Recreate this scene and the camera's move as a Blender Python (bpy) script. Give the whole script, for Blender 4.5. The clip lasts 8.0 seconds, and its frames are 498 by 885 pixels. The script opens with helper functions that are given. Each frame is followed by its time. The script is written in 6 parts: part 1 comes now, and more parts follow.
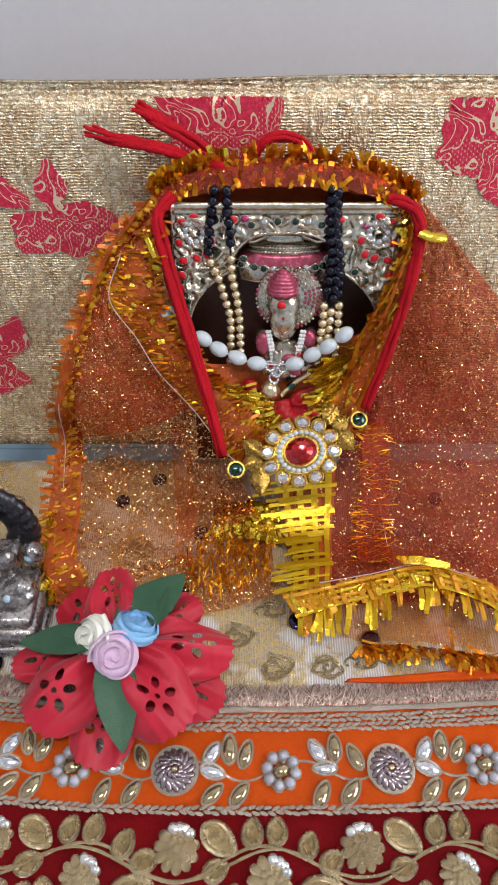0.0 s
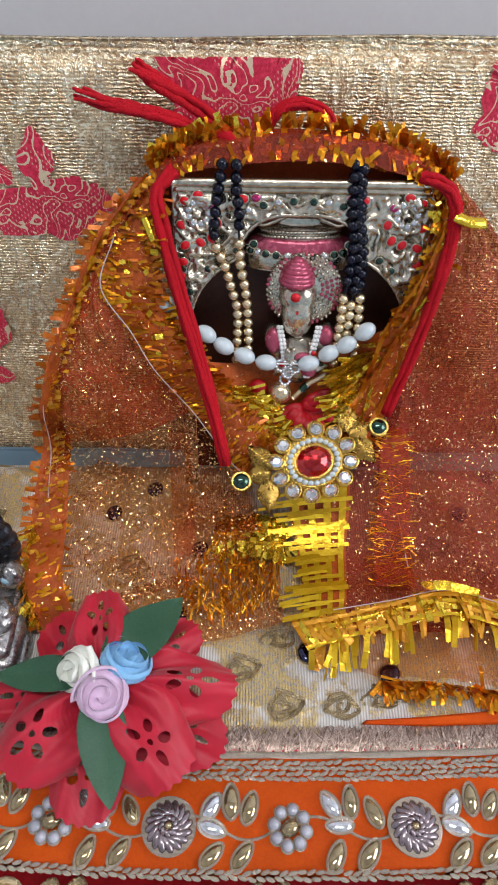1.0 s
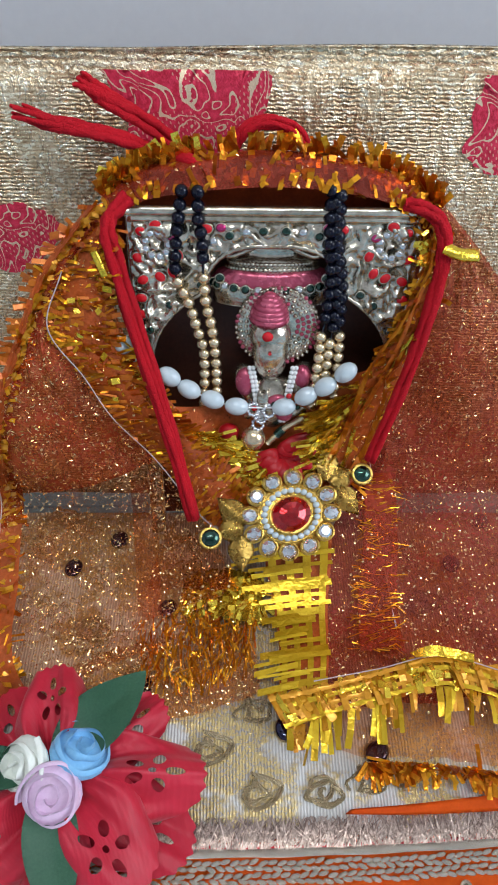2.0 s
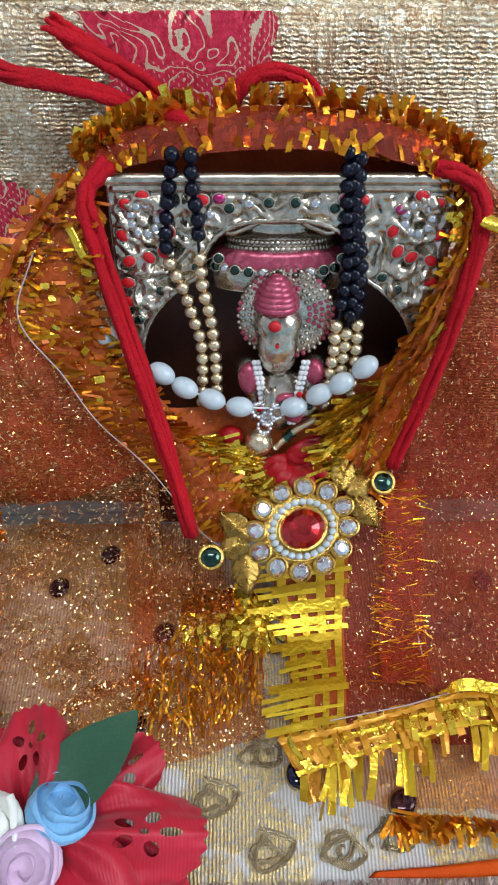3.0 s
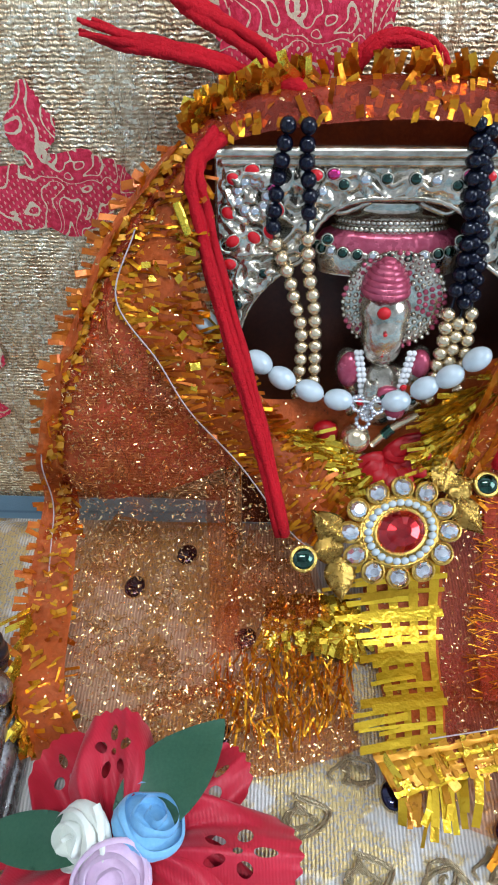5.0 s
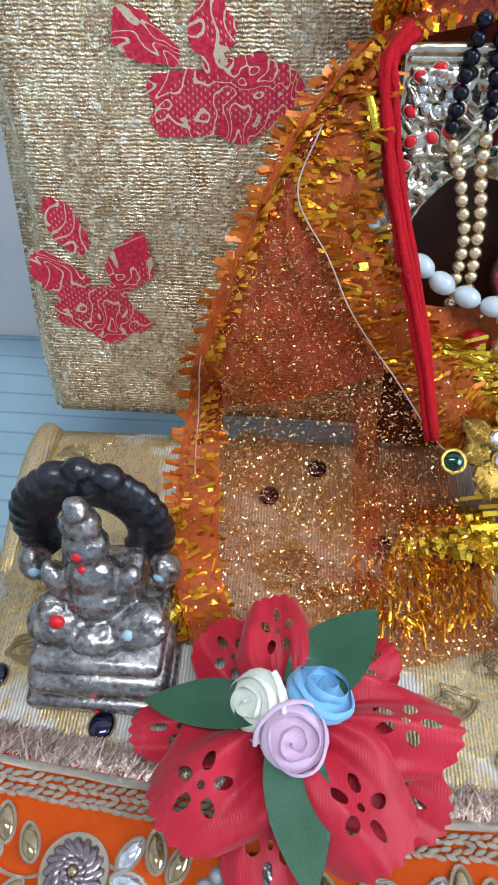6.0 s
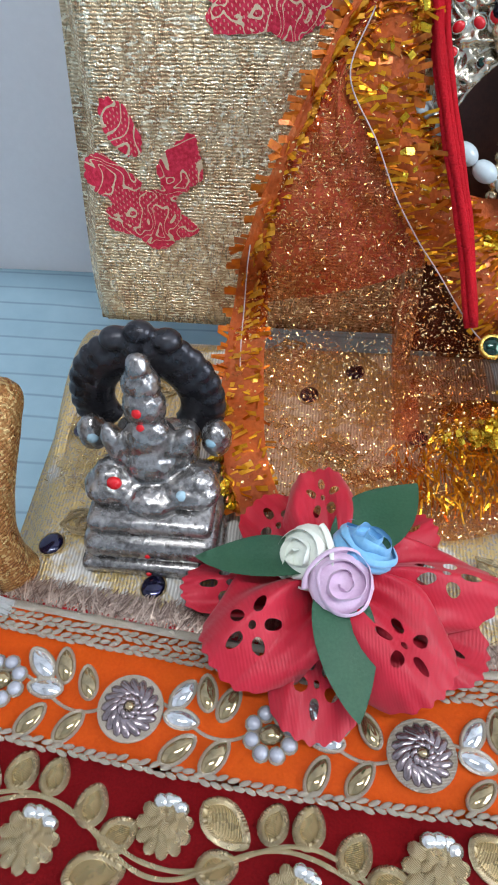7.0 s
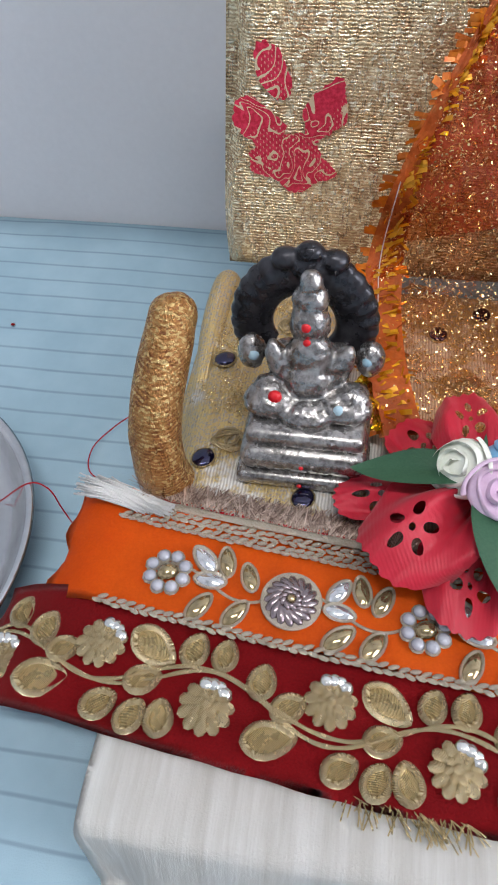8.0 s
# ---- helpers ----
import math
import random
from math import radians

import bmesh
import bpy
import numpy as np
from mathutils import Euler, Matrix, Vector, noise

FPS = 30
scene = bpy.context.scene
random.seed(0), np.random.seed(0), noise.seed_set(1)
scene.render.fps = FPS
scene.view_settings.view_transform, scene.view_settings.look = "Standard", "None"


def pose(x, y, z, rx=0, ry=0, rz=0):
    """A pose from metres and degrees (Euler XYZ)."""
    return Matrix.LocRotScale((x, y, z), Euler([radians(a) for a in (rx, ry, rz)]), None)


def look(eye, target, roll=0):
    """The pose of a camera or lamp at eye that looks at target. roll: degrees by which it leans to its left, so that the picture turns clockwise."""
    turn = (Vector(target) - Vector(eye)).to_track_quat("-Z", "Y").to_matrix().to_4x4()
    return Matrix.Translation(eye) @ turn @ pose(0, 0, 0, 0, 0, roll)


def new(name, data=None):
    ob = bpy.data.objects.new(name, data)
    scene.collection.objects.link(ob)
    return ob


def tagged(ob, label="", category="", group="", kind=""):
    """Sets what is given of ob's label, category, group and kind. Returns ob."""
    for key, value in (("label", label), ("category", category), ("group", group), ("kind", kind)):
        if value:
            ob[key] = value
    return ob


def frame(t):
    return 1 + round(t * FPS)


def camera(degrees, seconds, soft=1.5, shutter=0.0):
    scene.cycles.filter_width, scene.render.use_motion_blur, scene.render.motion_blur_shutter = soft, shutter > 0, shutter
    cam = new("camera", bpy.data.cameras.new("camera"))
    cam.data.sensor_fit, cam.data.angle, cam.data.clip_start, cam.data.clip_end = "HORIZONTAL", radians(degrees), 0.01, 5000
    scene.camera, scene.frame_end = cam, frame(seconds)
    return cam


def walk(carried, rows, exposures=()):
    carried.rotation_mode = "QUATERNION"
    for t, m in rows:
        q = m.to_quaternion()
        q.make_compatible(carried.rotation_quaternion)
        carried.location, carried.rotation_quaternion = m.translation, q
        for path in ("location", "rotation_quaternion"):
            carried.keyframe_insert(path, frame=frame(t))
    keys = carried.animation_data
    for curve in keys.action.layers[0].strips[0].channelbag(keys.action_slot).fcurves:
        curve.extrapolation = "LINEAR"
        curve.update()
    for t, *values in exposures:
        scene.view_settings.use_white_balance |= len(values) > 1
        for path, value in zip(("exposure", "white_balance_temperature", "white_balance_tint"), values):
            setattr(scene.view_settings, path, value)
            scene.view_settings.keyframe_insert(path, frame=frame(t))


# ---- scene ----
cam = camera(40.2, 8.0, soft=1.9)
METRES, EYE, TILT, LEAN, TURN = 0.29, 0.33, -50.0, 0.0, 0.0
ROWS = [
    (0.0, 0.0, 0.0, 0.0, -0.0, 0.0, -0.0),
    (0.5, 0.0039, 0.0536, 0.0211, -0.2, -0.32, -0.46),
    (1.0, -0.0148, 0.1102, 0.0189, -0.31, -0.47, -0.76),
    (1.5, 0.0107, 0.1426, 0.0605, -1.06, -0.12, -0.21),
    (2.0, 0.0071, 0.1999, 0.081, -1.36, -0.4, -0.14),
    (3.5, 0.0199, 0.3485, 0.1098, -0.6, -1.28, 0.46),
    (4.0, 0.0295, 0.38, 0.1247, -0.49, -0.43, 0.23),
    (4.5, 0.0211, 0.3693, 0.1159, 0.35, 0.65, -0.06),
    (5.0, -0.0559, 0.3439, 0.0793, 1.73, -0.4, -1.05),
    (6.5, -0.2119, 0.2968, -0.0724, 4.04, -1.65, -3.1),
    (7.0, -0.2156, 0.2719, -0.1363, 4.67, -1.85, -3.5),
    (7.5, -0.253, 0.2332, -0.1755, 5.93, -2.24, -4.31),
    (8.0, -0.3328, 0.2125, -0.2234, 7.38, -2.72, -5.65),
]
walk(cam, [(t, pose(0, 0, EYE, TILT, LEAN, TURN) @ pose(METRES * x, METRES * y, METRES * z, 90 + pitch, roll, yaw)) for t, x, y, z, yaw, pitch, roll in ROWS],
     exposures=[(0.0, -0.38, 7000, 14), (0.7, -0.40, 6950, 14), (1.5, -0.48, 6300, 7), (2.5, -0.50, 6200, 7), (4.0, -0.29, 6200, 7), (5.0, -0.22, 5900, 5), (6.5, -0.14, 6200, 6), (7.5, -0.14, 6450, 7), (8.0, -0.22, 6750, 10)])

# ---- world and lamps ----
world = bpy.data.worlds.new("world")
scene.world = world
world.use_nodes = True
wn = world.node_tree.nodes
sky = wn.new("ShaderNodeTexSky")
sky.sky_type, sky.sun_disc = "NISHITA", False
sky.sun_elevation, sky.sun_rotation = radians(40), radians(120)
wn["Background"].inputs["Strength"].default_value = 0.1
world.node_tree.links.new(sky.outputs[0], wn["Background"].inputs[0])


def area_lamp(name, place, target, sx, sy, power, colour):
    data = bpy.data.lights.new(name, "AREA")
    data.shape, data.size, data.size_y, data.energy, data.color = "RECTANGLE", sx, sy, power, colour
    ob = new(name, data)
    ob.matrix_world = look(place, target)
    return ob


LAMP = Vector((0.15, -0.35, 2.30))
area_lamp("tube_light_glow", LAMP - Vector((0, 0, 0.05)), LAMP - Vector((0, 0, 1)), 1.15, 0.10, 31.0, (0.98, 0.98, 1.0))
area_lamp("window_daylight", (1.47, -0.35, 1.0), (0.0, -0.1, 0.3), 0.8, 0.9, 24.0, (0.88, 0.91, 1.0))


# ---- materials ----
class Mat:
    """A node material built step by step."""

    def __init__(self, name):
        self.m = bpy.data.materials.new(name)
        self.m.use_nodes = True
        self.t = self.m.node_tree
        self.b = self.t.nodes["Principled BSDF"]
        self.co = self.t.nodes.new("ShaderNodeTexCoord")

    def link(self, a, b):
        self.t.links.new(a, b)

    def node(self, kind, **ins):
        n = self.t.nodes.new(kind)
        for k, v in ins.items():
            n.inputs[k.replace("_", " ")].default_value = v
        return n

    def coords(self, scale=(1, 1, 1), which="Object", rot=(0, 0, 0)):
        n = self.t.nodes.new("ShaderNodeMapping")
        n.inputs["Scale"].default_value = scale
        n.inputs["Rotation"].default_value = rot
        self.link(self.co.outputs[which], n.inputs["Vector"])
        return n.outputs[0]

    def noise(self, scale, detail=3, rough=0.6, vec=None, out="Fac", distort=0.0):
        n = self.node("ShaderNodeTexNoise", Scale=scale, Detail=detail, Roughness=rough, Distortion=distort)
        self.link(vec or self.co.outputs["Object"], n.inputs["Vector"])
        return n.outputs[out]

    def voronoi(self, scale, feature="F1", vec=None, out="Distance"):
        n = self.node("ShaderNodeTexVoronoi", Scale=scale)
        n.feature = feature
        self.link(vec or self.co.outputs["Object"], n.inputs["Vector"])
        return n.outputs[out]

    def wave(self, scale, direction="Z", distort=0.0, detail=2, vec=None, dscale=1.0):
        n = self.node("ShaderNodeTexWave", Scale=scale, Distortion=distort, Detail=detail)
        n.inputs["Detail Scale"].default_value = dscale
        n.bands_direction = direction
        self.link(vec or self.co.outputs["Object"], n.inputs["Vector"])
        return n.outputs["Fac"]

    def math(self, op, a, b=0.0, c=0.0):
        n = self.t.nodes.new("ShaderNodeMath")
        n.operation = op
        for i, v in enumerate((a, b, c)):
            if isinstance(v, (int, float)):
                n.inputs[i].default_value = v
            else:
                self.link(v, n.inputs[i])
        return n.outputs[0]

    def ramp(self, fac, stops):
        n = self.t.nodes.new("ShaderNodeValToRGB")
        while len(n.color_ramp.elements) < len(stops):
            n.color_ramp.elements.new(0.5)
        for e, (p, c) in zip(n.color_ramp.elements, stops):
            e.position = p
            e.color = (*c, 1) if len(c) == 3 else c
        self.link(fac, n.inputs[0])
        return n.outputs[0]

    def mix(self, fac, a, b):
        n = self.t.nodes.new("ShaderNodeMix")
        n.data_type = "RGBA"
        for sock, v in ((n.inputs[0], fac), (n.inputs[6], a), (n.inputs[7], b)):
            if isinstance(v, (int, float)):
                sock.default_value = v
            elif isinstance(v, tuple):
                sock.default_value = (*v, 1)
            else:
                self.link(v, sock)
        return n.outputs[2]

    def set(self, **ins):
        for k, v in ins.items():
            sock = self.b.inputs[k.replace("_", " ")]
            if isinstance(v, (int, float)):
                sock.default_value = v
            elif isinstance(v, tuple):
                sock.default_value = (*v, 1)
            else:
                self.link(v, sock)
        return self

    def bump(self, height, strength=0.5, distance=0.001):
        n = self.node("ShaderNodeBump", Strength=strength, Distance=distance)
        self.link(height, n.inputs["Height"])
        self.link(n.outputs[0], self.b.inputs["Normal"])
        return self

    def random(self):
        return self.t.nodes.new("ShaderNodeObjectInfo").outputs["Random"]


def plain(name, lo, hi, rough=0.6, metal=0.0, grain=800.0, bump=0.3, dist=0.0004, coarse=60.0, **more):
    """Two close colours mixed at two scales, with a fine relief."""
    m = Mat(name)
    fine, wide = m.noise(grain, 3), m.noise(coarse, 4)
    both = m.math("ADD", m.math("MULTIPLY", fine, 0.45), m.math("MULTIPLY", wide, 0.55))
    m.set(Base_Color=m.ramp(both, [(0.3, lo), (0.7, hi)]), Metallic=metal, **more)
    m.set(Roughness=m.math("ADD", m.math("MULTIPLY", wide, 0.2), rough - 0.1))
    if metal == 0.0 and rough >= 0.5:
        m.set(Specular_IOR_Level=0.22)
    m.bump(fine, bump, dist)
    return m.m


def threads(name, lo, hi, axis="X", pitch=620.0, rough=0.3, metal=0.6):
    """Metal thread laid side by side."""
    m = Mat(name)
    run = m.wave(pitch, axis, 1.5, 2, dscale=3.0)
    wide = m.noise(260, 3)
    deep = tuple(c * 0.7 for c in lo)
    m.set(Base_Color=m.ramp(m.math("ADD", m.math("MULTIPLY", run, 0.5), m.math("MULTIPLY", wide, 0.5)), [(0.16, deep), (0.32, lo), (0.52, hi)]), Metallic=metal,
          Roughness=m.math("ADD", m.math("MULTIPLY", wide, 0.25), rough - 0.1))
    m.bump(m.math("ADD", run, m.math("MULTIPLY", wide, 1.6)), 0.85, 0.0011)
    return m.m


def make_brocade(name="gold brocade", stops=((0.34, (0.36, 0.19, 0.10)), (0.45, (0.54, 0.38, 0.21)), (0.6, (0.80, 0.65, 0.43))), spark=(1.0, 0.90, 0.68), metal=0.72, rib=0.5):
    """Weft ribs of metal thread, with floats that run up and down in crinkled patches."""
    m = Mat(name)
    tall = m.coords((1, 1, 0.35))
    ribs = m.wave(270, "Z", 5.0, 3, dscale=2.2)
    flow = m.noise(230, 5, 0.65, tall, distort=0.6)
    wide = m.noise(38, 3)
    grain = m.noise(1500, 2)
    patch = m.ramp(m.noise(60, 2, 0.5, tall), [(0.40, (0.25,) * 3), (0.60, (1.0,) * 3)])
    worm = m.noise(420, 3, 0.6, m.coords((1, 1, 0.28)), distort=1.2)
    h = m.math("ADD", m.math("MULTIPLY", ribs, m.math("MULTIPLY", patch, rib)), m.math("ADD", m.math("MULTIPLY", worm, 1.25), m.math("MULTIPLY", grain, 0.45)))
    thread = m.math("ADD", m.math("MULTIPLY", flow, 0.55), m.math("ADD", m.math("MULTIPLY", wide, 0.3), m.math("MULTIPLY", ribs, 0.15)))
    glint = m.math("GREATER_THAN", m.math("ADD", m.noise(850, 2, 0.6, m.coords((0.45, 1, 1))), m.math("MULTIPLY", ribs, 0.06)), 0.60)
    m.set(Base_Color=m.mix(glint, m.ramp(thread, list(stops)), spark),
          Metallic=metal, Roughness=m.ramp(worm, [(0.35, (0.46,) * 3), (0.65, (0.18,) * 3)]))
    m.bump(h, 0.75, 0.0010)
    return m.m


def make_motif():
    """Crimson twill with cream outlines of petals and rows of small cream floats."""
    m = Mat("woven crimson motif")
    flow = m.noise(62, 1.2, 0.5, distort=1.1)
    cell = m.math("ABSOLUTE", m.math("SUBTRACT", m.math("FRACT", m.math("MULTIPLY", flow, 9.0)), 0.5))
    rag = m.math("MULTIPLY", m.math("SUBTRACT", m.noise(900, 2), 0.5), 0.16)
    dots = m.math("MULTIPLY", m.wave(250, "DIAGONAL"), m.wave(250, "X"))
    spot = m.math("MULTIPLY", m.math("GREATER_THAN", dots, 0.66), m.math("GREATER_THAN", m.noise(45, 1), 0.50))
    line = m.math("MAXIMUM", m.math("LESS_THAN", m.math("ADD", cell, rag), 0.08), m.math("MULTIPLY", spot, 0.55))
    m.set(Base_Color=m.mix(line, m.ramp(m.noise(700, 2), [(0.35, (0.46, 0.012, 0.038)), (0.65, (0.68, 0.040, 0.090))]), (0.78, 0.62, 0.42)), Specular_IOR_Level=0.25, Roughness=0.45, Metallic=m.math("MULTIPLY", line, 0.6))
    m.bump(m.math("ADD", line, m.noise(1500, 2)), 0.5, 0.0006)
    return m.m


def make_sheet():
    m = Mat("blue striped cotton")
    sep = m.t.nodes.new("ShaderNodeSeparateXYZ")
    wob = m.noise(9, 2)
    m.link(m.co.outputs["Object"], sep.inputs[0])
    y = m.math("ADD", sep.outputs[1], m.math("MULTIPLY", m.math("SUBTRACT", wob, 0.5), 0.006))
    fr = m.math("FRACT", m.math("DIVIDE", m.math("ADD", y, 5.0), 0.0133))
    d = m.math("ABSOLUTE", m.math("SUBTRACT", fr, 0.5))
    stripe = m.ramp(d, [(0.02, (1, 1, 1)), (0.075, (0, 0, 0))])
    worn = m.math("MULTIPLY", stripe, m.math("ADD", 0.45, m.math("MULTIPLY", m.noise(55, 3), 0.75)))
    base = m.ramp(m.noise(22, 4), [(0.3, (0.27, 0.41, 0.50)), (0.7, (0.35, 0.50, 0.59))])
    m.set(Base_Color=m.mix(m.math("MULTIPLY", worn, 0.6), base, (0.13, 0.19, 0.27)), Roughness=0.85, Specular_IOR_Level=0.2)
    m.bump(m.math("ADD", m.noise(1800, 2), m.noise(30, 2)), 0.3, 0.0006)
    return m.m


def make_seat_cloth():
    m = Mat("cream tissue cloth with gold thread")
    fine = m.wave(300, "X", 1.4, 2)
    sep = m.t.nodes.new("ShaderNodeSeparateXYZ")
    m.link(m.co.outputs["Object"], sep.inputs[0])
    worked = m.ramp(m.math("SUBTRACT", 0.5, m.math("MULTIPLY", sep.outputs[0], 4.0)), [(0.88, (0, 0, 0)), (1.0, (1, 1, 1))])
    worked = m.math("MULTIPLY", worked, m.ramp(m.math("MULTIPLY", sep.outputs[1], 4.0), [(0.48, (0, 0, 0)), (0.56, (0.11,) * 3)]))    # the open end is worked more densely
    mass = m.math("ADD", m.noise(26, 5, 0.7), worked)
    gold = m.ramp(mass, [(0.455, (0, 0, 0)), (0.51, (1, 1, 1))])
    curl = m.math("GREATER_THAN", m.noise(620, 3, 0.7, distort=1.5), 0.47)
    g = m.math("MULTIPLY", gold, m.math("ADD", 0.45, m.math("MULTIPLY", curl, 0.55)))
    metal = m.mix(curl, (0.20, 0.125, 0.045), (0.60, 0.45, 0.20))
    m.set(Base_Color=m.mix(g, m.ramp(fine, [(0.2, (0.42, 0.40, 0.37)), (0.8, (0.64, 0.62, 0.59))]), metal),
          Metallic=m.math("MULTIPLY", g, 0.8), Roughness=m.math("SUBTRACT", 0.62, m.math("MULTIPLY", g, 0.25)))
    m.bump(m.math("ADD", m.math("MULTIPLY", fine, 0.5), m.math("ADD", m.math("MULTIPLY", curl, gold), m.noise(900, 2))), 0.5, 0.0007)
    return m.m


def make_white_cloth():
    m = Mat("white slub cloth")
    slub = m.noise(240, 4, 0.7, m.coords((1, 0.06, 0.06)))
    m.set(Base_Color=m.ramp(slub, [(0.3, (0.72, 0.70, 0.66)), (0.65, (0.90, 0.89, 0.87))]), Roughness=0.75)
    m.bump(m.math("ADD", slub, m.math("MULTIPLY", m.noise(1500, 2), 0.4)), 0.45, 0.0008)
    return m.m


def make_net(name, colour, cover, tint=(1.0, 0.62, 0.36), glitter=420.0, patchy=0.5):
    """Sheer organza: partly see-through, with glitter specks woven in."""
    m = Mat(name)
    tr = m.t.nodes.new("ShaderNodeBsdfTransparent")
    tr.inputs[0].default_value = (*tint, 1)
    shine = m.math("GREATER_THAN", m.math("SUBTRACT", 1.0, m.voronoi(glitter, vec=m.coords((1, 1, 1)))), 0.80)
    sel = m.math("GREATER_THAN", m.noise(glitter * 0.8, 1), 0.56)
    glit = m.math("MULTIPLY", shine, sel)
    wide = m.noise(45, 4)
    fine = m.noise(700, 3)
    dark = tuple(0.55 * c for c in colour)
    m.set(Base_Color=m.mix(glit, m.ramp(wide, [(0.3, dark), (0.7, colour)]), (0.95, 0.70, 0.32)),
          Roughness=m.math("SUBTRACT", 0.6, m.math("MULTIPLY", glit, 0.4)), Metallic=m.math("MULTIPLY", glit, 0.9), Transmission_Weight=0.0)
    facet = m.voronoi(glitter, vec=m.coords((1, 1, 1)), out="Color")
    m.bump(m.math("ADD", facet, m.math("MULTIPLY", fine, 0.5)), 0.8, 0.0012)
    a = m.math("ADD", m.math("MULTIPLY", m.math("SUBTRACT", wide, 0.5), patchy), cover)
    a = m.math("ADD", a, m.math("MULTIPLY", m.math("SUBTRACT", fine, 0.5), 0.7))
    fac = m.math("MINIMUM", m.math("MAXIMUM", m.math("MAXIMUM", a, glit), 0.05), 1.0)
    mix = m.t.nodes.new("ShaderNodeMixShader")
    m.link(fac, mix.inputs[0])
    m.link(tr.outputs[0], mix.inputs[1])
    m.link(m.b.outputs[0], mix.inputs[2])
    m.link(mix.outputs[0], m.t.nodes["Material Output"].inputs[0])
    return m.m


def make_foil(name, lo, hi, rough=0.22, metal=0.85):
    m = Mat(name)
    isl = m.t.nodes.new("ShaderNodeNewGeometry").outputs["Random Per Island"]
    tone = m.math("ADD", m.math("MULTIPLY", isl, 0.7), m.math("MULTIPLY", m.noise(300, 2), 0.3))
    m.set(Base_Color=m.ramp(tone, [(0.15, lo), (0.85, hi)]), Metallic=metal, Roughness=rough)
    m.bump(m.noise(420, 2), 0.5, 0.0008)
    return m.m


def make_glass(name, colour, rough=0.03):
    """Cut glass over foil, as in costume jewels."""
    m = Mat(name)
    cut = m.voronoi(420, out="Color")
    m.set(Base_Color=m.mix(m.math("MULTIPLY", m.voronoi(420), 0.7), colour, tuple(0.3 * c for c in colour)), Metallic=0.8, Roughness=rough + 0.07)
    m.b.inputs["Coat Weight"].default_value = 1.0
    m.b.inputs["Coat Roughness"].default_value = rough
    m.bump(cut, 0.5, 0.0010)
    return m.m


def make_petal():
    """Satin ribbon with five punched eyelets round a sixth, by the mesh's own UV."""
    m = Mat("red satin with eyelets")
    sep = m.t.nodes.new("ShaderNodeSeparateXYZ")
    m.link(m.co.outputs["UV"], sep.inputs[0])
    dx, dy = m.math("SUBTRACT", sep.outputs[0], 0.5), m.math("SUBTRACT", sep.outputs[1], 0.66)
    r = m.math("SQRT", m.math("ADD", m.math("MULTIPLY", dx, dx), m.math("MULTIPLY", dy, dy)))
    ang = m.math("ADD", m.math("ARCTAN2", dx, dy), 0.0)
    seg = m.math("ABSOLUTE", m.math("SUBTRACT", m.math("FRACT", m.math("ADD", m.math("DIVIDE", ang, 2 * math.pi / 5), 10.5)), 0.5))
    across = m.math("MULTIPLY", m.math("MULTIPLY", seg, 2 * math.pi / 5), r)
    e = m.math("ADD", m.math("POWER", m.math("DIVIDE", m.math("SUBTRACT", r, 0.145), 0.062), 2.0), m.math("POWER", m.math("DIVIDE", across, 0.042), 2.0))
    hole = m.math("MAXIMUM", m.math("LESS_THAN", e, 1.0), m.math("LESS_THAN", r, 0.026))
    wide, fine = m.noise(60, 3), m.wave(900, "X", 1.0)
    m.set(Base_Color=m.ramp(wide, [(0.3, (0.38, 0.006, 0.022)), (0.7, (0.52, 0.014, 0.038))]), Roughness=0.45, Specular_IOR_Level=0.35, Sheen_Weight=0.15)
    m.bump(m.math("ADD", m.math("MULTIPLY", fine, 0.3), wide), 0.25, 0.0008)
    tr = m.t.nodes.new("ShaderNodeBsdfTransparent")
    mix = m.t.nodes.new("ShaderNodeMixShader")
    m.link(hole, mix.inputs[0])
    m.link(m.b.outputs[0], mix.inputs[1])
    m.link(tr.outputs[0], mix.inputs[2])
    m.link(mix.outputs[0], m.t.nodes["Material Output"].inputs[0])
    return m.m


ARMCLOTH = make_brocade("worn orange gold cloth", ((0.38, (0.16, 0.05, 0.012)), (0.48, (0.34, 0.15, 0.04)), (0.62, (0.36, 0.20, 0.07))), (0.55, 0.38, 0.16), 0.5, 0.12)
BROCADE, MOTIF, SHEET, SEAT, WHITE = make_brocade(), make_motif(), make_sheet(), make_seat_cloth(), make_white_cloth()
WALL = plain("off-white wall paint", (0.68, 0.68, 0.71), (0.73, 0.73, 0.76), 0.7, grain=300, coarse=6, bump=0.15)
CEIL = plain("white ceiling paint", (0.76, 0.76, 0.75), (0.82, 0.82, 0.81), 0.8, grain=200, coarse=4)
WOOD = plain("plain wood", (0.22, 0.12, 0.06), (0.34, 0.2, 0.1), 0.6, grain=300)
ORANGE = plain("orange silk band", (0.84, 0.10, 0.004), (1.0, 0.15, 0.006), 0.6, grain=1200, coarse=50)
MAROON = plain("maroon velvet band", (0.20, 0.002, 0.005), (0.36, 0.006, 0.010), 0.9, grain=1500, coarse=40, bump=0.7, Sheen_Weight=0.08)
ZARI = threads("gold zari thread", (0.38, 0.27, 0.11), (0.90, 0.72, 0.40), "DIAGONAL", 1150.0, 0.26)
SILVERTHREAD = threads("silver gilt thread", (0.76, 0.63, 0.48), (1.0, 0.91, 0.76), "DIAGONAL", 1300.0, 0.2, 0.45)
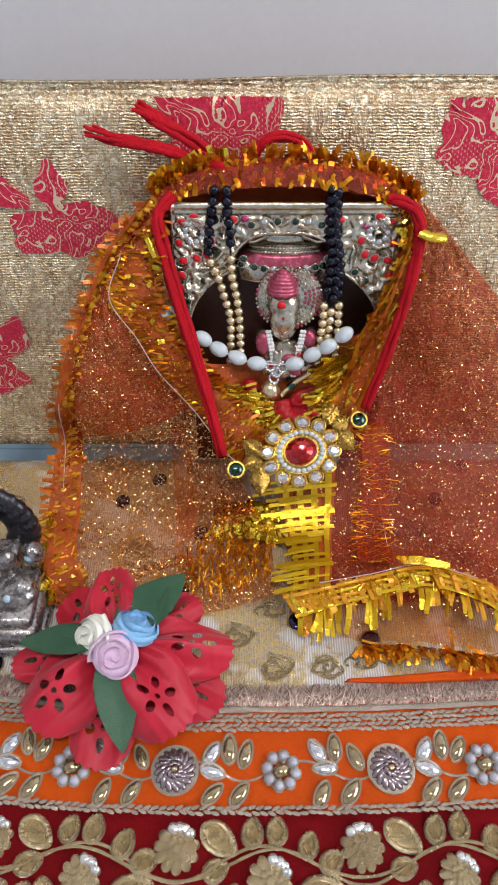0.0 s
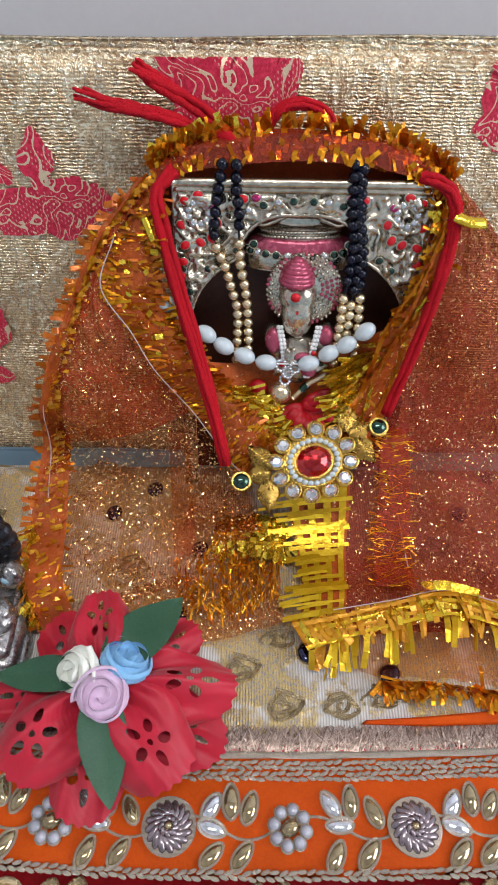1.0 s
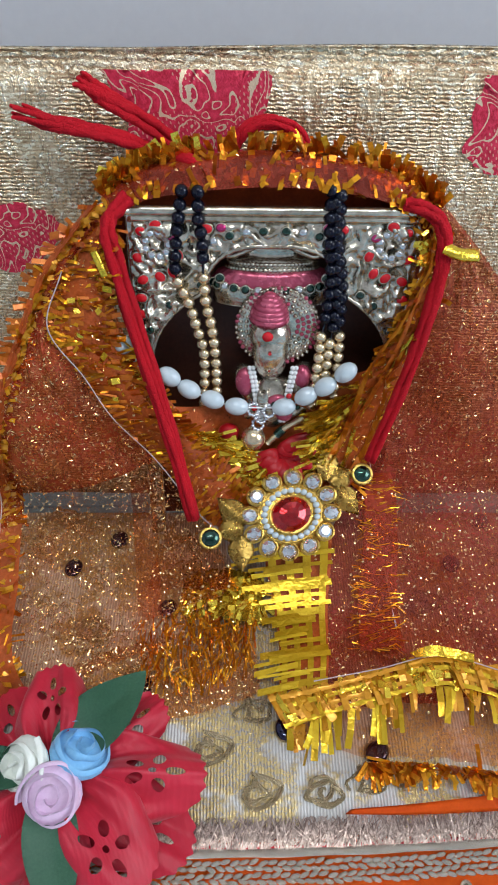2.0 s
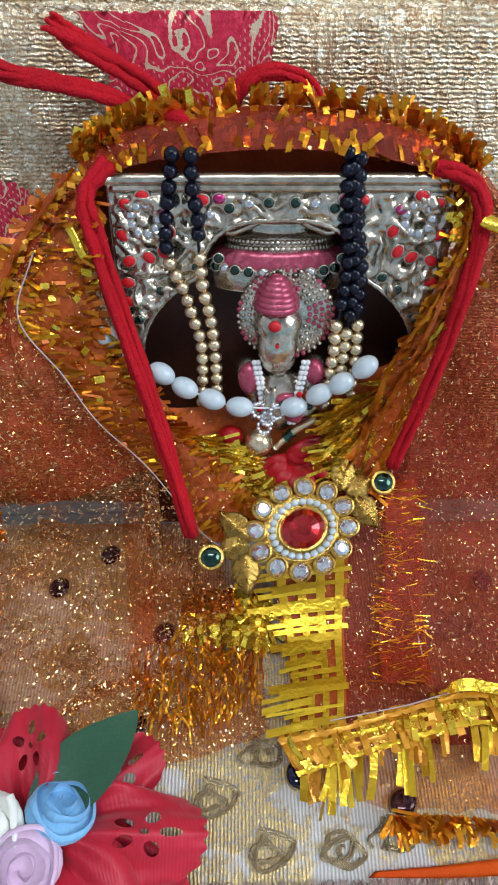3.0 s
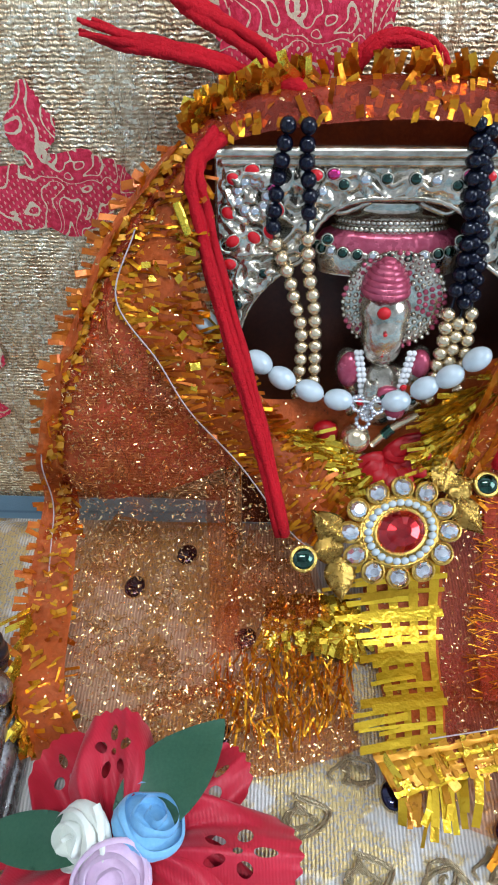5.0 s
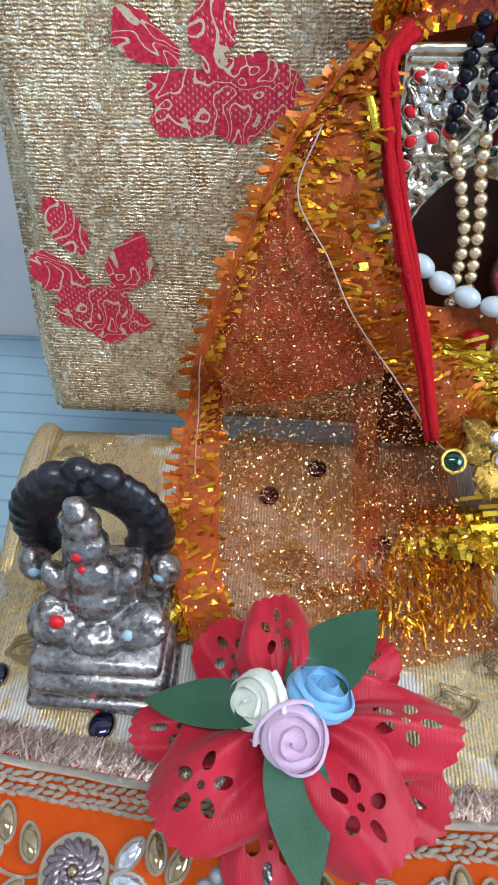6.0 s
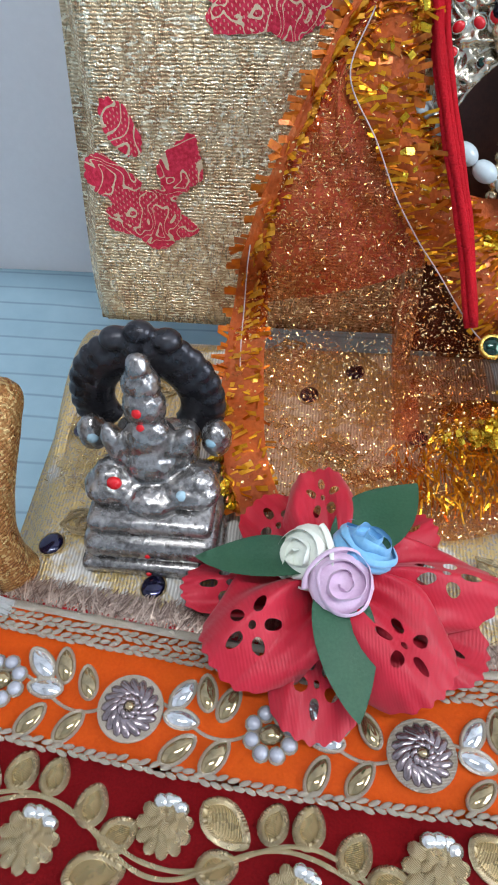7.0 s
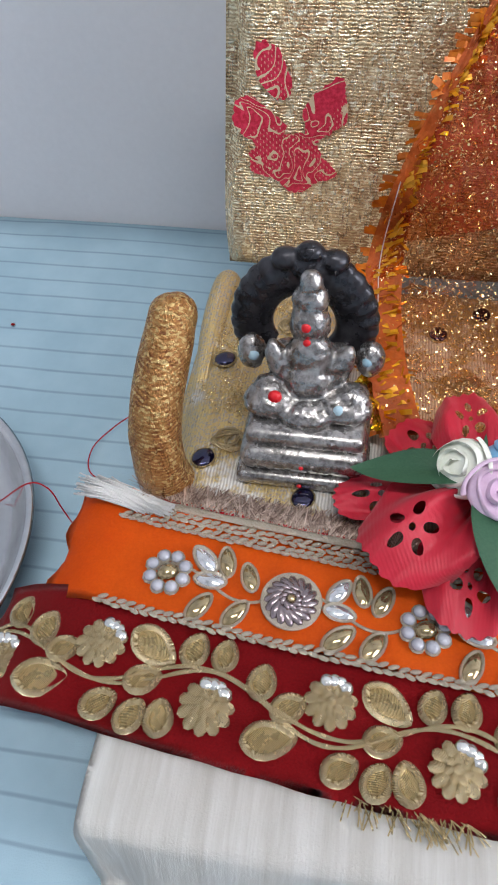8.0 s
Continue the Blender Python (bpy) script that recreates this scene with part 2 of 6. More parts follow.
FRINGE = make_foil("pinkish metallic fringe", (0.16, 0.10, 0.08), (0.60, 0.46, 0.38), 0.35, 0.7)
GOLDTHREAD = threads("yellow gold thread", (0.56, 0.42, 0.21), (1.0, 0.84, 0.54), "DIAGONAL", 1250.0, 0.22, 0.6)
GOLDWORK = plain("bright curled gold wire", (0.50, 0.36, 0.15), (0.95, 0.78, 0.46), 0.25, 0.85, grain=500, coarse=200)
DULLSIDE = plain("dull side metal", (0.36, 0.31, 0.24), (0.54, 0.47, 0.37), 0.55, 0.2, grain=500)
SILVER = plain("white metal", (0.20, 0.16, 0.11), (0.88, 0.81, 0.67), 0.20, 0.92, grain=500, bump=0.35, dist=0.0006, coarse=120)
DARKSILVER = plain("tarnished white metal", (0.075, 0.066, 0.062), (0.52, 0.50, 0.49), 0.27, 0.85, grain=600, bump=0.32, dist=0.0006, coarse=150)
BLACKSILVER = plain("blackened metal", (0.012, 0.012, 0.016), (0.06, 0.06, 0.07), 0.28, 0.6, grain=600, bump=0.3, coarse=160)
GOLD = plain("antique gold metal", (0.42, 0.24, 0.04), (0.78, 0.54, 0.14), 0.28, 0.95, grain=900, bump=0.5, coarse=200)
GOLDBEAD = plain("pale gold bead", (0.66, 0.52, 0.32), (0.82, 0.68, 0.46), 0.22, 0.9, grain=300, bump=0.1)
BLACKBEAD = plain("black glass bead", (0.002, 0.003, 0.008), (0.006, 0.007, 0.018), 0.12, 0.0, grain=300, bump=0.05, Specular_IOR_Level=0.3)
PEARL = plain("pearl", (0.44, 0.52, 0.56), (0.58, 0.65, 0.68), 0.22, 0.0, grain=300, bump=0.05, Coat_Weight=0.6)
REDWOOL = plain("red cotton thread", (0.36, 0.003, 0.010), (0.58, 0.007, 0.018), 0.85, grain=1600, bump=0.8, dist=0.0008)
LEAF = plain("green satin leaf", (0.05, 0.16, 0.09), (0.09, 0.23, 0.13), 0.45, grain=1200, coarse=60)
ROSEW, ROSEB, ROSEP = (plain(n, a, b, 0.5, grain=900, coarse=80, Sheen_Weight=0.2) for n, a, b in (
    ("cream satin", (0.72, 0.76, 0.68), (0.84, 0.86, 0.79)), ("sky blue satin", (0.16, 0.40, 0.66), (0.26, 0.52, 0.78)),
    ("lilac satin", (0.62, 0.44, 0.62), (0.76, 0.58, 0.74))))
PINKPAINT = plain("pink enamel", (0.34, 0.035, 0.08), (0.52, 0.12, 0.18), 0.26, 0.4, grain=500, coarse=200)
REDPAINT = plain("red enamel", (0.50, 0.006, 0.012), (0.68, 0.012, 0.02), 0.25, grain=500)
# pale blue colour for painted highlights on the hooded statue
BLUEGLEAM = plain("pale blue highlight", (0.25, 0.42, 0.52), (0.45, 0.6, 0.68), 0.3, grain=500)
MAGENTA, REDSTONE, GREENSTONE, CLEAR, NAVY = (make_glass(n, c) for n, c in (
    ("magenta glass", (0.85, 0.02, 0.25)), ("ruby glass", (0.55, 0.008, 0.012)), ("green glass", (0.003, 0.055, 0.030)),
    ("clear glass stone", (0.94, 0.96, 1.0)), ("navy glass", (0.010, 0.008, 0.06))))
AMBERSTONE = make_glass("champagne glass stone", (0.50, 0.38, 0.20), 0.05)
SMOKESTONE = make_glass("smoky faceted sequin", (0.34, 0.27, 0.29), 0.12)
FOILGOLD = make_foil("yellow gold foil", (0.55, 0.30, 0.010), (1.0, 0.74, 0.08), 0.2)
RIBBONGOLD = make_foil("bright yellow ribbon film", (0.52, 0.29, 0.006), (0.88, 0.60, 0.030), 0.28, 0.6)
FOILAMBER = make_foil("amber foil", (0.42, 0.075, 0.004), (0.86, 0.40, 0.018), 0.28)
NET = make_net("sheer orange net", (0.44, 0.036, 0.002), 0.54, (1.0, 0.55, 0.26))
NETTHIN = make_net("thin sheer orange net", (0.50, 0.075, 0.014), 0.07, (0.92, 0.72, 0.58), patchy=0.9)
NETRIGHT = make_net("sheer reddish net", (0.32, 0.020, 0.004), 0.52, (0.90, 0.46, 0.28))
NETDENSE = make_net("pleated orange net", (0.60, 0.105, 0.005), 0.70)
PETAL = make_petal()
STEEL = plain("brushed steel", (0.50, 0.51, 0.53), (0.66, 0.67, 0.69), 0.25, 0.95, grain=300, coarse=30, bump=0.15)
PEARLSMALL = plain("small grey pearl", (0.27, 0.28, 0.33), (0.46, 0.47, 0.53), 0.25, 0.1, grain=300, bump=0.1)
DARKRED = plain("glossy dark red film", (0.26, 0.003, 0.006), (0.42, 0.006, 0.012), 0.4, grain=400, Specular_IOR_Level=0.25)
SEQUIN = plain("iridescent sequin", (0.60, 0.60, 0.58), (0.85, 0.86, 0.84), 0.12, 0.85, grain=600)
WHITETHREAD = plain("white cotton fray", (0.68, 0.68, 0.68), (0.85, 0.85, 0.85), 0.9, grain=1500)
STITCH = plain("mauve sewing thread", (0.40, 0.30, 0.30), (0.62, 0.52, 0.50), 0.8, grain=1500)
# veil's orange with the shade under the hood put into the colour
VEILSHADE = plain("shaded orange gathered net", (0.10, 0.016, 0.005), (0.24, 0.045, 0.010), 0.6, grain=900, coarse=160)
GLITTER = make_foil("gold glitter", (0.85, 0.42, 0.10), (1.0, 0.80, 0.42), 0.12)
FILM = plain("amber plastic film", (0.36, 0.05, 0.003), (0.66, 0.20, 0.010), 0.3, 0.3, grain=500, coarse=150)
FILMGOLD = plain("yellow plastic film", (0.50, 0.18, 0.006), (0.74, 0.36, 0.016), 0.3, 0.35, grain=500, coarse=150)
LAMPGLOW = Mat("lamp glow").set(Emission_Color=(1.0, 0.97, 0.93), Emission_Strength=6.0).m


# ---- builders ----
def mesh_of(bm, name, mats, smooth=True):
    me = bpy.data.meshes.new(name)
    bm.to_mesh(me)
    bm.free()
    for m in mats if isinstance(mats, (list, tuple)) else [mats]:
        me.materials.append(m)
    if smooth:
        me.polygons.foreach_set("use_smooth", [True] * len(me.polygons))
    return me


def part(name, bm, material, parent=None, label="", smooth=True):
    ob = new(name, mesh_of(bm, name, material, smooth) if isinstance(bm, bmesh.types.BMesh) else bm)
    if parent is not None:
        ob.parent = parent
        ob.matrix_parent_inverse = parent.matrix_basis.inverted()
    if label:
        tagged(ob, label)
    return ob


def thing(name, place, label, category, group="", kind=""):
    ob = new(name)
    ob.empty_display_size = 0.01
    ob.matrix_basis = Matrix.Translation(place)
    return tagged(ob, label, category, group, kind)


def box(bm, lo, hi, bevel=0.0, seg=2):
    r = bmesh.ops.create_cube(bm, size=1)
    c = [(a + b) / 2 for a, b in zip(lo, hi)]
    s = [b - a for a, b in zip(lo, hi)]
    bmesh.ops.transform(bm, matrix=Matrix.LocRotScale(c, None, s), verts=r["verts"])
    if bevel:
        es = list({e for v in r["verts"] for e in v.link_edges})
        bmesh.ops.bevel(bm, geom=es, offset=bevel, segments=seg, affect="EDGES", profile=0.5)
    return bm


def sphere_plan(u, v, kept={}):
    """Points and faces of a unit sphere, worked out once for each fineness."""
    if (u, v) not in kept:
        pts = [Vector((0, 0, 1))]
        for j in range(1, v):
            h = math.pi * j / v
            pts += [Vector((math.sin(h) * math.cos(2 * math.pi * i / u), math.sin(h) * math.sin(2 * math.pi * i / u), math.cos(h))) for i in range(u)]
        pts.append(Vector((0, 0, -1)))
        fs = [(0, 1 + i, 1 + (i + 1) % u) for i in range(u)]
        for j in range(v - 2):
            o = 1 + j * u
            fs += [(o + i, o + u + i, o + u + (i + 1) % u, o + (i + 1) % u) for i in range(u)]
        o = 1 + (v - 2) * u
        fs += [(o + i, len(pts) - 1, o + (i + 1) % u) for i in range(u)]
        kept[(u, v)] = pts, fs
    return kept[(u, v)]


def ball(bm, m, u=14, v=9, slot=0):
    pts, fs = sphere_plan(u, v)
    vs = [bm.verts.new(m @ q) for q in pts]
    for f in fs:
        bm.faces.new([vs[i] for i in f]).material_index = slot
    return vs


def at(p, s=(1, 1, 1), rot=(0, 0, 0)):
    return Matrix.LocRotScale(p, Euler([radians(a) for a in rot]), (s, s, s) if isinstance(s, (int, float)) else s)


def lathe(bm, profile, m=Matrix(), n=28, slot=0):
    """Turn a profile of (radius, height) round z."""
    rings = []
    for r, h in profile:
        rings.append([bm.verts.new(m @ Vector((r * math.cos(2 * math.pi * i / n), r * math.sin(2 * math.pi * i / n), h))) for i in range(n)])
    for a, b in zip(rings, rings[1:]):
        for i in range(n):
            bm.faces.new((a[i], a[(i + 1) % n], b[(i + 1) % n], b[i])).material_index = slot
    for ring in (rings[0], rings[-1]):
        if (ring[0].co - ring[n // 2].co).length > 1e-6:
            try:
                bm.faces.new(ring).material_index = slot
            except ValueError:
                pass
    return bm


def smooth_line(points, n):
    """n points on a Catmull-Rom line through the given ones."""
    p = [Vector(q) for q in points]
    p = [2 * p[0] - p[1], *p, 2 * p[-1] - p[-2]]
    out = []
    for i in range(n):
        u = i / (n - 1) * (len(p) - 3)
        k = min(int(u), len(p) - 4)
        f = u - k
        a, b, c, d = p[k:k + 4]
        out.append(0.5 * ((2 * b) + (c - a) * f + (2 * a - 5 * b + 4 * c - d) * f * f + (3 * b - a - 3 * c + d) * f ** 3))
    return out


def tube(bm, points, radius, n=40, seg=8, twist=0.0, lumps=0.0, flat=1.0, slot=0):
    line = smooth_line(points, n)
    rings = []
    up = Vector((0.13, -0.6, 0.79))
    for i, p in enumerate(line):
        d = (line[min(i + 1, n - 1)] - line[max(i - 1, 0)]).normalized()
        s = d.cross(up).normalized()
        w = s.cross(d)
        r = radius(i / (n - 1)) if callable(radius) else radius
        ring = []
        for k in range(seg):
            a = 2 * math.pi * k / seg
            rr = r * (1 + lumps * math.sin(2 * a + twist * i))
            ring.append(bm.verts.new(p + s * rr * math.cos(a) + w * rr * flat * math.sin(a)))
        rings.append(ring)
    for a, b in zip(rings, rings[1:]):
        for k in range(seg):
            bm.faces.new((a[k], a[(k + 1) % seg], b[(k + 1) % seg], b[k])).material_index = slot
    for r in (rings[0], rings[-1]):
        bm.faces.new(r).material_index = slot
    return bm


def loft(bm, lines, nu, nv, shape=None, thick=0.0):
    """A cloth through several lines of points, with an added offset shape(u, v) -> Vector."""
    rows = [smooth_line(l, nv) for l in lines]
    grid = []
    for i in range(nu):
        u = i / (nu - 1)
        row = []
        for j in range(nv):
            col = smooth_line([r[j] for r in rows], nu)[i] if len(rows) > 2 else rows[0][j].lerp(rows[1][j], u)
            if shape:
                col = col + shape(u, j / (nv - 1))
            row.append(bm.verts.new(col))
        grid.append(row)
    for i in range(nu - 1):
        for j in range(nv - 1):
            bm.faces.new((grid[i][j], grid[i + 1][j], grid[i + 1][j + 1], grid[i][j + 1]))
    return grid


# ---- structure ----
def wall(name, lo, hi, label, hole=None):
    """A wall slab; hole: (axis-free) opening given as lo, hi cut through it by building four pieces."""
    bm = bmesh.new()
    if hole is None:
        box(bm, lo, hi)
    else:
        (y0, z0), (y1, z1) = hole
        for a, b in (((lo[1], lo[2]), (y0, hi[2])), ((y1, lo[2]), (hi[1], hi[2])), ((y0, lo[2]), (y1, z0)), ((y0, z1), (y1, hi[2]))):
            box(bm, (lo[0], a[0], a[1]), (hi[0], b[0], b[1]))
    return tagged(part(name, bm, WALL if name != "ceiling" else CEIL, smooth=False), label, "wall", kind="structure")


wall("wall_north", (-1.6, 0.331, -0.1), (1.6, 0.46, 2.5), "plain off-white painted wall behind the shrine")
wall("wall_south", (-1.6, -2.3, -0.1), (1.6, -2.2, 2.5), "plain off-white painted wall")
wall("wall_east", (1.5, -2.2, -0.1), (1.6, 0.331, 2.5), "plain off-white painted wall with a window opening", hole=((-0.80, 0.55), (0.10, 1.45)))
wall("wall_west", (-1.6, -2.2, -0.1), (-1.5, 0.331, 2.5), "plain off-white painted wall")
tagged(wall("ceiling", (-1.6, -2.3, 2.5), (1.6, 0.46, 2.6), "plain white painted ceiling"), category="ceiling")
bm = box(bmesh.new(), (-1.6, -2.3, -0.2), (1.6, 0.46, -0.1))
tagged(part("floor", bm, WOOD, smooth=False), "plain brown floor under the sheet", "floor", kind="structure")
bm = box(bmesh.new(), (-1.5, -2.2, -0.1), (1.5, 0.331, -0.012))
tagged(part("bed_base", bm, WOOD, smooth=False), "plain wooden base under the striped sheet", "base", kind="structure")

bm = bmesh.new()
box(bm, (-0.58, -0.02, -0.025), (0.58, 0.02, 0.025), 0.008)
lamp = thing("ceiling_lamp", LAMP, "white tube lamp fixed under the ceiling", "lamp")
bmesh.ops.transform(bm, matrix=Matrix.Translation(LAMP + Vector((0, 0, 0.03))), verts=bm.verts)
part("housing", bm, CEIL, lamp)
bm = bmesh.new()
tube(bm, [LAMP + Vector((x, 0, -0.012)) for x in (-0.56, 0, 0.56)], 0.014, 8, 12)
part("tube", bm, LAMPGLOW, lamp)
for x in (-0.4, 0.4):
    part("bracket", box(bmesh.new(), (LAMP.x + x - 0.01, LAMP.y - 0.01, LAMP.z + 0.05), (LAMP.x + x + 0.01, LAMP.y + 0.01, 2.5)), CEIL, lamp)

# the striped sheet that everything stands on
bm = bmesh.new()
nx, ny = 120, 100
grid = [[bm.verts.new((-1.49 + 2.98 * i / nx, -2.19 + 2.52 * (j / ny), 0)) for j in range(ny + 1)] for i in range(nx + 1)]
for i in range(nx):
    for j in range(ny):
        bm.faces.new((grid[i][j], grid[i + 1][j], grid[i + 1][j + 1], grid[i][j + 1]))
for v in bm.verts:
    away = max(0.0, min(1.0, (abs(v.co.x) - 0.35) / 0.3))
    v.co.z = -0.001 + 0.0015 * noise.noise(v.co * 7) + away * 0.006 * noise.noise(v.co * 3)
r = bmesh.ops.extrude_face_region(bm, geom=list(bm.faces))
for v in r["geom"]:
    if isinstance(v, bmesh.types.BMVert):
        v.co.z = -0.0115
bmesh.ops.recalc_face_normals(bm, faces=bm.faces)
tagged(part("bed_sheet", bm, SHEET), "light blue cotton sheet with thin dark stripes, lying flat", "sheet")

# ---- the throne ----
TOP = 0.057


def panel_y(z, off=0.0):
    return 0.2145 + 0.26 * z - off


throne = thing("throne", (0.02, 0.12, 0), "cloth-covered toy throne with gold brocade back and cream seat", "throne")

bm = box(bmesh.new(), (-0.146, 0.016, 0.0), (0.190, 0.214, 0.051), 0.004)
part("base", bm, WOOD, throne)

# seat cushion: a soft slab with rounded rim
bm = bmesh.new()
X0, X1, Y0, Y1 = -0.154, 0.196, 0.0965, 0.2222
n, k = 90, 44
top = []
for i in range(n + 1):
    row = []
    for j in range(k + 1):
        u, v = i / n, j / k
        x, y = X0 + (X1 - X0) * u, Y0 + (Y1 - Y0) * v
        d = min(x - X0, X1 - x, Y1 - y + 0.001, 0.012)
        corner = Vector((max(0, X0 + 0.02 - x), max(0, y - (Y1 - 0.02)), 0)).length
        z = TOP - 0.010 * (1 - max(0, d) / 0.012) ** 2 - (0.010 if corner > 0.02 else 0)
        z += 0.0011 * noise.noise(Vector((x * 40, y * 40, 3))) + 0.0005 * noise.noise(Vector((x * 130, y * 130, 1)))
        row.append(bm.verts.new((x, y, z)))
    top.append(row)
for i in range(n):
    for j in range(k):
        bm.faces.new((top[i][j], top[i + 1][j], top[i + 1][j + 1], top[i][j + 1]))
r = bmesh.ops.extrude_face_region(bm, geom=list(bm.faces))
for v in r["geom"]:
    if isinstance(v, bmesh.types.BMVert):
        v.co.z = 0.0505
bmesh.ops.recalc_face_normals(bm, faces=bm.faces)
part("seat", bm, SEAT, throne, "cream tissue seat cloth worked with gold thread")

# the padded roll along the seat's open end
bm = tube(bmesh.new(), [(-0.1465, 0.2195, 0.0530), (-0.1482, 0.2120, 0.0562), (-0.1490, 0.2000, 0.0568), (-0.1488, 0.1820, 0.0556), (-0.1480, 0.1640, 0.0532), (-0.1475, 0.1500, 0.0505)],
          lambda u: 0.0056 * math.sqrt(max(0.05, 1 - max(0, (0.14 - u) / 0.14) ** 2)) * (1 - 0.35 * u), 50, 16, 0.3, 0.03)
part("seat_roll", bm, SEAT, throne, "padded cloth roll along the seat's end")
bm = tube(bmesh.new(), [(-0.1505, 0.1960, 0.0535), (-0.1515, 0.1850, 0.0530), (-0.1512, 0.1700, 0.0520), (-0.1506, 0.1560, 0.0510)], 0.0012, 30, 8, 0.4, 0.1, 0.6)
part("seat_piping", bm, MAROON, throne, "dark red cloth edge")

# back panel: leaning padded board
bm = bmesh.new()
zs = [0.051 + 0.1672 * j / 40 for j in range(41)]
prof = []
for z in zs:
    e = min(1.0, min(z - 0.051, 0.2182 - z) / 0.007)
    prof.append((z, 0.009 * (1 - math.sqrt(max(0, 1 - (1 - e) ** 2)))))
rings = []
NX = 70
for i in range(NX + 1):
    x = -0.151 + 0.343 * i / NX
    e = min(1.0, min(x + 0.151, 0.192 - x) / 0.006)
    side = 0.007 * (1 - math.sqrt(max(0, 1 - (1 - e) ** 2)))
    lift = 0.0012 * math.sin(x * 23)
    ring = []
    for z, dy in prof:
        wob = 0.0008 * noise.noise(Vector((x * 25, z * 25, 7)))
        ring.append(bm.verts.new((x + 0.0022 * math.sin(z * 60) * (1 - i / NX) + 0.02 * (z - 0.05) * (1 - i / NX), panel_y(z) + max(dy, side) + wob, z + lift * (z / 0.22))))
    for z, dy in reversed(prof):
        ring.append(bm.verts.new((x, panel_y(z) + 0.016 - max(dy, side), z + lift)))
    rings.append(ring)
m = len(rings[0])
for a, b in zip(rings, rings[1:]):
    for j in range(m):
        bm.faces.new((a[j], b[j], b[(j + 1) % m], a[(j + 1) % m]))
bm.faces.new(rings[0])
bm.faces.new(rings[-1][::-1])
bmesh.ops.recalc_face_normals(bm, faces=bm.faces)
back = part("back_panel", bm, BROCADE, throne, "gold brocade back panel with crimson woven roses")


def motif(cx, cz, size, spin, kind):
    """One woven spray: lobed rose, buds and leaves, lying on the panel's face."""
    sprays = (((0, 0, 0.52, 0.42, 0.3, 5, 0.10), (0.42, 0.10, 0.20, 0.34, -0.5, 3, 0.1), (0.30, -0.34, 0.28, 0.18, -0.6, 3, 0.12), (-0.42, 0.30, 0.2, 0.16, 0.8, 3, 0.14)),
              ((0, -0.15, 0.55, 0.26, 0.1, 5, 0.14), (0.35, -0.08, 0.22, 0.24, 0.3, 3, 0.16), (-0.05, 0.28, 0.15, 0.26, 0.0, 4, 0.14), (-0.55, 0.24, 0.26, 0.14, -0.5, 3, 0.14)),
              ((0.02, -0.30, 0.44, 0.26, -0.25, 5, 0.13), (-0.32, 0.06, 0.28, 0.17, -0.35, 3, 0.12), (0.36, 0.16, 0.19, 0.30, -0.5, 4, 0.10), (-0.17, 0.50, 0.13, 0.30, 0.45, 2, 0.12)))
    for k, (px, pz, rx, rz, turn, lobes, depth) in enumerate(sprays[kind]):
        bm = bmesh.new()
        n = 64
        ring = []
        for i in range(n):
            a = 2 * math.pi * i / n
            rr = 1 + depth * math.cos(lobes * a + turn) + 0.09 * noise.noise(Vector((math.cos(a) * 9, math.sin(a) * 9 + cx * 70, px * 50))) + 0.13 * noise.noise(Vector((math.cos(a) * 3 + px * 300 + cx * 90, math.sin(a) * 3, pz * 300)))
            x, z = rx * rr * math.cos(a), rz * rr * math.sin(a)
            ring.append((px + x * math.cos(turn) - z * math.sin(turn), pz + x * math.sin(turn) + z * math.cos(turn)))
        loops = [[bm.verts.new(((px + (x - px) * f), 0, (pz + (z - pz) * f))) for x, z in ring] for f in (1.0, 0.66, 0.33)]
        c = bm.verts.new((px, 0, pz))
        for a, b in zip(loops, loops[1:]):
            for i in range(n):
                bm.faces.new((a[i], b[i], b[(i + 1) % n], a[(i + 1) % n]))
        for i in range(n):
            bm.faces.new((loops[-1][i], c, loops[-1][(i + 1) % n]))
        bmesh.ops.transform(bm, matrix=Matrix.Rotation(spin, 4, "Y") @ Matrix.Scale(size, 4), verts=bm.verts)
        for v in bm.verts:
            v.co.z = min(v.co.z, 0.2152 - cz)
            v.co.y = panel_y(v.co.z + cz) - 0.0006 - 0.00018 * k - panel_y(cz) + 0.0008 * noise.noise(Vector(((v.co.x + cx) * 25, (v.co.z + cz) * 25, 7)))
        bmesh.ops.recalc_face_normals(bm, faces=bm.faces)
        ob = part("motif", bm, MOTIF)
        ob.matrix_basis = Matrix.Translation((cx, panel_y(cz), cz))
        ob.parent = back


motif(-0.013, 0.2040, 0.0400, 0.0, 0)
motif(0.0960, 0.2010, 0.0400, 0.35, 0)
motif(-0.0800, 0.1710, 0.0400, 0.0, 1)
motif(-0.1262, 0.1090, 0.0380, 0.0, 2)
motif(0.148, 0.115, 0.0370, 0.2, 2)

part("back_leg", box(bmesh.new(), (0.0, 0.262, 0.0), (0.04, 0.272, 0.16), 0.001), WOOD, throne)

# armrest: a cloth-covered bolster standing at the corner of the seat
bm = bmesh.new()
tube(bm, [(-0.1492, 0.1115, 0.0565), (-0.1512, 0.1120, 0.068), (-0.1515, 0.1190, 0.084), (-0.1490, 0.134, 0.100), (-0.1465, 0.144, 0.109)],
     lambda u: 0.0088 * (1 - 0.15 * u) * math.sqrt(max(0.02, 1 - max(0, (u - 0.86) / 0.14) ** 2)), 40, 20, 0.0, 0.03)
for v in bm.verts:
    v.co += 0.0008 * Vector((noise.noise(v.co * 90), noise.noise(v.co * 90 + Vector((5, 0, 0))), 0))
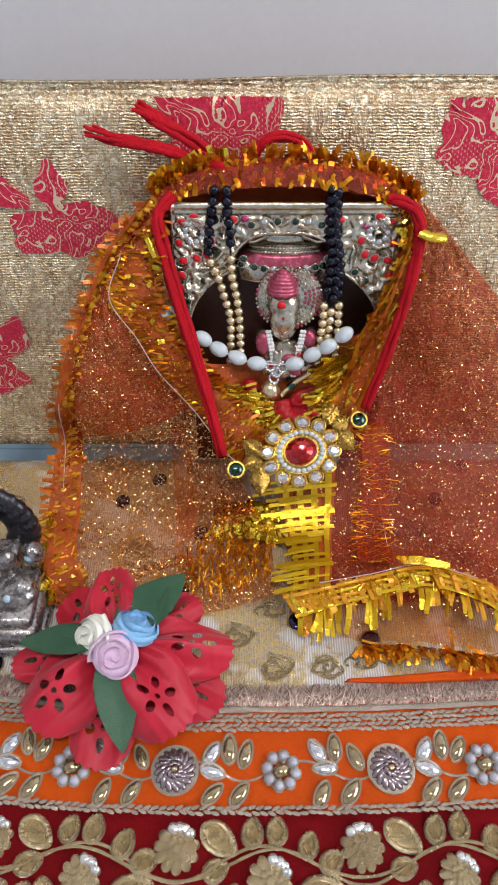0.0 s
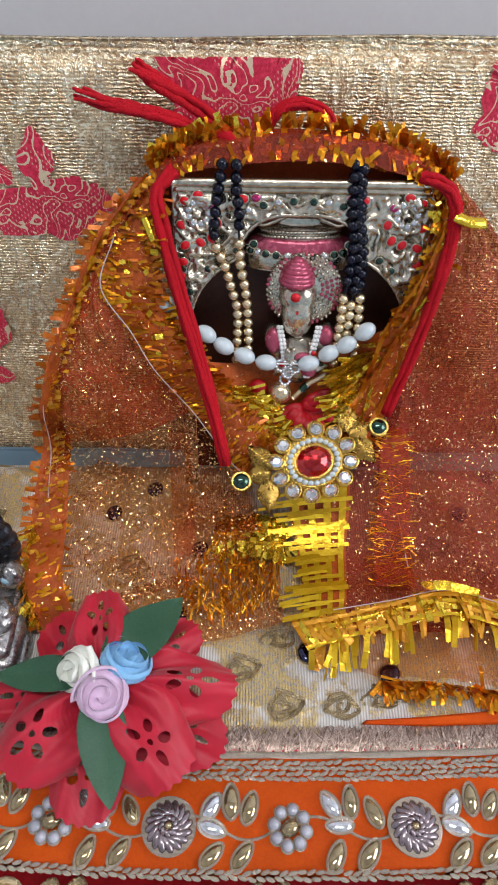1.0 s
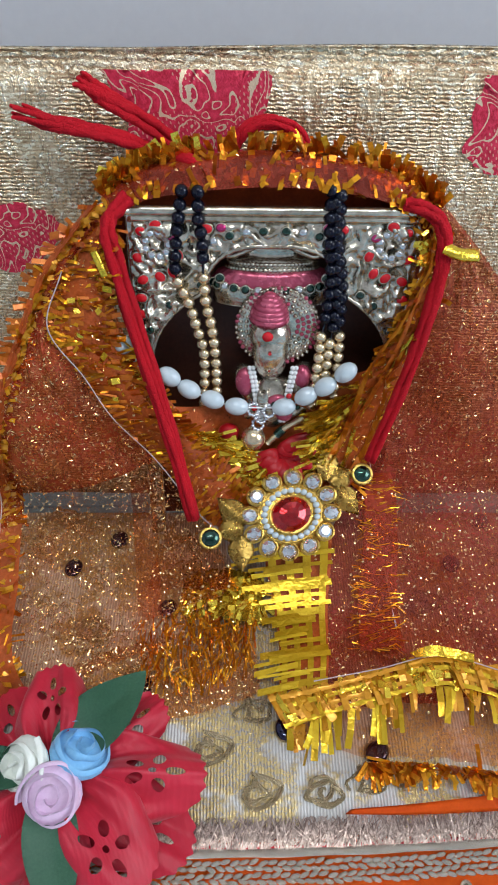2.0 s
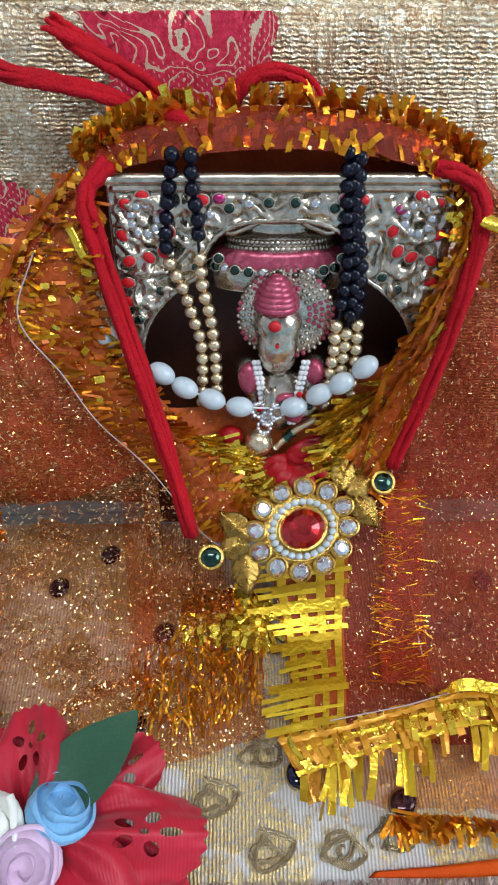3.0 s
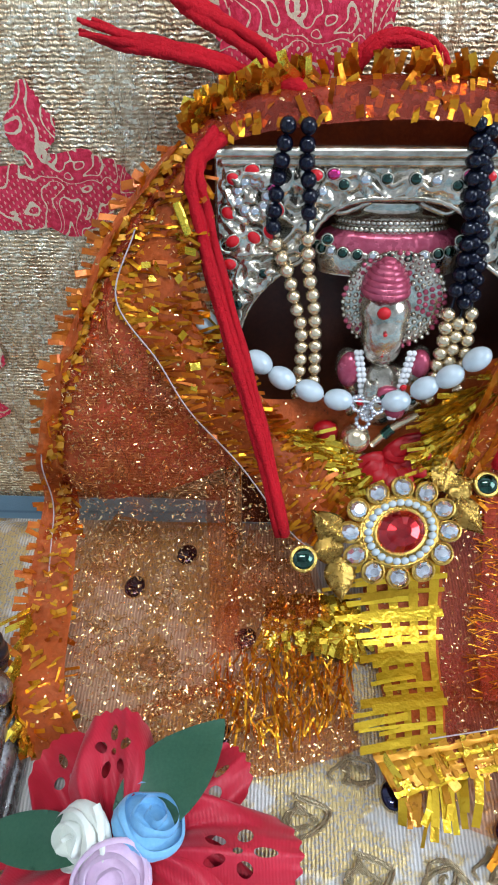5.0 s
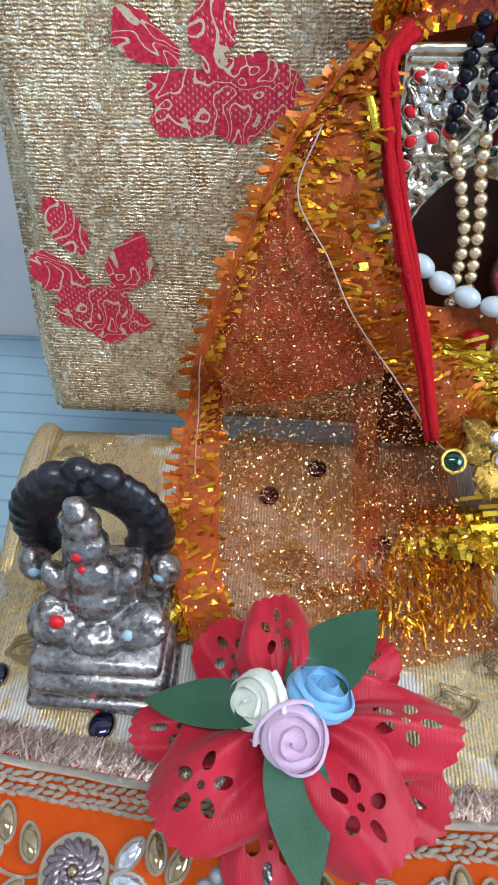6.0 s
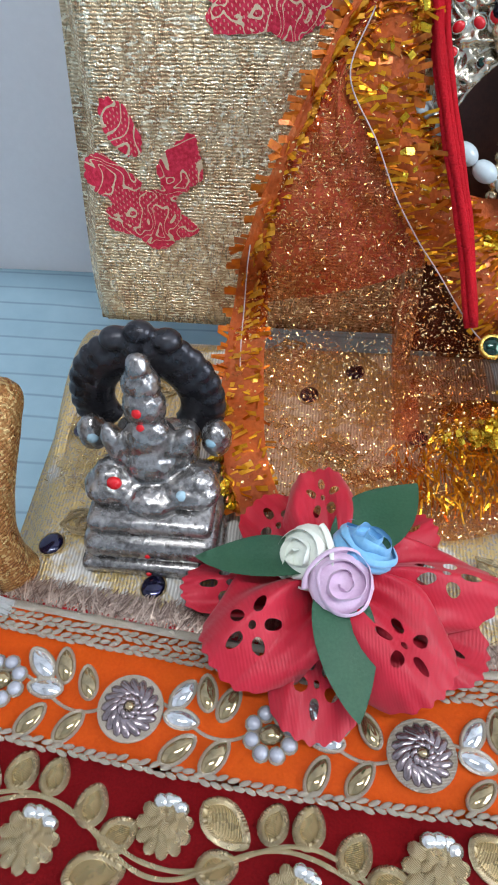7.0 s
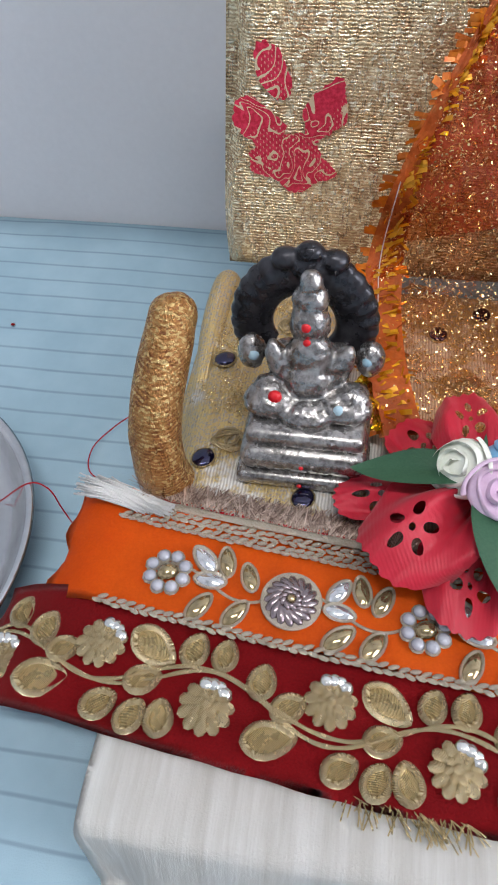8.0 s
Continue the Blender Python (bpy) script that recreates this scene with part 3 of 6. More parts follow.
part("armrest", bm, ARMCLOTH, throne, "bolster armrest in worn gold cloth")

# ---- white cloth over the base, falling in front ----
bm = bmesh.new()
prof = [(0.10, 0.0525), (0.06, 0.0528), (0.03, 0.0530), (0.016, 0.0528), (0.0095, 0.0505), (0.0075, 0.044), (0.006, 0.030), (0.004, 0.016), (0.002, 0.004), (-0.004, 0.0016)]
line = smooth_line([(0, y, z) for y, z in prof], 60)
N = 120
grid = []
for i in range(N + 1):
    x = -0.1505 + 0.342 * i / N
    row = []
    for p in line:
        drop = max(0, min(1, (0.052 - p.z) / 0.03))
        row.append(bm.verts.new((x + 0.0015 * drop * math.sin(x * 60), p.y - drop * 0.0022 * (1 + math.sin(x * 95) + 0.6 * math.sin(x * 230)), p.z + 0.0004 * noise.noise(Vector((x * 60, p.y * 60, 0))))))
    grid.append(row)
for i in range(N):
    for j in range(len(line) - 1):
        bm.faces.new((grid[i][j], grid[i][j + 1], grid[i + 1][j + 1], grid[i + 1][j]))
r = bmesh.ops.solidify(bm, geom=list(bm.faces), thickness=-0.0006)
tagged(part("white_cloth", bm, WHITE), "white slub cloth hanging over the front of the throne base", "cloth")

# ---- the two embroidered borders ----


def band_shift(x):
    """How far the borders bow along their run."""
    return 0.0555 + 0.30 * x * x + (0.0035 * max(0.0, -x - 0.06) / 0.1)


def strip(lo, hi, x0, x1, z, thick, ragged=0.0, droop=0.0):
    bm = bmesh.new()
    n, k = 160, 12
    grid = []
    for i in range(n + 1):
        x = x0 + (x1 - x0) * i / n
        row = []
        for j in range(k + 1):
            v = j / k
            e = ragged * noise.noise(Vector((x * 70, v, 2))) * (1 if j in (0, k) else 0.3)
            xx = x + (ragged * 3 * noise.noise(Vector((v * 4, 0, 9))) if i == 0 else 0)
            d = max(0.0, -0.156 - x)
            row.append(bm.verts.new((xx, band_shift(x) + lo + (hi - lo) * v + e, z + 0.0006 * noise.noise(Vector((x * 60, v * 3, 5))) - droop * d * d * 40)))
        grid.append(row)
    for i in range(n):
        for j in range(k):
            bm.faces.new((grid[i][j], grid[i + 1][j], grid[i + 1][j + 1], grid[i][j + 1]))
    bmesh.ops.solidify(bm, geom=list(bm.faces), thickness=thick)
    return bm


maroon = thing("velvet_border", (0.0, 0.04, 0.049), "maroon velvet border embroidered with gold vine and flowers", "trim")
part("band", strip(-0.034, 0.004, -0.196, 0.192, 0.0553, 0.0006, 0.0010, 0.3), MAROON, maroon)
orange = thing("silk_border", (0.0, 0.07, 0.051), "bright orange silk border sewn with stones and pearl flowers", "trim")
part("band", strip(-0.0005, 0.040, -0.180, 0.192, 0.0572, 0.0012, 0.0012, 0.5), ORANGE, orange)


def z_band(x, base=0.0578):
    d = max(0.0, -0.156 - x)
    return base - 12 * d * d


def piece(name, me, m, parent):
    """A repeat that shares its mesh."""
    ob = new(name, me)
    ob.matrix_basis = m
    ob.parent = parent
    ob.matrix_parent_inverse = parent.matrix_basis.inverted()
    return ob


def leaf_mesh(name, length, width, fill, rim, tip=1.0, high=0.0012, rimr=0.00045):
    """A padded leaf or marquise stone: domed filling in slot 0, cord round it in slot 1."""
    bm = bmesh.new()
    n = 18

    def edge(a):
        x = math.cos(a)
        return Vector((0.5 * length * x, 0.5 * width * math.copysign(abs(math.sin(a)) ** (1.0 + 0.35 * tip), math.sin(a)) * (1 - 0.25 * tip * x), 0))

    c = bm.verts.new((0, 0, high))
    mid = [bm.verts.new(edge(2 * math.pi * i / n) * 0.62 + Vector((0, 0, high * 0.8))) for i in range(n)]
    out = [bm.verts.new(edge(2 * math.pi * i / n) * 0.97) for i in range(n)]
    for i in range(n):
        k = (i + 1) % n
        bm.faces.new((c, mid[i], mid[k]))
        bm.faces.new((mid[i], out[i], out[k], mid[k]))
    pts = [edge(2 * math.pi * i / n) for i in range(n)]
    rings = []
    for i, p in enumerate(pts):
        d = (pts[(i + 1) % n] - pts[i - 1]).normalized()
        s = Vector((d.y, -d.x, 0))
        rings.append([bm.verts.new(p + s * rimr * math.cos(a) + Vector((0, 0, rimr * 1.3 * math.sin(a) + 0.0003))) for a in (0, 1.57, 3.14, 4.71)])
    for i in range(n):
        a, b = rings[i], rings[(i + 1) % n]
        for j in range(4):
            bm.faces.new((a[j], b[j], b[(j + 1) % 4], a[(j + 1) % 4])).material_index = 1
    return mesh_of(bm, name, [fill, rim])


def disc_flower(name, count, ring, r, centre, petal_mat, centre_mat, rim_mat=None, flat=0.7):
    bm = bmesh.new()
    for i in range(count):
        a = 2 * math.pi * i / count
        ball(bm, at((ring * math.cos(a), ring * math.sin(a), r * flat * 0.8), (r, r, r * flat)), 10, 6)
    if centre:
        ball(bm, at((0, 0, 0.0006), (centre, centre * 0.8, centre * 0.6)), 12, 6, 1)
    if rim_mat:
        for i in range(count):
            a = 2 * math.pi * i / count
            lathe(bm, [(r * 1.05, 0.0), (r * 1.28, 0.0003), (r * 1.2, 0.0009), (r * 1.0, 0.0008)], Matrix.Translation((ring * math.cos(a), ring * math.sin(a), 0)), 10, 2)
    return mesh_of(bm, name, [petal_mat, centre_mat] + ([rim_mat] if rim_mat else []))


# stones on the silk border
stone_me = leaf_mesh("stone_leaf", 0.0104, 0.0052, AMBERSTONE, SILVERTHREAD, 0.4, 0.0013, 0.0005)
stone_clear = leaf_mesh("stone_leaf", 0.0100, 0.0054, CLEAR, SILVERTHREAD, 0.4, 0.0013, 0.0005)
pearl_me = disc_flower("pearl_flower", 8, 0.0053, 0.0019, 0.0034, PEARLSMALL, AMBERSTONE, SILVERTHREAD)
bm = bmesh.new()
for i in range(16):
    a = 2 * math.pi * i / 16
    ball(bm, at((0.0052 * math.cos(a), 0.0052 * math.sin(a), 0.001), (0.0037, 0.0015, 0.0011), (0, 14, math.degrees(a) + 35)), 8, 5)
for i in range(9):
    a = 2 * math.pi * i / 9
    ball(bm, at((0.0024 * math.cos(a), 0.0024 * math.sin(a), 0.0018), (0.0018, 0.0010, 0.0009), (0, 20, math.degrees(a) + 50)), 8, 5)
ball(bm, at((0, 0, 0.0022), (0.0014, 0.0014, 0.001)), 8, 5, 1)
lathe(bm, [(0.0084, 0.0), (0.0090, 0.0004), (0.0088, 0.0009), (0.0085, 0.0008)], Matrix(), 28, 2)
medal_me = mesh_of(bm, "medallion", [SMOKESTONE, AMBERSTONE, SILVERTHREAD])
RIGHT = ((0.0135, 0.0062, 60, 1), (0.0200, 0.0080, 95, 0), (0.0262, 0.0060, 70, 0), (0.0140, -0.0005, -12, 1), (0.0142, -0.0088, 42, 0), (0.0240, -0.0088, 52, 0))
LEFT = ((-0.0130, 0.0045, 108, 0), (-0.0205, 0.0080, 95, 0), (-0.0272, 0.0072, 128, 1), (-0.0245, 0.0005, 175, 1), (-0.0262, -0.0090, 60, 0), (-0.0155, -0.0085, 58, 0))
rnd = random.Random(4)
for mx in (-0.1040, -0.0275, 0.0528, 0.1330):
    cy = band_shift(mx) + 0.0135
    piece("medallion", medal_me, at((mx, cy, z_band(mx)), 1.0, (0, 0, rnd.uniform(0, 360))), orange)
    for dx, dy, rot, kind in RIGHT + LEFT:
        x = mx + dx
        piece("stone_leaf", stone_clear if kind else stone_me, at((x, band_shift(x) + 0.0138 + dy * 0.93, z_band(x)), rnd.uniform(0.92, 1.06), (rnd.uniform(-6, 6), rnd.uniform(-6, 6), rot + rnd.uniform(-7, 7))), orange)
for fx in (-0.1415, -0.0660, 0.0120, 0.0880, 0.1720):
    piece("pearl_flower", pearl_me, at((fx, band_shift(fx) + 0.0135, z_band(fx)), 1.0, (0, 0, rnd.uniform(0, 40))), orange)
for s0 in (-0.148, -0.07, 0.01, 0.09):
    bm = bmesh.new()
    tube(bm, [(s0 + 0.078 * i / 12, band_shift(s0 + 0.078 * i / 12) + 0.0135 + 0.0035 * math.sin(i * math.pi / 3), z_band(s0 + 0.078 * i / 12) - 0.0001) for i in range(13)], 0.0005, 60, 5)
    part("stem", bm, SILVERTHREAD, orange)


def chain(off, x0, x1, parent, mat, step=0.0029, r=0.00075, z=0.0579, name="chain_stitch"):
    """Two plaited rows of small slanted metal stitches."""
    bm = bmesh.new()
    rnd = random.Random(int(off * 1e5))
    n = int((x1 - x0) / step)
    for i in range(n):
        x = x0 + i * step
        for side in (-1, 1):
            xx = x + (0.5 * step if side > 0 else 0)
            ball(bm, at((xx, band_shift(xx) + off + side * 0.0008 + rnd.uniform(-0.0003, 0.0003), z_band(xx, z) + 0.0004), (0.0018, r, r), (0, rnd.uniform(-8, 8), side * 15 + rnd.uniform(-9, 9))), 7, 5)
    ob = part(name, bm, mat, parent)
    return tagged(ob, kind="stuff")


chain(0.0002, -0.160, 0.190, orange, SILVERTHREAD)
chain(0.0290, -0.160, 0.190, orange, SILVERTHREAD)
chain(0.0325, -0.158, 0.190, orange, SILVERTHREAD)
bm = bmesh.new()
tube(bm, [(x, band_shift(x) + 0.0358, z_band(x) + 0.0006) for x in (-0.166, -0.12, -0.06, 0, 0.06, 0.12, 0.19)], 0.0012, 90, 8, 0.9, 0.12)
part("piping", bm, SILVERTHREAD, orange, "silver piping cord")
bm = bmesh.new()
tube(bm, [(x, band_shift(x) + 0.0376, z_band(x) - 0.0002) for x in (-0.164, -0.12, -0.06, 0, 0.06, 0.12, 0.19)], 0.0008, 90, 6)
part("edge_cord", bm, REDWOOL, orange)

# fuzzy metallic fringe behind the piping
bm = bmesh.new()
rnd = random.Random(11)
for i in range(5200):
    x = rnd.uniform(-0.156, 0.190)
    y = band_shift(x) + 0.0372
    ln, lean = rnd.uniform(0.0030, 0.0085), rnd.gauss(0.0012, 0.0042)
    z = z_band(x, 0.0586) + rnd.uniform(0, 0.0012)
    w = rnd.uniform(0.00010, 0.00022)
    a, b = Vector((x, y + rnd.uniform(-0.001, 0.002), z)), Vector((x + lean, y + ln, z + rnd.uniform(-0.0008, 0.0003)))
    mid = a.lerp(b, 0.5) + Vector((0, 0, 0.0005))
    vs = [bm.verts.new(p + Vector((s * w, 0, 0))) for p in (a, mid, b) for s in (-1, 1)]
    bm.faces.new((vs[0], vs[1], vs[3], vs[2]))
    bm.faces.new((vs[2], vs[3], vs[5], vs[4]))
tagged(part("fringe", bm, FRINGE, orange, "worn pinkish metallic fringe"), kind="stuff")

# gold work on the velvet border
zleaf_big = leaf_mesh("zari_leaf", 0.0144, 0.0086, ZARI, GOLDTHREAD, 1.0, 0.0012, 0.0011)
zleaf = leaf_mesh("zari_leaf", 0.0086, 0.0062, ZARI, GOLDTHREAD, 0.7, 0.0010, 0.0011)
bm = bmesh.new()
for i in range(11):
    a = 2 * math.pi * i / 11
    ball(bm, at((0.0053 * math.cos(a), 0.0053 * math.sin(a), 0.0009), (0.0027, 0.0020, 0.0015), (0, 10, math.degrees(a))), 9, 6)
for i in range(7):
    a = 2 * math.pi * i / 7
    ball(bm, at((0.0025 * math.cos(a), 0.0025 * math.sin(a), 0.0016), (0.0020, 0.0014, 0.0012), (0, 0, math.degrees(a) + 25)), 8, 5)
ball(bm, at((0, 0, 0.0022), (0.0016, 0.0016, 0.0012)), 8, 5)
for i in range(4):
    a = 0.6 + 0.36 * i
    lathe(bm, [(0.0005, 0.0002), (0.0018, 0.0), (0.0018, 0.0002), (0.0006, 0.0004)], at((0.0060 * math.cos(a), 0.0060 * math.sin(a), 0.0021), 1, (rnd.uniform(-15, 15), rnd.uniform(-15, 15), 0)), 12, 1)
zflower = mesh_of(bm, "zari_flower", [GOLDTHREAD, SEQUIN])
ZV = 0.0560


def vine_y(x):
    return band_shift(x) - 0.0163 - 0.0052 * math.cos(2 * math.pi * (x + 0.0253) / 0.065)


for kx in range(-3, 4):
    ux = -0.0253 + 0.065 * kx
    spots = [("zari_flower", zflower, 0, -0.0115, rnd.uniform(-30, 30)), ("zari_flower", zflower, 0.0325, -0.0208, rnd.uniform(-30, 30)),
             ("zari_leaf", zleaf_big, 0.0148, -0.0085, -32), ("zari_leaf", zleaf, 0.0265, -0.0065, 78), ("zari_leaf", zleaf, 0.0352, -0.0060, 82),
             ("zari_leaf", zleaf, 0.0462, -0.0105, 72), ("zari_leaf", zleaf, 0.0138, -0.0180, 20), ("zari_leaf", zleaf_big, 0.0500, -0.0245, 14),
             ("zari_leaf", zleaf, 0.0035, -0.0272, 35), ("zari_leaf", zleaf, 0.0128, -0.0280, 65), ("zari_leaf", zleaf, 0.0205, -0.0265, 95), ("zari_leaf", zleaf, 0.0540, -0.0155, 25)]
    for nm, me, dx, dy, rot in spots:
        x = ux + dx
        if -0.192 < x < 0.188:
            piece(nm, me, at((x, band_shift(x) + dy, z_band(x, ZV)), rnd.uniform(0.92, 1.05), (rnd.uniform(-5, 5), rnd.uniform(-5, 5), rot + rnd.uniform(-8, 8))), maroon)
for j in (-1, 1):
    bm = bmesh.new()
    tube(bm, [(x0 := -0.194 + 0.384 * i / 60, vine_y(x0) + j * (0.0005 + 0.0007 * math.sin(i * 0.9)), z_band(x0, ZV) + 0.0005 + j * 0.0002 * math.cos(i * 0.9)) for i in range(61)], 0.0006, 220, 6, 1.1, 0.15)
    part("vine", bm, GOLDTHREAD, maroon, "gold vine cord")

# loose frayed gold threads under the border, and the frayed end of the piping
tuft = thing("loose_threads", (-0.074, 0.02, 0.0535), "short loose gold threads hanging below the velvet border", "threads")
bm = bmesh.new()
for i in range(90):
    x = rnd.uniform(-0.086, -0.055)
    y = band_shift(x) - 0.0335
    a = Vector((x, y + 0.002, 0.0545))
    b = a + Vector((rnd.uniform(-0.003, 0.006), -rnd.uniform(0.002, 0.0075), rnd.uniform(-0.0008, 0.0012)))
    tube(bm, [a, a.lerp(b, 0.5) + Vector((0, 0, 0.0008)), b], 0.00022, 4, 3)
tagged(part("strand", bm, ZARI, tuft), kind="stuff")
fray = thing("frayed_cord_end", (-0.168, 0.1, 0.057), "frayed white cotton end of the border cord", "thread")
bm = bmesh.new()
for i in range(160):
    a = Vector((-0.150, 0.0985, 0.0588)) + Vector((rnd.uniform(-0.006, 0.006), rnd.uniform(-0.0025, 0.0025), rnd.uniform(0, 0.0012)))
    b = Vector((-0.176, 0.1060, 0.0560)) + Vector((rnd.uniform(-0.004, 0.008), rnd.uniform(-0.004, 0.004), rnd.uniform(-0.001, 0.0016)))
    tube(bm, [a, a.lerp(b, 0.5) + Vector((0, rnd.uniform(-0.001, 0.001), 0.001)), b], 0.00028, 5, 3)
tagged(part("fibre", bm, WHITETHREAD, fray), kind="stuff")

# dark stones and gold scrolls on the seat cloth
seat_ob = next(o for o in throne.children if o.name.startswith("seat"))
bm = bmesh.new()
ball(bm, at((0, 0, 0.0006), (0.0042, 0.0036, 0.0012)), 14, 7)
lathe(bm, [(0.0039, 0.0), (0.0046, 0.0003), (0.0044, 0.0008), (0.0040, 0.0007)], Matrix.Diagonal((1, 0.87, 1, 1)), 18, 1)
gem_me = mesh_of(bm, "seat_stone", [NAVY, ZARI])
for gx, gy in ((-0.0614, 0.191), (-0.0446, 0.204), (-0.0229, 0.1732), (-0.0297, 0.143), (0.0204, 0.1285), (0.1077, 0.213), (0.0909, 0.1926), (-0.1046, 0.1095),
               (-0.1395, 0.1213), (-0.1405, 0.168), (0.051, 0.1205), (0.135, 0.17), (0.08, 0.15)):
    piece("seat_stone", gem_me, at((gx, gy, TOP + 0.0002), 1.0, (0, 0, rnd.uniform(0, 90))), seat_ob)
for sx, sy, sp in ((0.0096, 0.1343, 0), (0.0101, 0.1085, 1), (0.032, 0.1085, 2), (0.0465, 0.1116, 0), (-0.006, 0.122, 1), (-0.128, 0.145, 0), (-0.132, 0.13, 2), (-0.118, 0.19, 1),
                   (-0.07, 0.215, 0), (-0.05, 0.165, 2), (0.075, 0.175, 1), (0.10, 0.16, 0), (-0.135, 0.205, 2)):
    bm = bmesh.new()
    pts = []
    for i in range(22):
        a = i / 21 * (3.2 + sp) * math.pi
        r = 0.0014 + 0.0052 * i / 21
        w = 0.0009 * math.sin(i * 2.3 + sp * 2)
        pts.append((sx + (r + w) * math.cos(a + sp) + 0.0012 * math.sin(i * 1.1), sy + (r + w) * 0.8 * math.sin(a + sp), TOP + 0.0009))
    tube(bm, pts, 0.00045, 90, 5, 1.2, 0.2)
    tube(bm, [(x + 0.0009 * math.cos(k), y + 0.0009 * math.sin(k), z) for k, (x, y, z) in enumerate(pts)], 0.0004, 90, 5, 1.2, 0.2)
    part("gold_scroll", bm, GOLDTHREAD, seat_ob)
# dense patches of curled metal thread worked into the seat cloth
bm = bmesh.new()
rnd = random.Random(77)
for px, py, pr in ((-0.076, 0.203, 0.013), (-0.060, 0.212, 0.012), (-0.046, 0.160, 0.014), (-0.030, 0.148, 0.010), (-0.068, 0.170, 0.012), (-0.050, 0.185, 0.009), (-0.016, 0.196, 0.012), (-0.134, 0.150, 0.012),
                   (-0.138, 0.178, 0.012), (-0.128, 0.204, 0.012), (0.092, 0.170, 0.014), (0.112, 0.200, 0.014), (0.072, 0.196, 0.010), (0.130, 0.150, 0.012)):
    for _ in range(int(110 * (pr / 0.012) ** 2)):
        x, y = px + rnd.gauss(0, pr * 0.5), py + rnd.gauss(0, pr * 0.45)
        if not (X0 + 0.006 < x < X1 - 0.006 and Y0 + 0.012 < y < Y1 - 0.006):
            continue
        a0, r, arc = rnd.uniform(0, 6.3), rnd.uniform(0.0005, 0.0016), rnd.uniform(1.5, 4.5)
        tube(bm, [(x + r * math.cos(a0 + arc * k / 4), y + r * math.sin(a0 + arc * k / 4), TOP + 0.0011 + 0.0006 * math.sin(k * 0.8)) for k in range(5)], 0.00017, 7, 3)
tagged(part("gold_thread_work", bm, GOLDWORK, seat_ob, "curled gold metal thread"), kind="stuff")


# ---- the red fabric flower ----
FC = Vector((-0.0531, 0.1100, 0.0695))
flower = thing("fabric_flower", FC - Vector((0, 0, 0.011)), "red satin fabric flower with three ribbon roses and green leaves", "flower")


def petal(angle, length, width, z0, lift, droop, curl, phase, name="petal", material=None, scallop=0.015):
    bm = bmesh.new()
    nu, nv = 36, 32
    uvl = bm.loops.layers.uv.new("UVMap")
    d, s = Vector((math.cos(angle), math.sin(angle), 0)), Vector((-math.sin(angle), math.cos(angle), 0))
    grid = []
    for j in range(nv + 1):
        v = j / nv
        w = width * 0.5 * (0.24 + 0.76 * math.sin(min(1.0, v / 0.60) * math.pi / 2) ** 1.2)
        row = []
        for i in range(nu + 1):
            u = 2 * i / nu - 1
            end = v * (1 - (0.16 * u ** 2 + 0.26 * u ** 6) * v) * (1 + scallop * math.cos(u * 24) * v ** 6)
            edge = 1 - 0.06 * max(0, v - 0.72) / 0.28
            z = z0 + lift * math.sin(math.pi * min(1, v * 0.8)) - droop * v * v + curl * u * u * v + 0.0048 * (1 - v * 0.78) * math.cos(1.7 * u * math.pi + phase) + 0.0016 * math.exp(-3 * v) * math.cos(6 * u * math.pi + 2 * phase)
            z += 0.0012 * noise.noise(Vector((u * 2 + phase, v * 3, angle)))
            row.append((bm.verts.new(FC + d * length * end + s * u * w * edge * (1 + 0.25 * scallop * math.cos(v * 60)) + Vector((0, 0, z))), (i / nu, v)))
        grid.append(row)
    for j in range(nv):
        for i in range(nu):
            q = (grid[j][i], grid[j][i + 1], grid[j + 1][i + 1], grid[j + 1][i])
            f = bm.faces.new([p[0] for p in q])
            for lp, p in zip(f.loops, q):
                lp[uvl].uv = p[1]
    return part(name, bm, material or PETAL, flower)


D = math.pi / 180
petal(130 * D, 0.036, 0.027, -0.005, 0.002, 0.000, 0.001, 1.2)
petal(40 * D, 0.041, 0.024, -0.005, 0.002, 0.003, 0.002, 0.4)
petal(336 * D, 0.047, 0.028, -0.006, 0.002, 0.001, 0.001, 2.0)
petal(184 * D, 0.042, 0.022, -0.004, 0.002, 0.003, 0.002, 0.8)
petal(266 * D, 0.042, 0.030, -0.005, 0.002, 0.003, 0.001, 1.6)
petal(97 * D, 0.034, 0.024, 0.002, 0.008, -0.001, -0.007, 2.6)
petal(1 * D, 0.047, 0.027, 0.000, 0.008, 0.003, -0.007, 0.2)
petal(222 * D, 0.040, 0.034, 0.001, 0.007, 0.005, -0.006, 1.0)
petal(314 * D, 0.042, 0.033, 0.002, 0.008, 0.005, -0.006, 1.9)


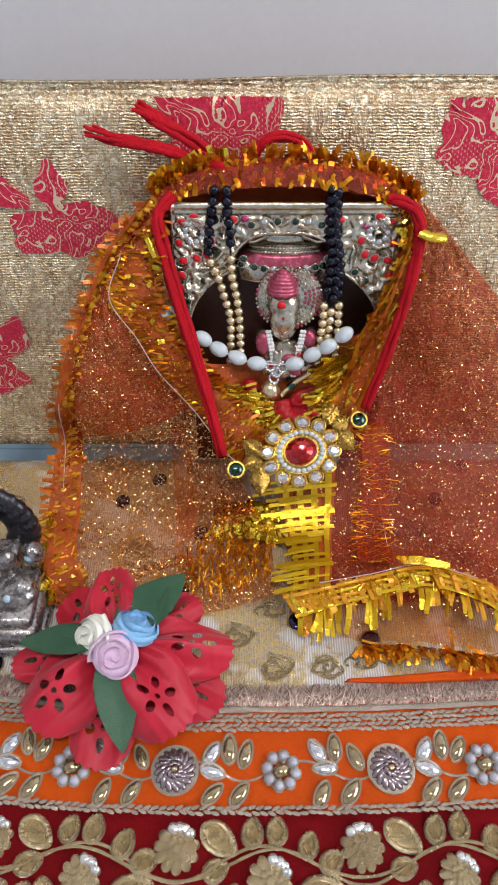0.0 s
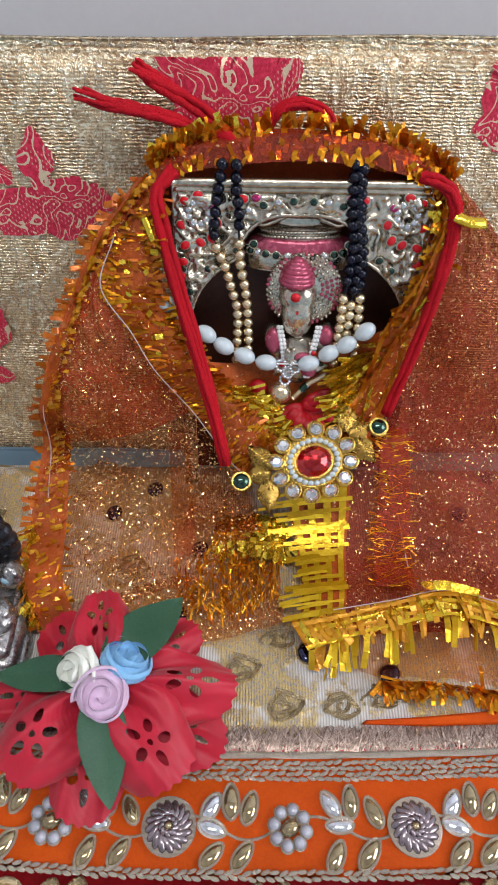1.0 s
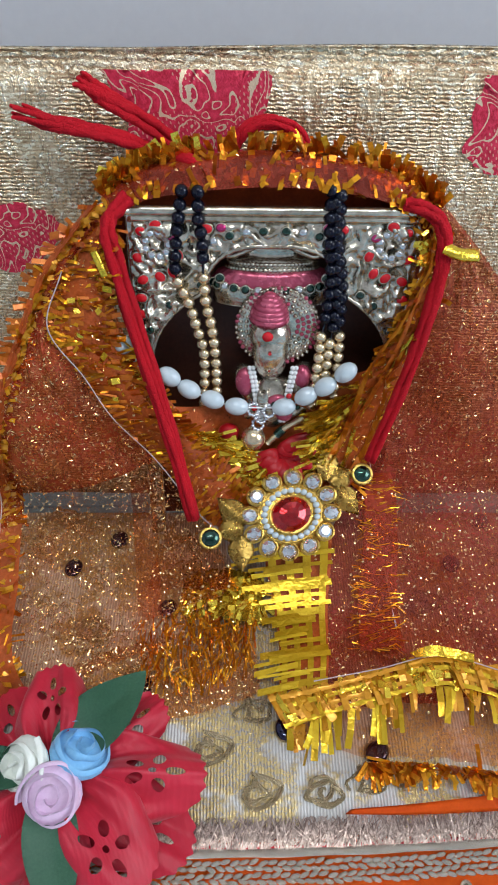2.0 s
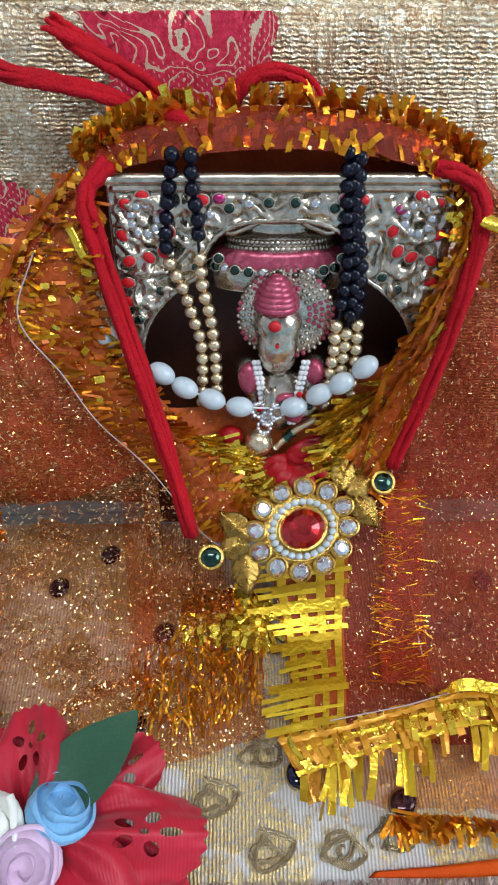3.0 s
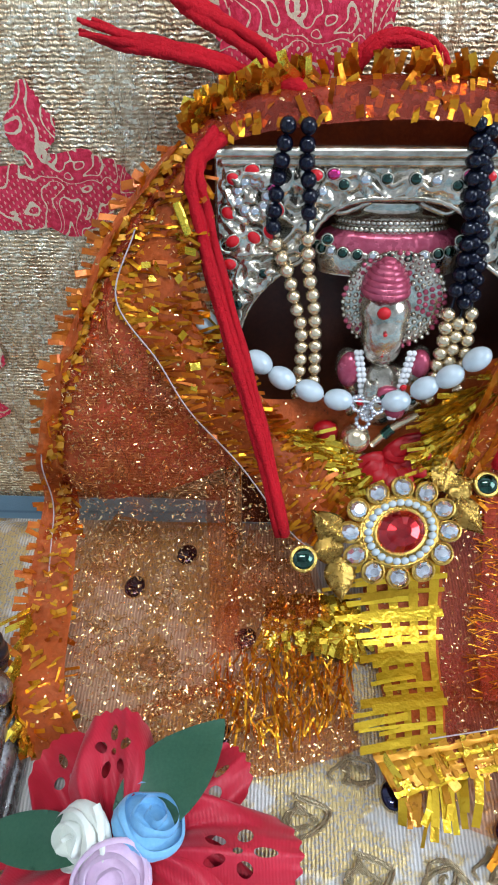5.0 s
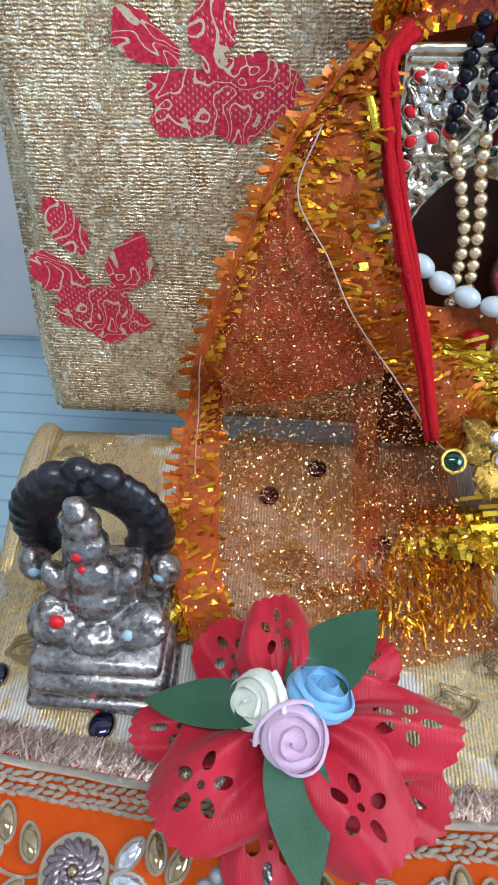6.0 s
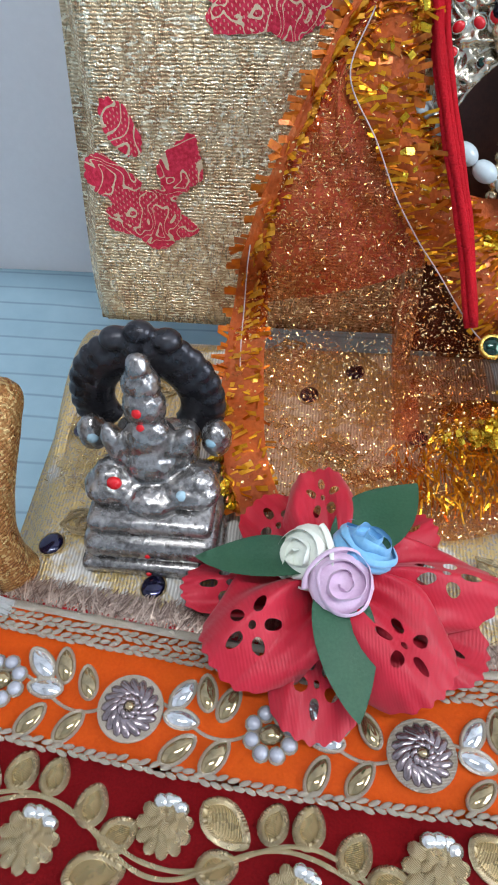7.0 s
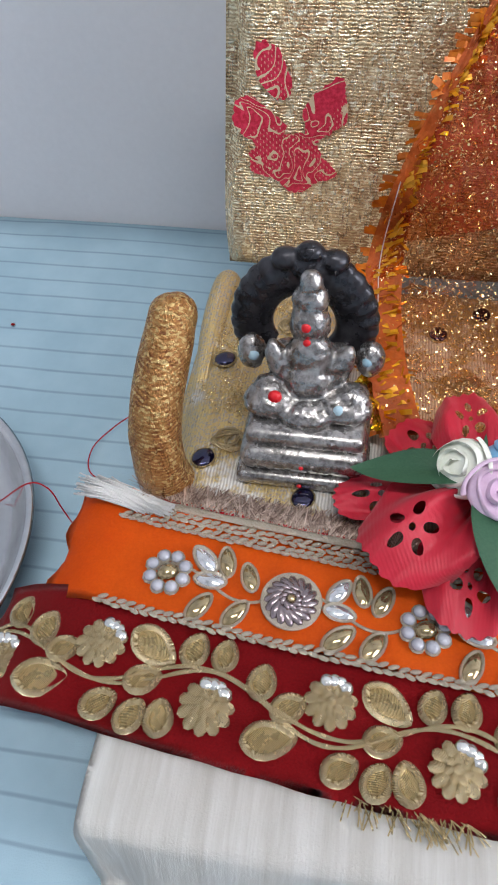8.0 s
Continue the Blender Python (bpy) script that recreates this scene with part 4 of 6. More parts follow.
def fabric_leaf(angle, start, length, width, z0, tilt):
    bm = bmesh.new()
    d, s = Vector((math.cos(angle), math.sin(angle), 0)), Vector((-math.sin(angle), math.cos(angle), 0))
    nu, nv = 10, 26
    grid = []
    for j in range(nv + 1):
        v = j / nv
        w = width * 0.5 * (math.sin(math.pi * (0.12 + 0.88 * v) ** 0.85) ** 0.8 if v < 1 else 0.02)
        grid.append([bm.verts.new(FC + d * (start + length * v) + s * (2 * i / nu - 1) * w + Vector((0, 0, z0 + tilt * v + 0.002 * abs(2 * i / nu - 1) * (1 - v) + 0.0015 * math.sin(5 * v)))) for i in range(nu + 1)])
    for j in range(nv):
        for i in range(nu):
            bm.faces.new((grid[j][i], grid[j][i + 1], grid[j + 1][i + 1], grid[j + 1][i]))
    bmesh.ops.solidify(bm, geom=list(bm.faces), thickness=0.0003)
    part("leaf", bm, LEAF, flower, "green satin leaf")


fabric_leaf(176 * D, 0.006, 0.032, 0.013, 0.0085, -0.0035)
fabric_leaf(52 * D, 0.006, 0.036, 0.019, 0.0080, -0.0030)
fabric_leaf(282 * D, 0.006, 0.034, 0.016, 0.0090, -0.0040)


def rose(place, r, material, tilt, spin, label):
    """A folded ribbon rose: one strip wound outwards round a bud, with soft creases."""
    bm = bmesh.new()
    n, turns, rows = 150, 3.0, 6
    grid = []
    for i in range(n + 1):
        t = i / n
        a = spin + 2 * math.pi * turns * t
        rr = r * (0.05 + 0.60 * t) * (1 + 0.10 * math.cos(2.5 * a))
        row = []
        for j in range(rows + 1):
            v = j / rows
            out = rr + r * 0.34 * math.sin(v * 2.3) * (0.30 + t) + r * 0.05 * noise.noise(Vector((a * 1.3, v * 2, spin)))
            top = r * (0.62 - 0.30 * t * t) * v - r * 0.10 * t + r * 0.07 * math.sin(a * 2.5) + r * 0.12 * noise.noise(Vector((a, v * 3, spin + 7)))
            row.append(bm.verts.new((out * math.cos(a), out * math.sin(a), top)))
        grid.append(row)
    for i in range(n):
        for j in range(rows):
            bm.faces.new((grid[i][j], grid[i + 1][j], grid[i + 1][j + 1], grid[i][j + 1]))
    ball(bm, at((0, 0, -r * 0.04), (r * 0.94, r * 0.90, r * 0.38)), 18, 8)
    bmesh.ops.transform(bm, matrix=at(place, 1, tilt), verts=bm.verts)
    part("rose", bm, material, flower, label)


rose(FC + Vector((-0.0068, 0.0015, 0.0105)), 0.0098, ROSEW, (10, -42, 20), 0.5, "cream ribbon rose")
rose(FC + Vector((0.0088, 0.0050, 0.0105)), 0.0098, ROSEB, (-26, 24, 0), 2.0, "sky blue ribbon rose")
rose(FC + Vector((0.0028, -0.0068, 0.0122)), 0.0093, ROSEP, (24, 6, 0), 3.4, "lilac ribbon rose")


def blended(bm, voxel):
    """The shapes of bm melted into one skin, as a mesh."""
    tmp = new("tmp", mesh_of(bm, "tmp", []))
    mod = tmp.modifiers.new("blend", "REMESH")
    mod.mode, mod.voxel_size = "VOXEL", voxel
    soft = tmp.modifiers.new("soft", "SMOOTH")
    soft.iterations, soft.factor = 3, 0.5
    made = bpy.data.meshes.new_from_object(tmp.evaluated_get(bpy.context.evaluated_depsgraph_get()))
    bpy.data.objects.remove(tmp)
    return made


# ---- the small tarnished statue with the serpent hood: one mesh ----
def hood_statue():
    bm = bmesh.new()
    C = Vector((-0.1058, 0.1285, TOP))

    def slab(x, y, z0, z1, hx, hy, bev):
        b = bmesh.new()
        box(b, (x - hx, y - hy, z0), (x + hx, y + hy, z1), bev, 3)
        me = bpy.data.meshes.new("tmp")
        b.to_mesh(me)
        b.free()
        bm.from_mesh(me)
        bpy.data.meshes.remove(me)

    slab(C.x, 0.1290, TOP + 0.0003, TOP + 0.0060, 0.0212, 0.0165, 0.002)
    slab(C.x, 0.1300, TOP + 0.0050, TOP + 0.0145, 0.0203, 0.0156, 0.0042)
    slab(C.x, 0.1320, TOP + 0.0135, TOP + 0.0200, 0.0186, 0.0136, 0.0025)
    g = TOP + 0.0195
    body = bmesh.new()
    for p, s, r in (((-0.1165, 0.1320, g + 0.003), (0.0085, 0.0065, 0.0042), (0, 0, 20)), ((-0.0955, 0.1320, g + 0.003), (0.0085, 0.0065, 0.0042), (0, 0, -20)),
                    ((-0.1060, 0.1280, g + 0.002), (0.0080, 0.0055, 0.0034), (0, 0, 0)), ((-0.1065, 0.1395, g + 0.0125), (0.0070, 0.0056, 0.0105), (8, 0, 0)),
                    ((-0.1065, 0.1360, g + 0.0085), (0.0066, 0.0055, 0.0065), (0, 0, 0)), ((-0.1155, 0.1380, g + 0.0120), (0.0032, 0.0036, 0.0085), (0, -18, 0)),
                    ((-0.0975, 0.1380, g + 0.0120), (0.0032, 0.0036, 0.0085), (0, 18, 0)), ((-0.1190, 0.1330, g + 0.0060), (0.0040, 0.0045, 0.0032), (0, 0, 0)),
                    ((-0.0925, 0.1325, g + 0.0055), (0.0048, 0.0045, 0.0036), (0, 0, 0)), ((-0.1255, 0.1440, g + 0.0110), (0.0038, 0.0040, 0.0055), (0, 0, 0)),
                    ((-0.0880, 0.1440, g + 0.0115), (0.0038, 0.0040, 0.0055), (0, 0, 0)), ((-0.1072, 0.1420, g + 0.0262), (0.0052, 0.0050, 0.0062), (6, 0, 0)),
                    ((-0.1075, 0.1440, g + 0.0330), (0.0046, 0.0042, 0.0052), (0, 0, 0)), ((-0.1075, 0.1445, g + 0.0385), (0.0030, 0.0030, 0.0040), (0, 0, 0))):
        ball(body, at(p, [1.2 * c for c in s], r), 22, 14)
    box(body, (-0.119, 0.138, g - 0.001), (-0.094, 0.152, g + 0.012), 0.003)
    made = blended(body, 0.0006)
    moved = [v.co + v.normal * (0.0004 * noise.noise(v.co * 420) + 0.0002 * noise.noise(v.co * 900)) for v in made.vertices]
    made.vertices.foreach_set("co", [c for v in moved for c in v])
    bm.from_mesh(made)
    bpy.data.meshes.remove(made)
    # red marks of paste
    for p, s in (((-0.1078, 0.1372, g + 0.0285), 0.0018), ((-0.1074, 0.1362, g + 0.0235), 0.0014), ((-0.1160, 0.1282, g + 0.0075), 0.0023), ((-0.1190, 0.1272, g + 0.0040), 0.0012),
                 ((-0.1060, 0.1146, g - 0.0095), 0.0009), ((-0.1062, 0.1126, g - 0.0165), 0.0009)):
        ball(bm, at(p, (s, s * 0.8, s)), 10, 6, 1)
    # pale blue spots that paint highlights on the metal body
    for p, s in (((-0.0962, 0.1268, g + 0.0050), 0.0022), ((-0.1245, 0.1405, g + 0.0125), 0.0020), ((-0.1030, 0.1352, g + 0.0165), 0.0016), ((-0.0890, 0.1405, g + 0.0135), 0.0018)):
        ball(bm, at(p, (s, s * 0.8, s)), 10, 6, 3)
    # the ribbed hood, an arch with an open middle and three heads on top
    hc = Vector((-0.1100, 0.1540, TOP + 0.0350))
    hood = bmesh.new()
    n, rows = 110, 14
    ringlist = []
    for i in range(n + 1):
        a = math.radians(-38 + 256 * i / n)
        rib = 0.5 + 0.5 * math.cos(i * 2 * math.pi / 5)
        ring = []
        for j in range(rows):
            b = 2 * math.pi * j / rows
            inner, outer = 0.0098, 0.0236 + 0.0005 * rib
            rx = (inner + outer) / 2 + (outer - inner) / 2 * math.cos(b)
            rz = rx * (1.10 if math.sin(a) > 0 else 0.95)
            thick = 0.0038 + 0.0010 * rib * max(0, math.cos(b))
            ring.append(hood.verts.new(hc + Vector((rx * math.cos(a), thick * math.sin(b) + 0.10 * rz * math.sin(a), rz * math.sin(a)))))
        ringlist.append(ring)
    for a, b in zip(ringlist, ringlist[1:]):
        for j in range(rows):
            hood.faces.new((a[j], a[(j + 1) % rows], b[(j + 1) % rows], b[j]))
    for r in (ringlist[0], ringlist[-1]):
        hood.faces.new(r)
    for dx, dz, s in ((0.001, 0.0262, 0.0044), (-0.0062, 0.0236, 0.0046), (0.0082, 0.0236, 0.0046), (0.001, 0.0215, 0.0060)):
        ball(hood, at(hc + Vector((dx, 0.0012, dz)), (s, s * 0.85, s * 0.72)), 16, 10)
    made = blended(hood, 0.0006)
    first = len(bm.faces)
    bm.from_mesh(made)
    bm.faces.ensure_lookup_table()
    for k in range(first, len(bm.faces)):
        bm.faces[k].material_index = 2
    bpy.data.meshes.remove(made)
    bmesh.ops.recalc_face_normals(bm, faces=bm.faces)
    ob = part("serpent_hood_statue", bm, [DARKSILVER, REDPAINT, BLACKSILVER, BLUEGLEAM])
    return tagged(ob, "small tarnished silver statue under a ribbed serpent hood", "statue")


hood_statue()

# ---- steel plate on the sheet ----
bm = bmesh.new()
lathe(bm, [(0.0, 0.0012), (0.060, 0.0012), (0.072, 0.004), (0.0795, 0.0175), (0.0822, 0.0198), (0.0838, 0.0190), (0.0815, 0.0165), (0.074, 0.002), (0.062, 0.0), (0.0, 0.0)], Matrix.Translation((-0.2885, 0.090, 0.001)), 96)
bmesh.ops.remove_doubles(bm, verts=bm.verts, dist=1e-6)
bmesh.ops.recalc_face_normals(bm, faces=bm.faces)
tagged(part("steel_plate", bm, STEEL), "round steel plate with raised rim lying on the sheet", "plate")
bm = bmesh.new()
tube(bm, [(-0.190, 0.182, 0.0015), (-0.197, 0.172, 0.002), (-0.203, 0.160, 0.0015), (-0.200, 0.147, 0.002), (-0.186, 0.140, 0.0015)], 0.0003, 40, 5)
tagged(part("red_thread", bm, REDWOOL), "single fine red thread lying loose on the sheet", "thread")
bm = bmesh.new()
tube(bm, [(-0.190, 0.112, 0.0016), (-0.201, 0.121, 0.012), (-0.2055, 0.124, 0.0215), (-0.215, 0.126, 0.0205), (-0.232, 0.125, 0.0052)], 0.0003, 40, 5)
tagged(part("red_thread", bm, REDWOOL), "single fine red thread lying over the plate rim", "thread")
bm = bmesh.new()
ball(bm, at((-0.270, 0.2345, 0.0006), (0.0012, 0.0009, 0.0006)), 8, 5)
tagged(part("crumb", bm, MAROON), "tiny dark crumb lying on the striped sheet", "crumb")


# ---- the silver shrine ----
LEANN = Vector((0, -0.968, 0.252))      # out of the leaning faces


def on_shrine(x, z, out=0.0):
    return Vector((x, panel_y(z) - 0.022, z)) + LEANN * out


SC = 0.0148                              # the shrine's middle
shrine = thing("silver_shrine", (SC, 0.215, TOP), "embossed white metal shrine set with red and green stones", "shrine")


def arch_in(x, z):
    u = (x - SC)
    if z < 0.136:
        return abs(u) < 0.0405
    return (u / 0.0405) ** 2 + ((z - 0.136) / 0.0300) ** 2 < 1 or abs(u / 0.0235) ** 3 + abs((z - 0.150) / 0.0262) ** 3 < 1


bm = bmesh.new()
step = 0.00055
NXS, NZS = int(0.0915 / step), int(0.128 / step)
verts = {}


def emboss(x, z):
    h = 0.0
    for cx in (SC - 0.0365, SC + 0.0365):
        for cz in (0.1765, 0.1575):
            r = math.hypot(x - cx, z - cz)
            if r < 0.0075:
                h += 0.0011 * (0.5 + 0.5 * math.cos(r / 0.0075 * 3 * math.pi)) + 0.0005 * max(0, math.cos(8 * math.atan2(z - cz, x - cx))) * (1 if r > 0.003 else 0)
    h += 0.0017 * (1 - 2.4 * abs(noise.noise(Vector((x * 240, z * 240, 0))))) + 0.0004 * noise.noise(Vector((x * 600, z * 600, 4)))
    if z > 0.1825:
        h = 0.0016 * math.sin((z - 0.1825) / 0.0035 * math.pi)
    if abs(x - SC) > 0.0445:
        h = 0.0010
    return h


def grid_vert(i, j):
    if (i, j) not in verts:
        x, z = SC - 0.0457 + i * step, 0.0585 + j * step
        verts[(i, j)] = bm.verts.new(on_shrine(x, z, emboss(x, z)))
    return verts[(i, j)]


for i in range(NXS):
    for j in range(NZS):
        if not arch_in(SC - 0.0457 + (i + 0.5) * step, 0.0585 + (j + 0.5) * step):
            bm.faces.new((grid_vert(i, j), grid_vert(i + 1, j), grid_vert(i + 1, j + 1), grid_vert(i, j + 1)))
r = bmesh.ops.extrude_face_region(bm, geom=list(bm.faces))
for v in r["geom"]:
    if isinstance(v, bmesh.types.BMVert):
        v.co -= LEANN * 0.0022
bmesh.ops.recalc_face_normals(bm, faces=bm.faces)
part("face_plate", bm, SILVER, shrine, "embossed white metal face plate")
bm = bmesh.new()
for z0 in (0.0585,):
    a, b = SC - 0.0445, SC + 0.0445
    vs = [bm.verts.new(on_shrine(x, z, o)) for o in (-0.0145, -0.0125) for x, z in ((a, z0), (b, z0), (b, 0.184), (a, 0.184))]
    for f in ((0, 1, 2, 3), (7, 6, 5, 4), (0, 4, 5, 1), (1, 5, 6, 2), (2, 6, 7, 3), (3, 7, 4, 0)):
        bm.faces.new([vs[i] for i in f])
bmesh.ops.recalc_face_normals(bm, faces=bm.faces)
DARKBACK = plain("dark maroon lining", (0.030, 0.008, 0.005), (0.075, 0.022, 0.012), 0.45, 0.3, grain=700, coarse=150)
part("back_plate", bm, DARKBACK, shrine, smooth=False)
for sgn in (-1, 1):
    bm = bmesh.new()
    x0 = SC + sgn * 0.0448
    vs = [bm.verts.new(on_shrine(x, z, o)) for x in (x0, x0 - sgn * 0.0012) for z, o in ((0.0585, -0.0145), (0.0585, -0.0023), (0.1845, -0.0023), (0.1845, -0.0145))]
    for f in ((0, 1, 2, 3), (7, 6, 5, 4), (0, 4, 5, 1), (1, 5, 6, 2), (2, 6, 7, 3), (3, 7, 4, 0)):
        bm.faces.new([vs[i] for i in f])
    bmesh.ops.recalc_face_normals(bm, faces=bm.faces)
    part("side_plate", bm, DULLSIDE, shrine, smooth=False)
# rims of the arch and the top
bm = bmesh.new()
wide_arch = [(0.0405 * math.cos(math.pi * i / 60), 0.136 + 0.0300 * math.sin(math.pi * i / 60)) for i in range(61)]
tall_arch = [(0.0235 * math.copysign(abs(math.cos(math.pi * i / 40)) ** 0.667, 20 - i), 0.150 + 0.0262 * math.sin(math.pi * i / 40) ** 0.667) for i in range(41)]
wide_arch = [p for p in wide_arch if abs(p[0] / 0.0235) ** 3 + abs((p[1] - 0.150) / 0.0262) ** 3 > 1.02]
tall_arch = [p for p in tall_arch if (p[0] / 0.0405) ** 2 + ((p[1] - 0.136) / 0.0300) ** 2 > 1.02]
run = [(0.0405, 0.06), (0.0405, 0.10), *[p for p in wide_arch if p[0] > 0], *tall_arch, *[p for p in wide_arch if p[0] < 0], (-0.0405, 0.10), (-0.0405, 0.06)]
tube(bm, [on_shrine(SC + x, z, 0.0008) for x, z in run], 0.0008, 220, 8, 1.2, 0.12)
part("arch_rim", bm, SILVER, shrine)
bm = bmesh.new()
tube(bm, [on_shrine(SC - 0.046, 0.1865, 0.0006), on_shrine(SC, 0.1865, 0.0006), on_shrine(SC + 0.046, 0.1865, 0.0006)], 0.0016, 20, 10)
part("top_rail", bm, SILVER, shrine)

# canopy over the statue: ribbed dome, rope tier, cap and hanging valance, all in low relief
dome = Matrix.Translation(on_shrine(SC, 0.1616, -0.0070)) @ Matrix.Rotation(radians(-14.6), 4, "X")
bm = lathe(bmesh.new(), [(0.0190, 0.0), (0.0195, 0.0008), (0.0188, 0.0016), (0.0176, 0.0034), (0.0150, 0.0048)], Matrix(), 120)
for v in bm.verts:
    k = 1 + 0.022 * math.cos(30 * math.atan2(v.co.y, v.co.x))
    v.co = dome @ Vector((v.co.x * k, v.co.y * k * 0.32, v.co.z + 18 * v.co.x ** 2 * 0.2))
part("canopy", bm, [PINKPAINT], shrine, "pink painted ribbed canopy")
bm = lathe(bmesh.new(), [(0.0186, -0.0066), (0.0196, -0.0060), (0.0193, -0.0012), (0.0190, 0.0002)], dome @ Matrix.Diagonal((1, 0.32, 1, 1)), 48)
part("canopy_valance", bm, SILVER, shrine)
bm = lathe(bmesh.new(), [(0.0140, 0.0046), (0.0148, 0.0052), (0.0140, 0.0072), (0.0136, 0.0086), (0.0092, 0.0092), (0.0080, 0.0104), (0.0098, 0.0118), (0.0096, 0.0126), (0.0, 0.0130)], dome @ Matrix.Diagonal((1, 0.30, 1, 1)), 40)
for k in range(2):
    for i in range(30):
        a = math.pi * (1.02 + 0.96 * i / 29)
        ball(bm, dome @ at(((0.0149 - 0.0006 * k) * math.cos(a), 0.30 * (0.0149 - 0.0006 * k) * math.sin(a), 0.0058 + 0.0018 * k), (0.0010, 0.0007, 0.0008), (0, 35, 0)), 7, 5)
for sgn in (-1, 1):
    tube(bm, [dome @ Vector((sgn * x, -0.002, z)) for x, z in ((0.006, 0.0128), (0.010, 0.0110), (0.0138, 0.0098), (0.0165, 0.0112), (0.0172, 0.0128))], 0.0011, 20, 7)
part("canopy_tier", bm, SILVER, shrine, "roped white metal tier with scrolled ends")


def stone_mesh(name, rx, ry, mat):
    b = bmesh.new()
    ball(b, at((0, 0, 0.0003), (rx, ry, rx * 0.45)), 12, 7)
    lathe(b, [(rx * 0.95, -0.0002), (rx * 1.25, 0.0), (rx * 1.18, 0.0005), (rx * 0.95, 0.0004)], Matrix.Diagonal((1, ry / rx, 1, 1)), 12, 1)
    return mesh_of(b, name, [mat, SILVER])


TILTM = Matrix.Rotation(radians(75.4), 4, "X")
red_me, pink_me, green_me, clear_me = (stone_mesh("stone", *a) for a in ((0.0019, 0.0015, REDPAINT), (0.0017, 0.0014, MAGENTA), (0.0014, 0.0014, GREENSTONE), (0.0013, 0.0013, CLEAR)))


def stone(me, x, z, spin=0.0, out=0.0012):
    piece("stone", me, Matrix.Translation(on_shrine(x, z, out)) @ TILTM @ Matrix.Rotation(radians(spin), 4, "Z"), shrine)


for s in (-1, 1):
    for dx, dz, me, sp in ((0.0410, 0.1805, red_me, 20), (0.0365, 0.1825, red_me, -10), (0.0425, 0.1725, red_me, 30), (0.0315, 0.1790, pink_me, 0), (0.0300, 0.1735, red_me, 60),
                           (0.0415, 0.1655, red_me, -30), (0.0425, 0.1595, red_me, 0), (0.0425, 0.1540, red_me, 10), (0.0360, 0.1665, red_me, 40), (0.0320, 0.1680, red_me, 60),
                           (0.0210, 0.1815, red_me, 0), (0.0165, 0.1818, pink_me, 0)):
        stone(me, SC + s * dx, dz, s * sp)
    for i in range(6):
        a = radians(22 + 9 * i)
        stone(green_me, SC + s * 0.0432 * math.cos(a) * 1.01, 0.136 + 0.0328 * math.sin(a))
    for i in range(4):
        stone((green_me, clear_me)[i % 2], SC + s * (0.0035 + 0.0052 * i), 0.1808 - 0.0007 * i * i * 0.5)
    for a in range(9):
        stone(clear_me, SC + s * 0.0365 + 0.0038 * math.cos(a * 0.7), 0.1765 + 0.0038 * math.sin(a * 0.7))
for i in range(13):
    a = math.pi * (1.06 + 0.88 * i / 12)
    m = dome @ at((0.0197 * math.cos(a), 0.32 * 0.0197 * math.sin(a) - 0.0005, -0.0004 + 0.0012 * math.cos(a) ** 2)) @ Matrix.Rotation(radians(82), 4, "X")
    piece("stone", (green_me, clear_me)[i % 3 == 2], m, shrine)

# ---- the small seated statue in the shrine: one mesh ----
bm = bmesh.new()
IC = 0.0158


def sh(x, z, out):
    return on_shrine(IC + x, z + 0.0014, out + 0.0028)


body = bmesh.new()
for x, z, o, s, rot in ((-0.0012, 0.1405, 0.0, (0.0062, 0.0060, 0.0088), 4), (-0.0012, 0.1460, -0.001, (0.0072, 0.0062, 0.0066), 0), (-0.0010, 0.1352, -0.001, (0.0056, 0.0050, 0.0052), 0),
                        (0.0005, 0.1185, -0.003, (0.0092, 0.0058, 0.0120), 0), (-0.0088, 0.1265, -0.003, (0.0044, 0.0046, 0.0078), -14), (0.0098, 0.1280, -0.003, (0.0042, 0.0046, 0.0072), 16),
                        (-0.0080, 0.1170, -0.002, (0.0034, 0.0036, 0.0070), 12), (0.0070, 0.1160, -0.001, (0.0070, 0.0030, 0.0030), -20), (0, 0.1065, -0.0050, (0.0120, 0.0060, 0.0050), 0),
                        (-0.0014, 0.1402, 0.0050, (0.0009, 0.0012, 0.0020), 0), (-0.0042, 0.1232, 0.0035, (0.0012, 0.0013, 0.0046), -4), (-0.0022, 0.1236, 0.0037, (0.0011, 0.0012, 0.0044), 3), (-0.0034, 0.1180, 0.0015, (0.0024, 0.0018, 0.0030), 0)):
    ball(body, at(sh(x, z, o), s, (-14, rot, 0)), 20, 14)
made = blended(body, 0.0005)
bm.from_mesh(made)
bpy.data.meshes.remove(made)
tilt = Matrix.Rotation(radians(-14.6), 4, "X")
# halo with beaded rings and rim
halo = Matrix.Translation(sh(0.0012, 0.1478, -0.0040)) @ TILTM
lathe(bm, [(0.0, 0.0012), (0.0085, 0.0010), (0.0132, 0.0016), (0.0142, 0.0008), (0.0138, -0.0008), (0.0, -0.0008)], halo, 40)
for k in range(4):
    for i in range(22 + 7 * k):
        a = 2 * math.pi * (i + 0.5 * k) / (22 + 7 * k)
        r = 0.0070 + 0.0018 * k
        ball(bm, halo @ at((r * math.cos(a), r * math.sin(a), 0.0013), (0.0008, 0.0008, 0.0006)), 6, 4, 1 if math.cos(a * 3) > 0.35 or (k == 1 and math.cos(a) < 0.4) else 0)
for i in range(44):
    a = 2 * math.pi * i / 44
    ball(bm, halo @ at((0.0138 * math.cos(a), 0.0138 * math.sin(a), 0.0016), 0.0008), 6, 4, 1 if i % 5 in (0, 1) else 0)
